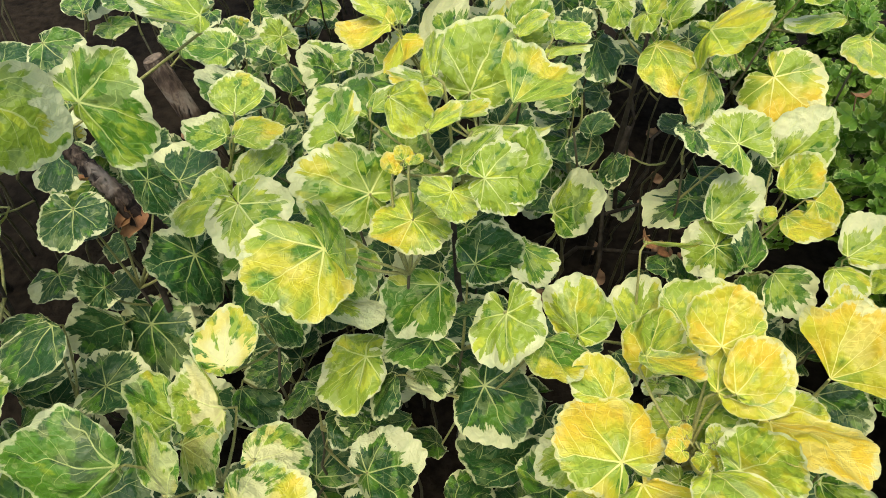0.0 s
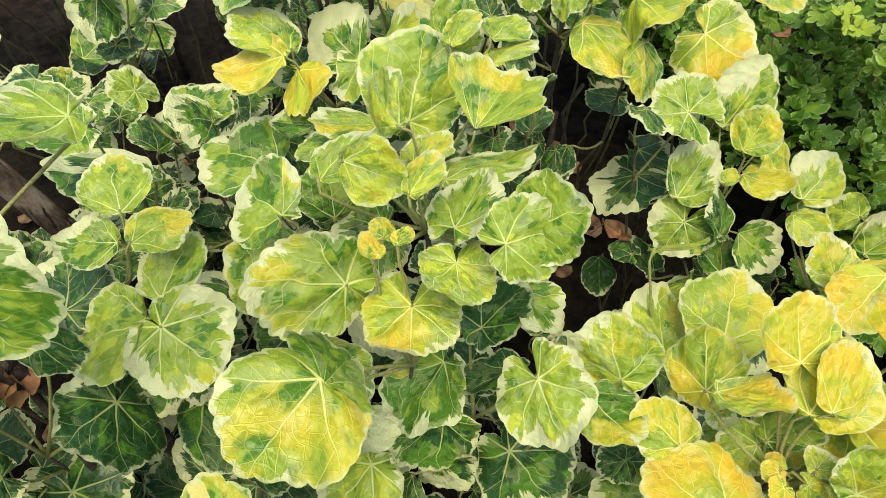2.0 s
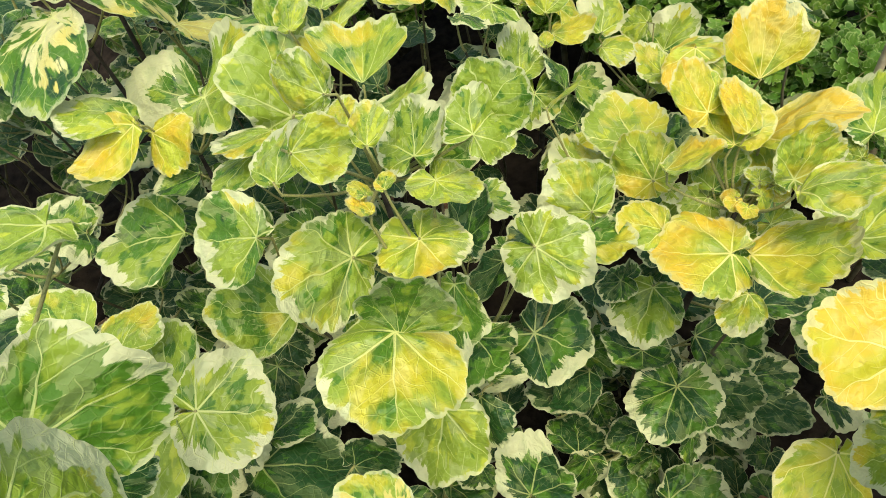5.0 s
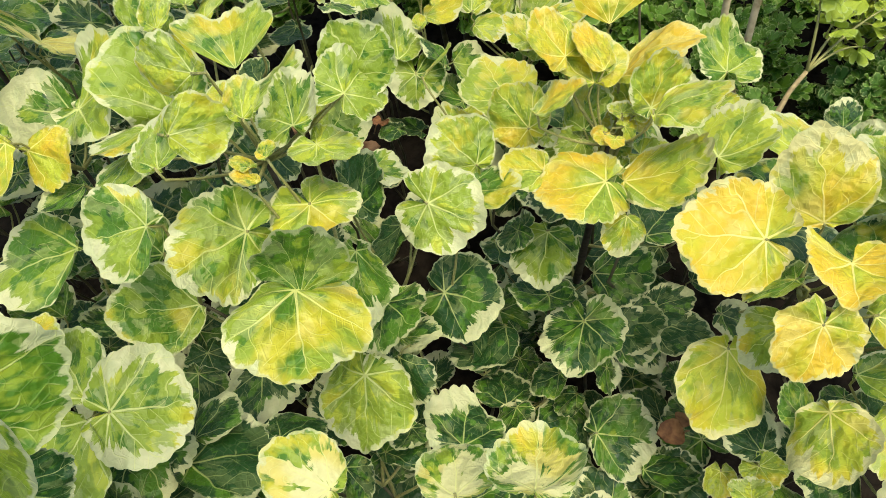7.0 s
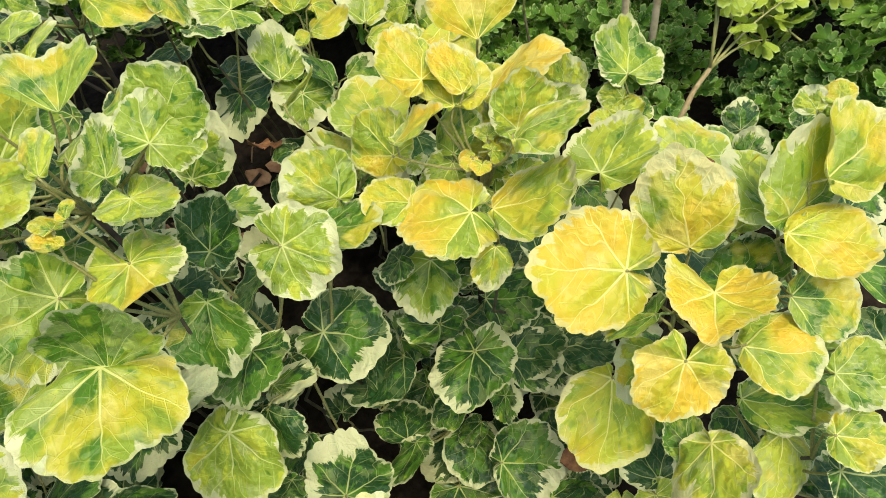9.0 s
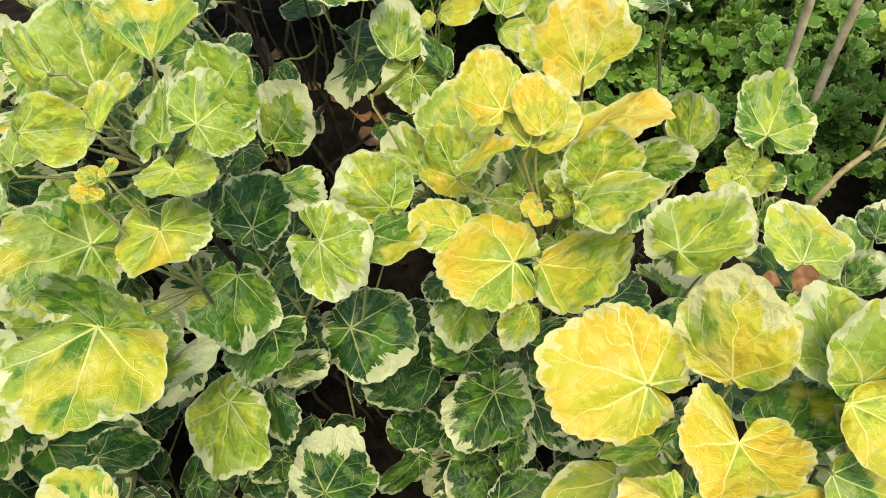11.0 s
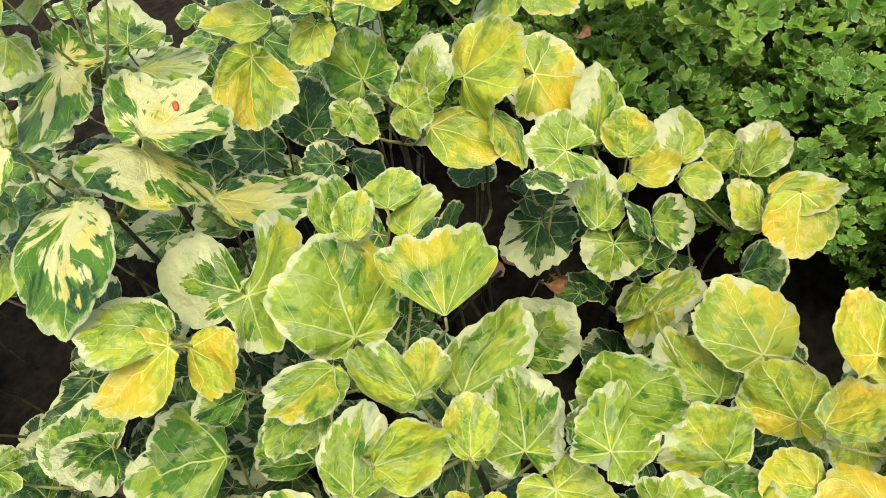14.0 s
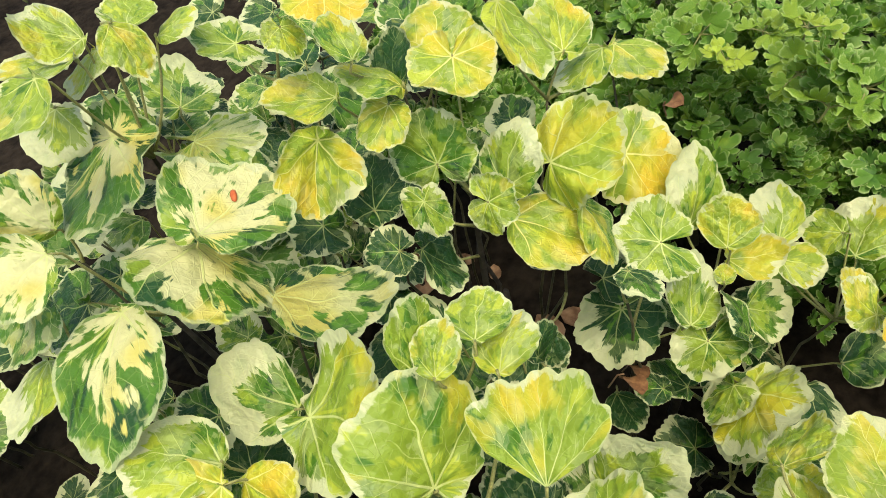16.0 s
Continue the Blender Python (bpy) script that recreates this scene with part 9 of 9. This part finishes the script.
# ---- ferny aralias ----
def leaflet(rng, size, lobes, cuts=8, rings=(0.45, 0.8, 1.0)):
    """A fan-shaped, lobed and toothed leaflet in its own plane: points, faces and rim weights; its foot lies at the origin, tip along y."""
    verts, faces, rims = [(0.0, 0.0, 0.0)], [], [0.0]
    steps = lobes * cuts
    phase, cup = rng.uniform(0, 6), rng.uniform(-0.25, 0.45)
    wide = rng.uniform(1.0, 1.35)
    for ring in rings:
        for k in range(steps + 1):
            u = k / steps
            th = (u - 0.5) * wide * 2
            lobe = abs(math.sin(math.pi * lobes * u))
            tooth = abs(math.sin(3 * math.pi * lobes * u))
            r = size * (0.62 + 0.25 * lobe ** 0.55 + 0.08 * math.cos(th) + 0.10 * tooth ** 0.8 + 0.04 * math.sin(9 * th + phase))
            r *= 1 - 0.35 * abs(u - 0.5)
            q = r * ring
            z = cup * q * q / size + 0.13 * size * ring ** 2 * math.sin(4 * th + phase) + 0.06 * size * ring ** 3 * (lobe - 0.5)
            verts.append((q * math.sin(th), q * math.cos(th), z))
            rims.append(ring)
    n = steps + 1
    for k in range(steps):
        faces.append((0, 1 + k, 2 + k))
        for i in range(len(rings) - 1):
            a = 1 + i * n + k
            faces.append((a, a + n, a + n + 1, a + 1))
    return verts, faces, rims


LEAFLETS = []
for kind in range(12):
    rng = random.Random(300 + kind)
    v, f, r = leaflet(rng, 1.0, (3, 4, 5)[kind % 3])
    me = bpy.data.meshes.new("leaflet")
    me.from_pydata(v, [], f)
    me.attributes.new("rim", "FLOAT", "POINT").data.foreach_set("value", r)
    me.polygons.foreach_set("use_smooth", [True] * len(me.polygons))
    me.materials.append(FERN)
    LEAFLETS.append((me, *leaflet(random.Random(300 + kind), 1.0, (3, 4, 5)[kind % 3], 5, (0.6, 1.0))))


def frond_plan(rng, size):
    """Stalk and leaflets of one spray: a list of arm ends, and of leaflet poses with their kinds."""
    ends, poses = [], []
    arms = rng.choice((3, 4, 4, 5))
    for k in range(arms):
        az = 2 * math.pi * (k + rng.uniform(-0.25, 0.25)) / arms
        end = Vector((math.cos(az), math.sin(az), 0)) * size * rng.uniform(0.16, 0.34) + Vector((0, 0, size * rng.uniform(-0.02, 0.14)))
        ends.append(end)
        for j, turn in enumerate((0.0, rng.uniform(0.9, 1.3), -rng.uniform(0.9, 1.3))):
            s = size * rng.uniform(0.30, 0.44) * (1 if j == 0 else 0.8)
            at = end if j == 0 else end * rng.uniform(0.7, 0.95)
            m = Matrix.Translation(at) @ Matrix.Rotation(az - math.pi / 2 + turn, 4, "Z") @ Matrix.Rotation(radians(rng.uniform(-25, 35)), 4, "X")
            poses.append((m @ Matrix.Rotation(radians(rng.uniform(-30, 30)), 4, "Y") @ Matrix.Scale(s, 4), rng.randrange(12)))
    for j in range(2):
        m = Matrix.Translation((0, 0, 0.08 * size)) @ Matrix.Rotation(rng.uniform(0, 6), 4, "Z") @ Matrix.Rotation(radians(rng.uniform(10, 50)), 4, "X")
        poses.append((m @ Matrix.Scale(size * rng.uniform(0.18, 0.26), 4), rng.randrange(12)))
    return ends, poses


def add_frond(root, place, ends, poses, size, tint, rng):
    """One spray as a stalk with every leaflet an object under it."""
    verts, faces = [], []
    for end in ends:
        v, f = tube([(0, 0, -0.3 * size), (0, 0, -0.05 * size), end * 0.55, end], [0.020 * size, 0.017 * size, 0.012 * size, 0.009 * size], 5)
        faces.extend(tuple(len(verts) + i for i in face) for face in f)
        verts.extend(v)
    stalk = mesh_object("frond_stalk", verts, faces, STALK, root)
    stalk.matrix_basis = place
    for m, kind in poses:
        ob = new("leaflet", LEAFLETS[kind][0])
        ob.matrix_basis, ob.parent = m, stalk
        ob.color = (tint + rng.uniform(-0.12, 0.12), 0, 0, 1)
    return stalk


def ferny_shrub(label, foot, height, spread, count, size, pale, seed, singly):
    """A dense ferny aralia: a few stems and many fronds over a rounded top; the first ones are built leaflet by leaflet, the deep rest as one mass."""
    rng = random.Random(seed)
    root = tagged(new("ferny_aralia"), label, "shrub", "ferny aralias")
    root.location = foot
    for k in range(3):
        az = rng.uniform(0, 6.28)
        top = Vector((0.5 * spread * math.cos(az), 0.5 * spread * math.sin(az), height * 0.62))
        v, f = tube(bend((0.01 * k, 0, 0), top, (0.01, 0.01, 0)), [0.006 - 0.0006 * i for i in range(7)], 7)
        mesh_object("stem", v, f, SHOOT, root)
    mass_v, mass_f, mass_r = [], [], []
    spots = []
    count, size = int(count * 1.12), size * 0.92
    for k in range(count):
        r = math.sqrt((k + 0.5) / count)
        az = k * 2.39996 + rng.uniform(-0.3, 0.3)
        level = rng.uniform(0.62, 1.05)
        lift = height * (0.35 + 0.65 * math.sqrt(max(0.0, 1 - 0.8 * r * r))) * level
        turn = Euler((radians(rng.gauss(0, 18) - 28 * r * math.sin(az)), radians(rng.gauss(0, 18) + 28 * r * math.cos(az)), rng.uniform(0, 6.28)))
        spots.append((level, Matrix.LocRotScale((spread * r * math.cos(az), spread * r * math.sin(az), lift), turn, None), size * rng.uniform(0.75, 1.2)))
    spots.sort(key=lambda q: -q[0])
    for k, (level, place, s) in enumerate(spots):
        ends, poses = frond_plan(rng, s)
        if k < singly:
            add_frond(root, place, ends, poses, s, pale + rng.uniform(-0.1, 0.15) + (0.45 if rng.random() < 0.06 else 0), rng)
            continue
        for m, kind in poses:
            _, v, f, r = LEAFLETS[kind]
            mm = place @ m
            base = len(mass_v)
            mass_v.extend(tuple(mm @ Vector(p)) for p in v)
            mass_f.extend(tuple(base + i for i in face) for face in f)
            mass_r.extend(r)
    mass = mesh_object("foliage", mass_v, mass_f, FERN, root)
    mass.data.attributes.new("rim", "FLOAT", "POINT").data.foreach_set("value", mass_r)
    mass.color = (pale - 0.05, 0, 0, 1)
    tagged(mass, kind="stuff")
    return root


GREEN = "dense ferny aralia with small toothed green leaflets"
tall_fern = ferny_shrub(GREEN, (0.54, 0.52, 0), 0.36, 0.13, 105, 0.052, 0.38, 1, 21)
ferny_shrub(GREEN, (0.57, 0.33, 0), 0.25, 0.13, 98, 0.050, 0.26, 2, 21)
ferny_shrub(GREEN, (0.55, 0.15, 0), 0.21, 0.11, 74, 0.047, 0.19, 3, 20)
ferny_shrub(GREEN, (0.72, 0.45, 0), 0.34, 0.16, 102, 0.055, 0.40, 4, 20)
ferny_shrub(GREEN, (0.66, 0.68, 0), 0.34, 0.16, 110, 0.055, 0.32, 5, 16)
ferny_shrub(GREEN, (0.76, 0.20, 0), 0.26, 0.16, 91, 0.059, 0.22, 6, 16)
ferny_shrub(GREEN, (0.78, -0.06, 0), 0.24, 0.16, 85, 0.059, 0.19, 7, 12)
ferny_shrub(GREEN, (0.96, 0.34, 0), 0.34, 0.20, 91, 0.074, 0.26, 8, 6)
ferny_shrub(GREEN, (0.96, 0.66, 0), 0.36, 0.20, 85, 0.074, 0.24, 9, 6)
ferny_shrub(GREEN, (1.02, 0.02, 0), 0.32, 0.20, 85, 0.074, 0.19, 10, 6)
ferny_shrub(GREEN, (0.92, -0.30, 0), 0.28, 0.20, 78, 0.070, 0.22, 11, 6)
ferny_shrub(GREEN, (0.50, 0.84, 0), 0.30, 0.16, 78, 0.063, 0.24, 12, 6)
ferny_shrub(GREEN, (0.60, -0.22, 0), 0.20, 0.14, 74, 0.059, 0.19, 13, 8)
ferny_shrub(GREEN, (0.585, -0.07, 0), 0.13, 0.085, 60, 0.050, 0.02, 15, 14)
ferny_shrub(GREEN, (0.50, -0.17, 0), 0.15, 0.10, 60, 0.052, 0.05, 16, 14)
ferny_shrub(GREEN, (0.75, 0.95, 0), 0.34, 0.22, 85, 0.074, 0.24, 14, 4)


# pale young fronds over the tallest shrub
fresh_rng = random.Random(41)
for x, y, z, s, tint in (
    (0.465, 0.498, 0.375, 0.036, 1.05),
    (0.503, 0.485, 0.385, 0.048, 0.62),
    (0.515, 0.453, 0.39, 0.048, 0.66),
    (0.463, 0.438, 0.382, 0.05, 0.58),
    (0.461, 0.414, 0.40, 0.058, 0.46),
    (0.442, 0.403, 0.379, 0.06, 0.44),
    (0.459, 0.386, 0.39, 0.06, 0.42),
    (0.482, 0.531, 0.38, 0.05, 0.42),
):
    place = Matrix.LocRotScale(Vector((x, y, z)) - tall_fern.location, Euler((fresh_rng.gauss(0.25, 0.2), fresh_rng.gauss(-0.3, 0.2), fresh_rng.uniform(0, 6.28))), None)
    ends, poses = frond_plan(fresh_rng, s)
    add_frond(tall_fern, place, ends, poses, s, tint, fresh_rng)


# ---- slender trunks and the forked seedling ----
def pole_plant(name, label, points, radii, material, category):
    foot = Vector(points[0])
    root = tagged(new(name), label, category)
    root.location = foot
    v, f = tube([Vector(p) - foot for p in points], radii, 9)
    mesh_object("trunk", v, f, material, root)
    return root


for shift, lean in (((0.0, 0.0), (0.015, 0.06)), ((0.012, -0.022), (0.06, 0.035))):
    pts = [(0.502 + shift[0] + lean[0] * q, 0.118 + shift[1] + lean[1] * q + 0.004 * math.sin(9 * q), 0.8 * q) for q in (0, 0.15, 0.3, 0.45, 0.6, 0.75, 0.9, 1.0)]
    tagged(pole_plant("sapling_trunk", "slender pale grey-brown trunk rising from the ferny shrubs", pts, [0.0046, 0.0044, 0.0042, 0.004, 0.0039, 0.0037, 0.0036, 0.0034], PALE_BARK, "trunk"), group="slender trunks")


def seedling():
    """A bare bent stem that forks into stalks with pale lobed leaflets."""
    root = tagged(new("forked_aralia"), "young aralia with a bent bare stem and pale green lobed leaflets", "shrub")
    foot = Vector((0.425, 0.06, 0.0))
    root.location = foot
    line = [(0.425, 0.06, 0), (0.427, 0.058, 0.09), (0.431, 0.058, 0.145), (0.428, 0.055, 0.158), (0.447, 0.050, 0.174), (0.460, 0.047, 0.182), (0.484, 0.037, 0.193)]
    v, f = tube([Vector(p) - foot for p in line], [0.0036, 0.0034, 0.0033, 0.0034, 0.0031, 0.0028, 0.0025], 8)
    mesh_object("stem", v, f, SEEDLING, root)
    rng = random.Random(5)
    fork = Vector(line[-1])
    for end in ((0.545, 0.045, 0.235), (0.575, 0.012, 0.20), (0.555, -0.015, 0.185), (0.60, -0.03, 0.215), (0.515, 0.05, 0.27)):
        end = Vector(end)
        v, f = tube([q - foot for q in bend(fork, end, (0, 0, 0.012))], [0.0018 - 0.00017 * k for k in range(7)], 6)
        mesh_object("stalk", v, f, STALK, root)
        for k in range(4):
            s = rng.uniform(0.05, 0.075)
            p = end + Vector((rng.uniform(-0.02, 0.05), rng.uniform(-0.03, 0.03), rng.uniform(-0.015, 0.03))) - foot
            place = Matrix.LocRotScale(p, Euler((rng.gauss(0, 0.4), rng.gauss(-0.3, 0.4), rng.uniform(0, 6.28))), None)
            ends, poses = frond_plan(rng, s)
            add_frond(root, place, ends, poses[::2], s, 0.85 + rng.uniform(-0.2, 0.3), rng)


seedling()


# ---- wood and litter ----
def wood_piece(name, label, category, points, radii, material, sides=12):
    pts = [Vector(p) for p in points]
    v, f = tube([p - pts[0] for p in pts], radii, sides)
    rng = random.Random(len(points) + int(1000 * abs(points[0][0])))
    v = [q + Vector((rng.gauss(0, 1), rng.gauss(0, 1), rng.gauss(0, 1))) * 0.0006 for q in v]
    ob = mesh_object(name, v, f, material)
    ob.location = pts[0]
    return tagged(ob, label, category)


def stake():
    """A leaning stake: a weathered shaft and its paler sawn end."""
    root = tagged(new("wooden_stake"), "weathered brown wooden stake with a sawn end, leaning among the leaves", "stake")
    root.location = (-0.175, 0.50, 0.0)
    line = [(-0.175, 0.50, 0.0), (-0.20, 0.515, 0.10), (-0.225, 0.525, 0.20), (-0.25, 0.535, 0.29), (-0.282, 0.547, 0.385)]
    pts = [Vector(p) - root.location for p in line]
    rng = random.Random(3)
    v, f = tube(pts, [0.0115, 0.0115, 0.011, 0.011, 0.0105], 14)
    mesh_object("shaft", [q + Vector((rng.gauss(0, 1), rng.gauss(0, 1), rng.gauss(0, 1))) * 0.0006 for q in v], f, STAKE, root)
    ahead = (pts[-1] - pts[-2]).normalized()
    v, f = tube([pts[-1] + ahead * 0.0004, pts[-1] + ahead * 0.0020, pts[-1] + ahead * 0.0026], [0.0104, 0.0098, 0.0088], 14)
    mesh_object("sawn_end", v, f, CUT, root, "pale sawn end grain")


stake()
def ringed_branch():
    """A grey branch with close leaf-scar rings, a knotted bend and papery scraps on it."""
    corners = [Vector(p) for p in ((-0.22, 0.40, 0.0), (-0.225, 0.385, 0.20), (-0.235, 0.372, 0.31), (-0.252, 0.365, 0.360), (-0.275, 0.375, 0.395), (-0.30, 0.39, 0.42), (-0.34, 0.41, 0.43))]
    wide = (0.0062, 0.0062, 0.0064, 0.0088, 0.0066, 0.0062, 0.0052)
    root = tagged(new("woody_branch"), "thick grey-brown branch with ringed bark and a dried knot", "branch")
    root.location = corners[0]
    pts, radii = [], []
    rng = random.Random(77)
    for i in range(6):
        steps = max(3, int((corners[i + 1] - corners[i]).length / 0.0022))
        for k in range(steps):
            u = k / steps
            pts.append(corners[i].lerp(corners[i + 1], u) - corners[0])
            ring = 0.0011 * (len(pts) % 3 == 0) + rng.uniform(-0.0003, 0.0003)
            radii.append(wide[i] * (1 - u) + wide[i + 1] * u + ring)
    v, f = tube(pts, radii, 12)
    mesh_object("shaft", [q + Vector((rng.gauss(0, 1), rng.gauss(0, 1), rng.gauss(0, 1))) * 0.0005 for q in v], f, STAKE, root)
    for k, (along, size) in enumerate(((3, 0.016), (3, 0.012), (4, 0.010), (3, 0.013))):
        shape = random.Random(70 + k)
        verts, faces = [], []
        for i in range(6):
            for j in range(5):
                x, y = (j / 4 - 0.5) * size * (1.2 - abs(i - 2.5) * 0.25), (i / 5 - 0.5) * 1.8 * size
                verts.append((x + shape.uniform(-1, 1) * 0.0012, y + shape.uniform(-1, 1) * 0.0012, 9 * x * x / size * 0.2 + shape.uniform(-1, 1) * 0.0022))
        for i in range(5):
            for j in range(4):
                q = i * 5 + j
                faces.append((q, q + 1, q + 6, q + 5))
        ob = mesh_object("dry_scrap", verts, faces, DRY, root, "papery brown dried sheath")
        ob.location = corners[along] - corners[0] + Vector((shape.uniform(-0.006, 0.006), shape.uniform(-0.008, 0.002), 0.006 - 0.004 * k))
        ob.rotation_euler = (shape.uniform(-0.6, 0.9), shape.uniform(-0.7, 0.7), shape.uniform(0, 6.28))


ringed_branch()
TWIG = "thin bare brown twig among the stems"
for points in (
    [(0.22, 0.60, 0.0), (0.235, 0.61, 0.10), (0.225, 0.62, 0.17), (0.245, 0.66, 0.22), (0.235, 0.69, 0.26)],
    [(0.235, 0.61, 0.10), (0.27, 0.63, 0.16), (0.275, 0.66, 0.19), (0.31, 0.68, 0.21)],
    [(0.15, 0.58, 0.01), (0.19, 0.59, 0.05), (0.25, 0.58, 0.055), (0.30, 0.57, 0.06)],
    [(0.19, 0.50, 0.0), (0.195, 0.51, 0.12), (0.185, 0.53, 0.22), (0.20, 0.55, 0.30)],
    [(0.10, 0.62, 0.0), (0.14, 0.60, 0.06), (0.20, 0.60, 0.10), (0.27, 0.61, 0.12)],
    [(-0.30, 0.70, 0.02), (-0.22, 0.72, 0.10), (-0.12, 0.74, 0.16), (-0.05, 0.76, 0.20)],
    [(-0.13, 0.66, 0.01), (-0.06, 0.63, 0.06), (0.02, 0.61, 0.10), (0.08, 0.60, 0.12)],
    [(-0.247, 0.33, 0.0), (-0.25, 0.335, 0.12), (-0.256, 0.345, 0.24), (-0.254, 0.362, 0.35)],
):
    tagged(wood_piece("twig", TWIG, "twig", points, [0.0036, 0.0032, 0.0028, 0.0022, 0.0016][:len(points)], BARK, 7), group="bare twigs")


def dead_leaf(at, turn, size, seed):
    """A curled fallen leaf on the ground."""
    rng = random.Random(seed)
    verts, faces = [], []
    for i in range(7):
        y = (i / 6 - 0.5) * 2
        half = 0.62 * math.sqrt(max(0.0, 1 - y * y)) + 0.02
        for j in range(5):
            x = (j / 4 - 0.5) * 2 * half
            verts.append((x * size, y * size, size * (0.35 * x * x + 0.22 * y * y + 0.08 * rng.uniform(-1, 1)) + 0.002))
    for i in range(6):
        for j in range(4):
            a = i * 5 + j
            faces.append((a, a + 1, a + 6, a + 5))
    ob = mesh_object("fallen_leaf", verts, faces, LITTER)
    ob.modifiers.new("thick", "SOLIDIFY").thickness = 0.0008
    ob.location, ob.rotation_euler = at, (0, 0, turn)
    return tagged(ob, "dry brown curled leaf lying on the dark ground", "leaf", "fallen leaves")


def withered(root, at, size, seed):
    """A shrivelled orange-brown leaf still hanging on a shrub, with its thin stalk."""
    rng = random.Random(900 + seed)
    verts, faces = [], []
    for i in range(8):
        y = (i / 7 - 0.5) * 2
        half = 0.75 * math.sqrt(max(0.0, 1 - y * y)) + 0.03
        for j in range(6):
            x = (j / 5 - 0.5) * 2 * half
            verts.append((x * size, y * size, size * (0.5 * x * x - 0.25 * y * y + 0.10 * rng.uniform(-1, 1))))
    for i in range(7):
        for j in range(5):
            a = i * 6 + j
            faces.append((a, a + 1, a + 7, a + 6))
    ob = mesh_object("withered_leaf", verts, faces, DRY, root, "shrivelled orange-brown leaf")
    ob.location, ob.rotation_euler = Vector(at) - root.location, (rng.uniform(0.2, 0.7), rng.uniform(-0.5, 0.3), rng.uniform(0, 6.28))
    v, f = tube([(0, -size, 0), (0, -1.6 * size, -0.4 * size), (0, -2.2 * size, -1.6 * size)], [0.0007, 0.0007, 0.0008], 5)
    mesh_object("stalk", v, f, LITTER, ob)


for k, (root, at, size) in enumerate((
    (right.root, (0.237, 0.036, 0.292), 0.008),
    (right.root, (0.246, 0.02, 0.298), 0.01),
    (under.root, (0.043, 0.058, 0.156), 0.014),
    (tall_fern, (0.4, 0.512, 0.37), 0.011),
    (under.root, (0.061, 0.051, 0.152), 0.012),
    (small.root, (0.233, 0.44, 0.224), 0.012),
    (small.root, (0.209, 0.432, 0.25), 0.014),
)):
    withered(root, at, size, k)


litter_rng = random.Random(21)
for k in range(46):
    if k < 26:
        x, y = litter_rng.uniform(0.05, 0.40), litter_rng.uniform(0.52, 0.95)
    else:
        x, y = litter_rng.uniform(-0.50, -0.10), litter_rng.uniform(0.35, 0.95)
    g = 0.02 * noise.noise((x * 3, y * 3, 1.0)) + 0.006 * noise.noise((x * 17, y * 17, 2.0))
    dead_leaf((x, y, g), litter_rng.uniform(0, 6.28), litter_rng.uniform(0.010, 0.026), k)


def husk():
    verts, faces = tube([(0, -0.0055, 0), (0, -0.004, 0), (0, 0, 0.0003), (0, 0.004, 0), (0, 0.0058, 0)], [0.0006, 0.0018, 0.0024, 0.0019, 0.0005], 10)
    ob = mesh_object("dried_bud", verts, faces, HUSK)
    ob.location, ob.rotation_euler = (0.0775, 0.655, 0.477), (0, 0, radians(-30))
    return tagged(ob, "small orange-red dried bud lying on a splashed leaf", "bud")


husk()
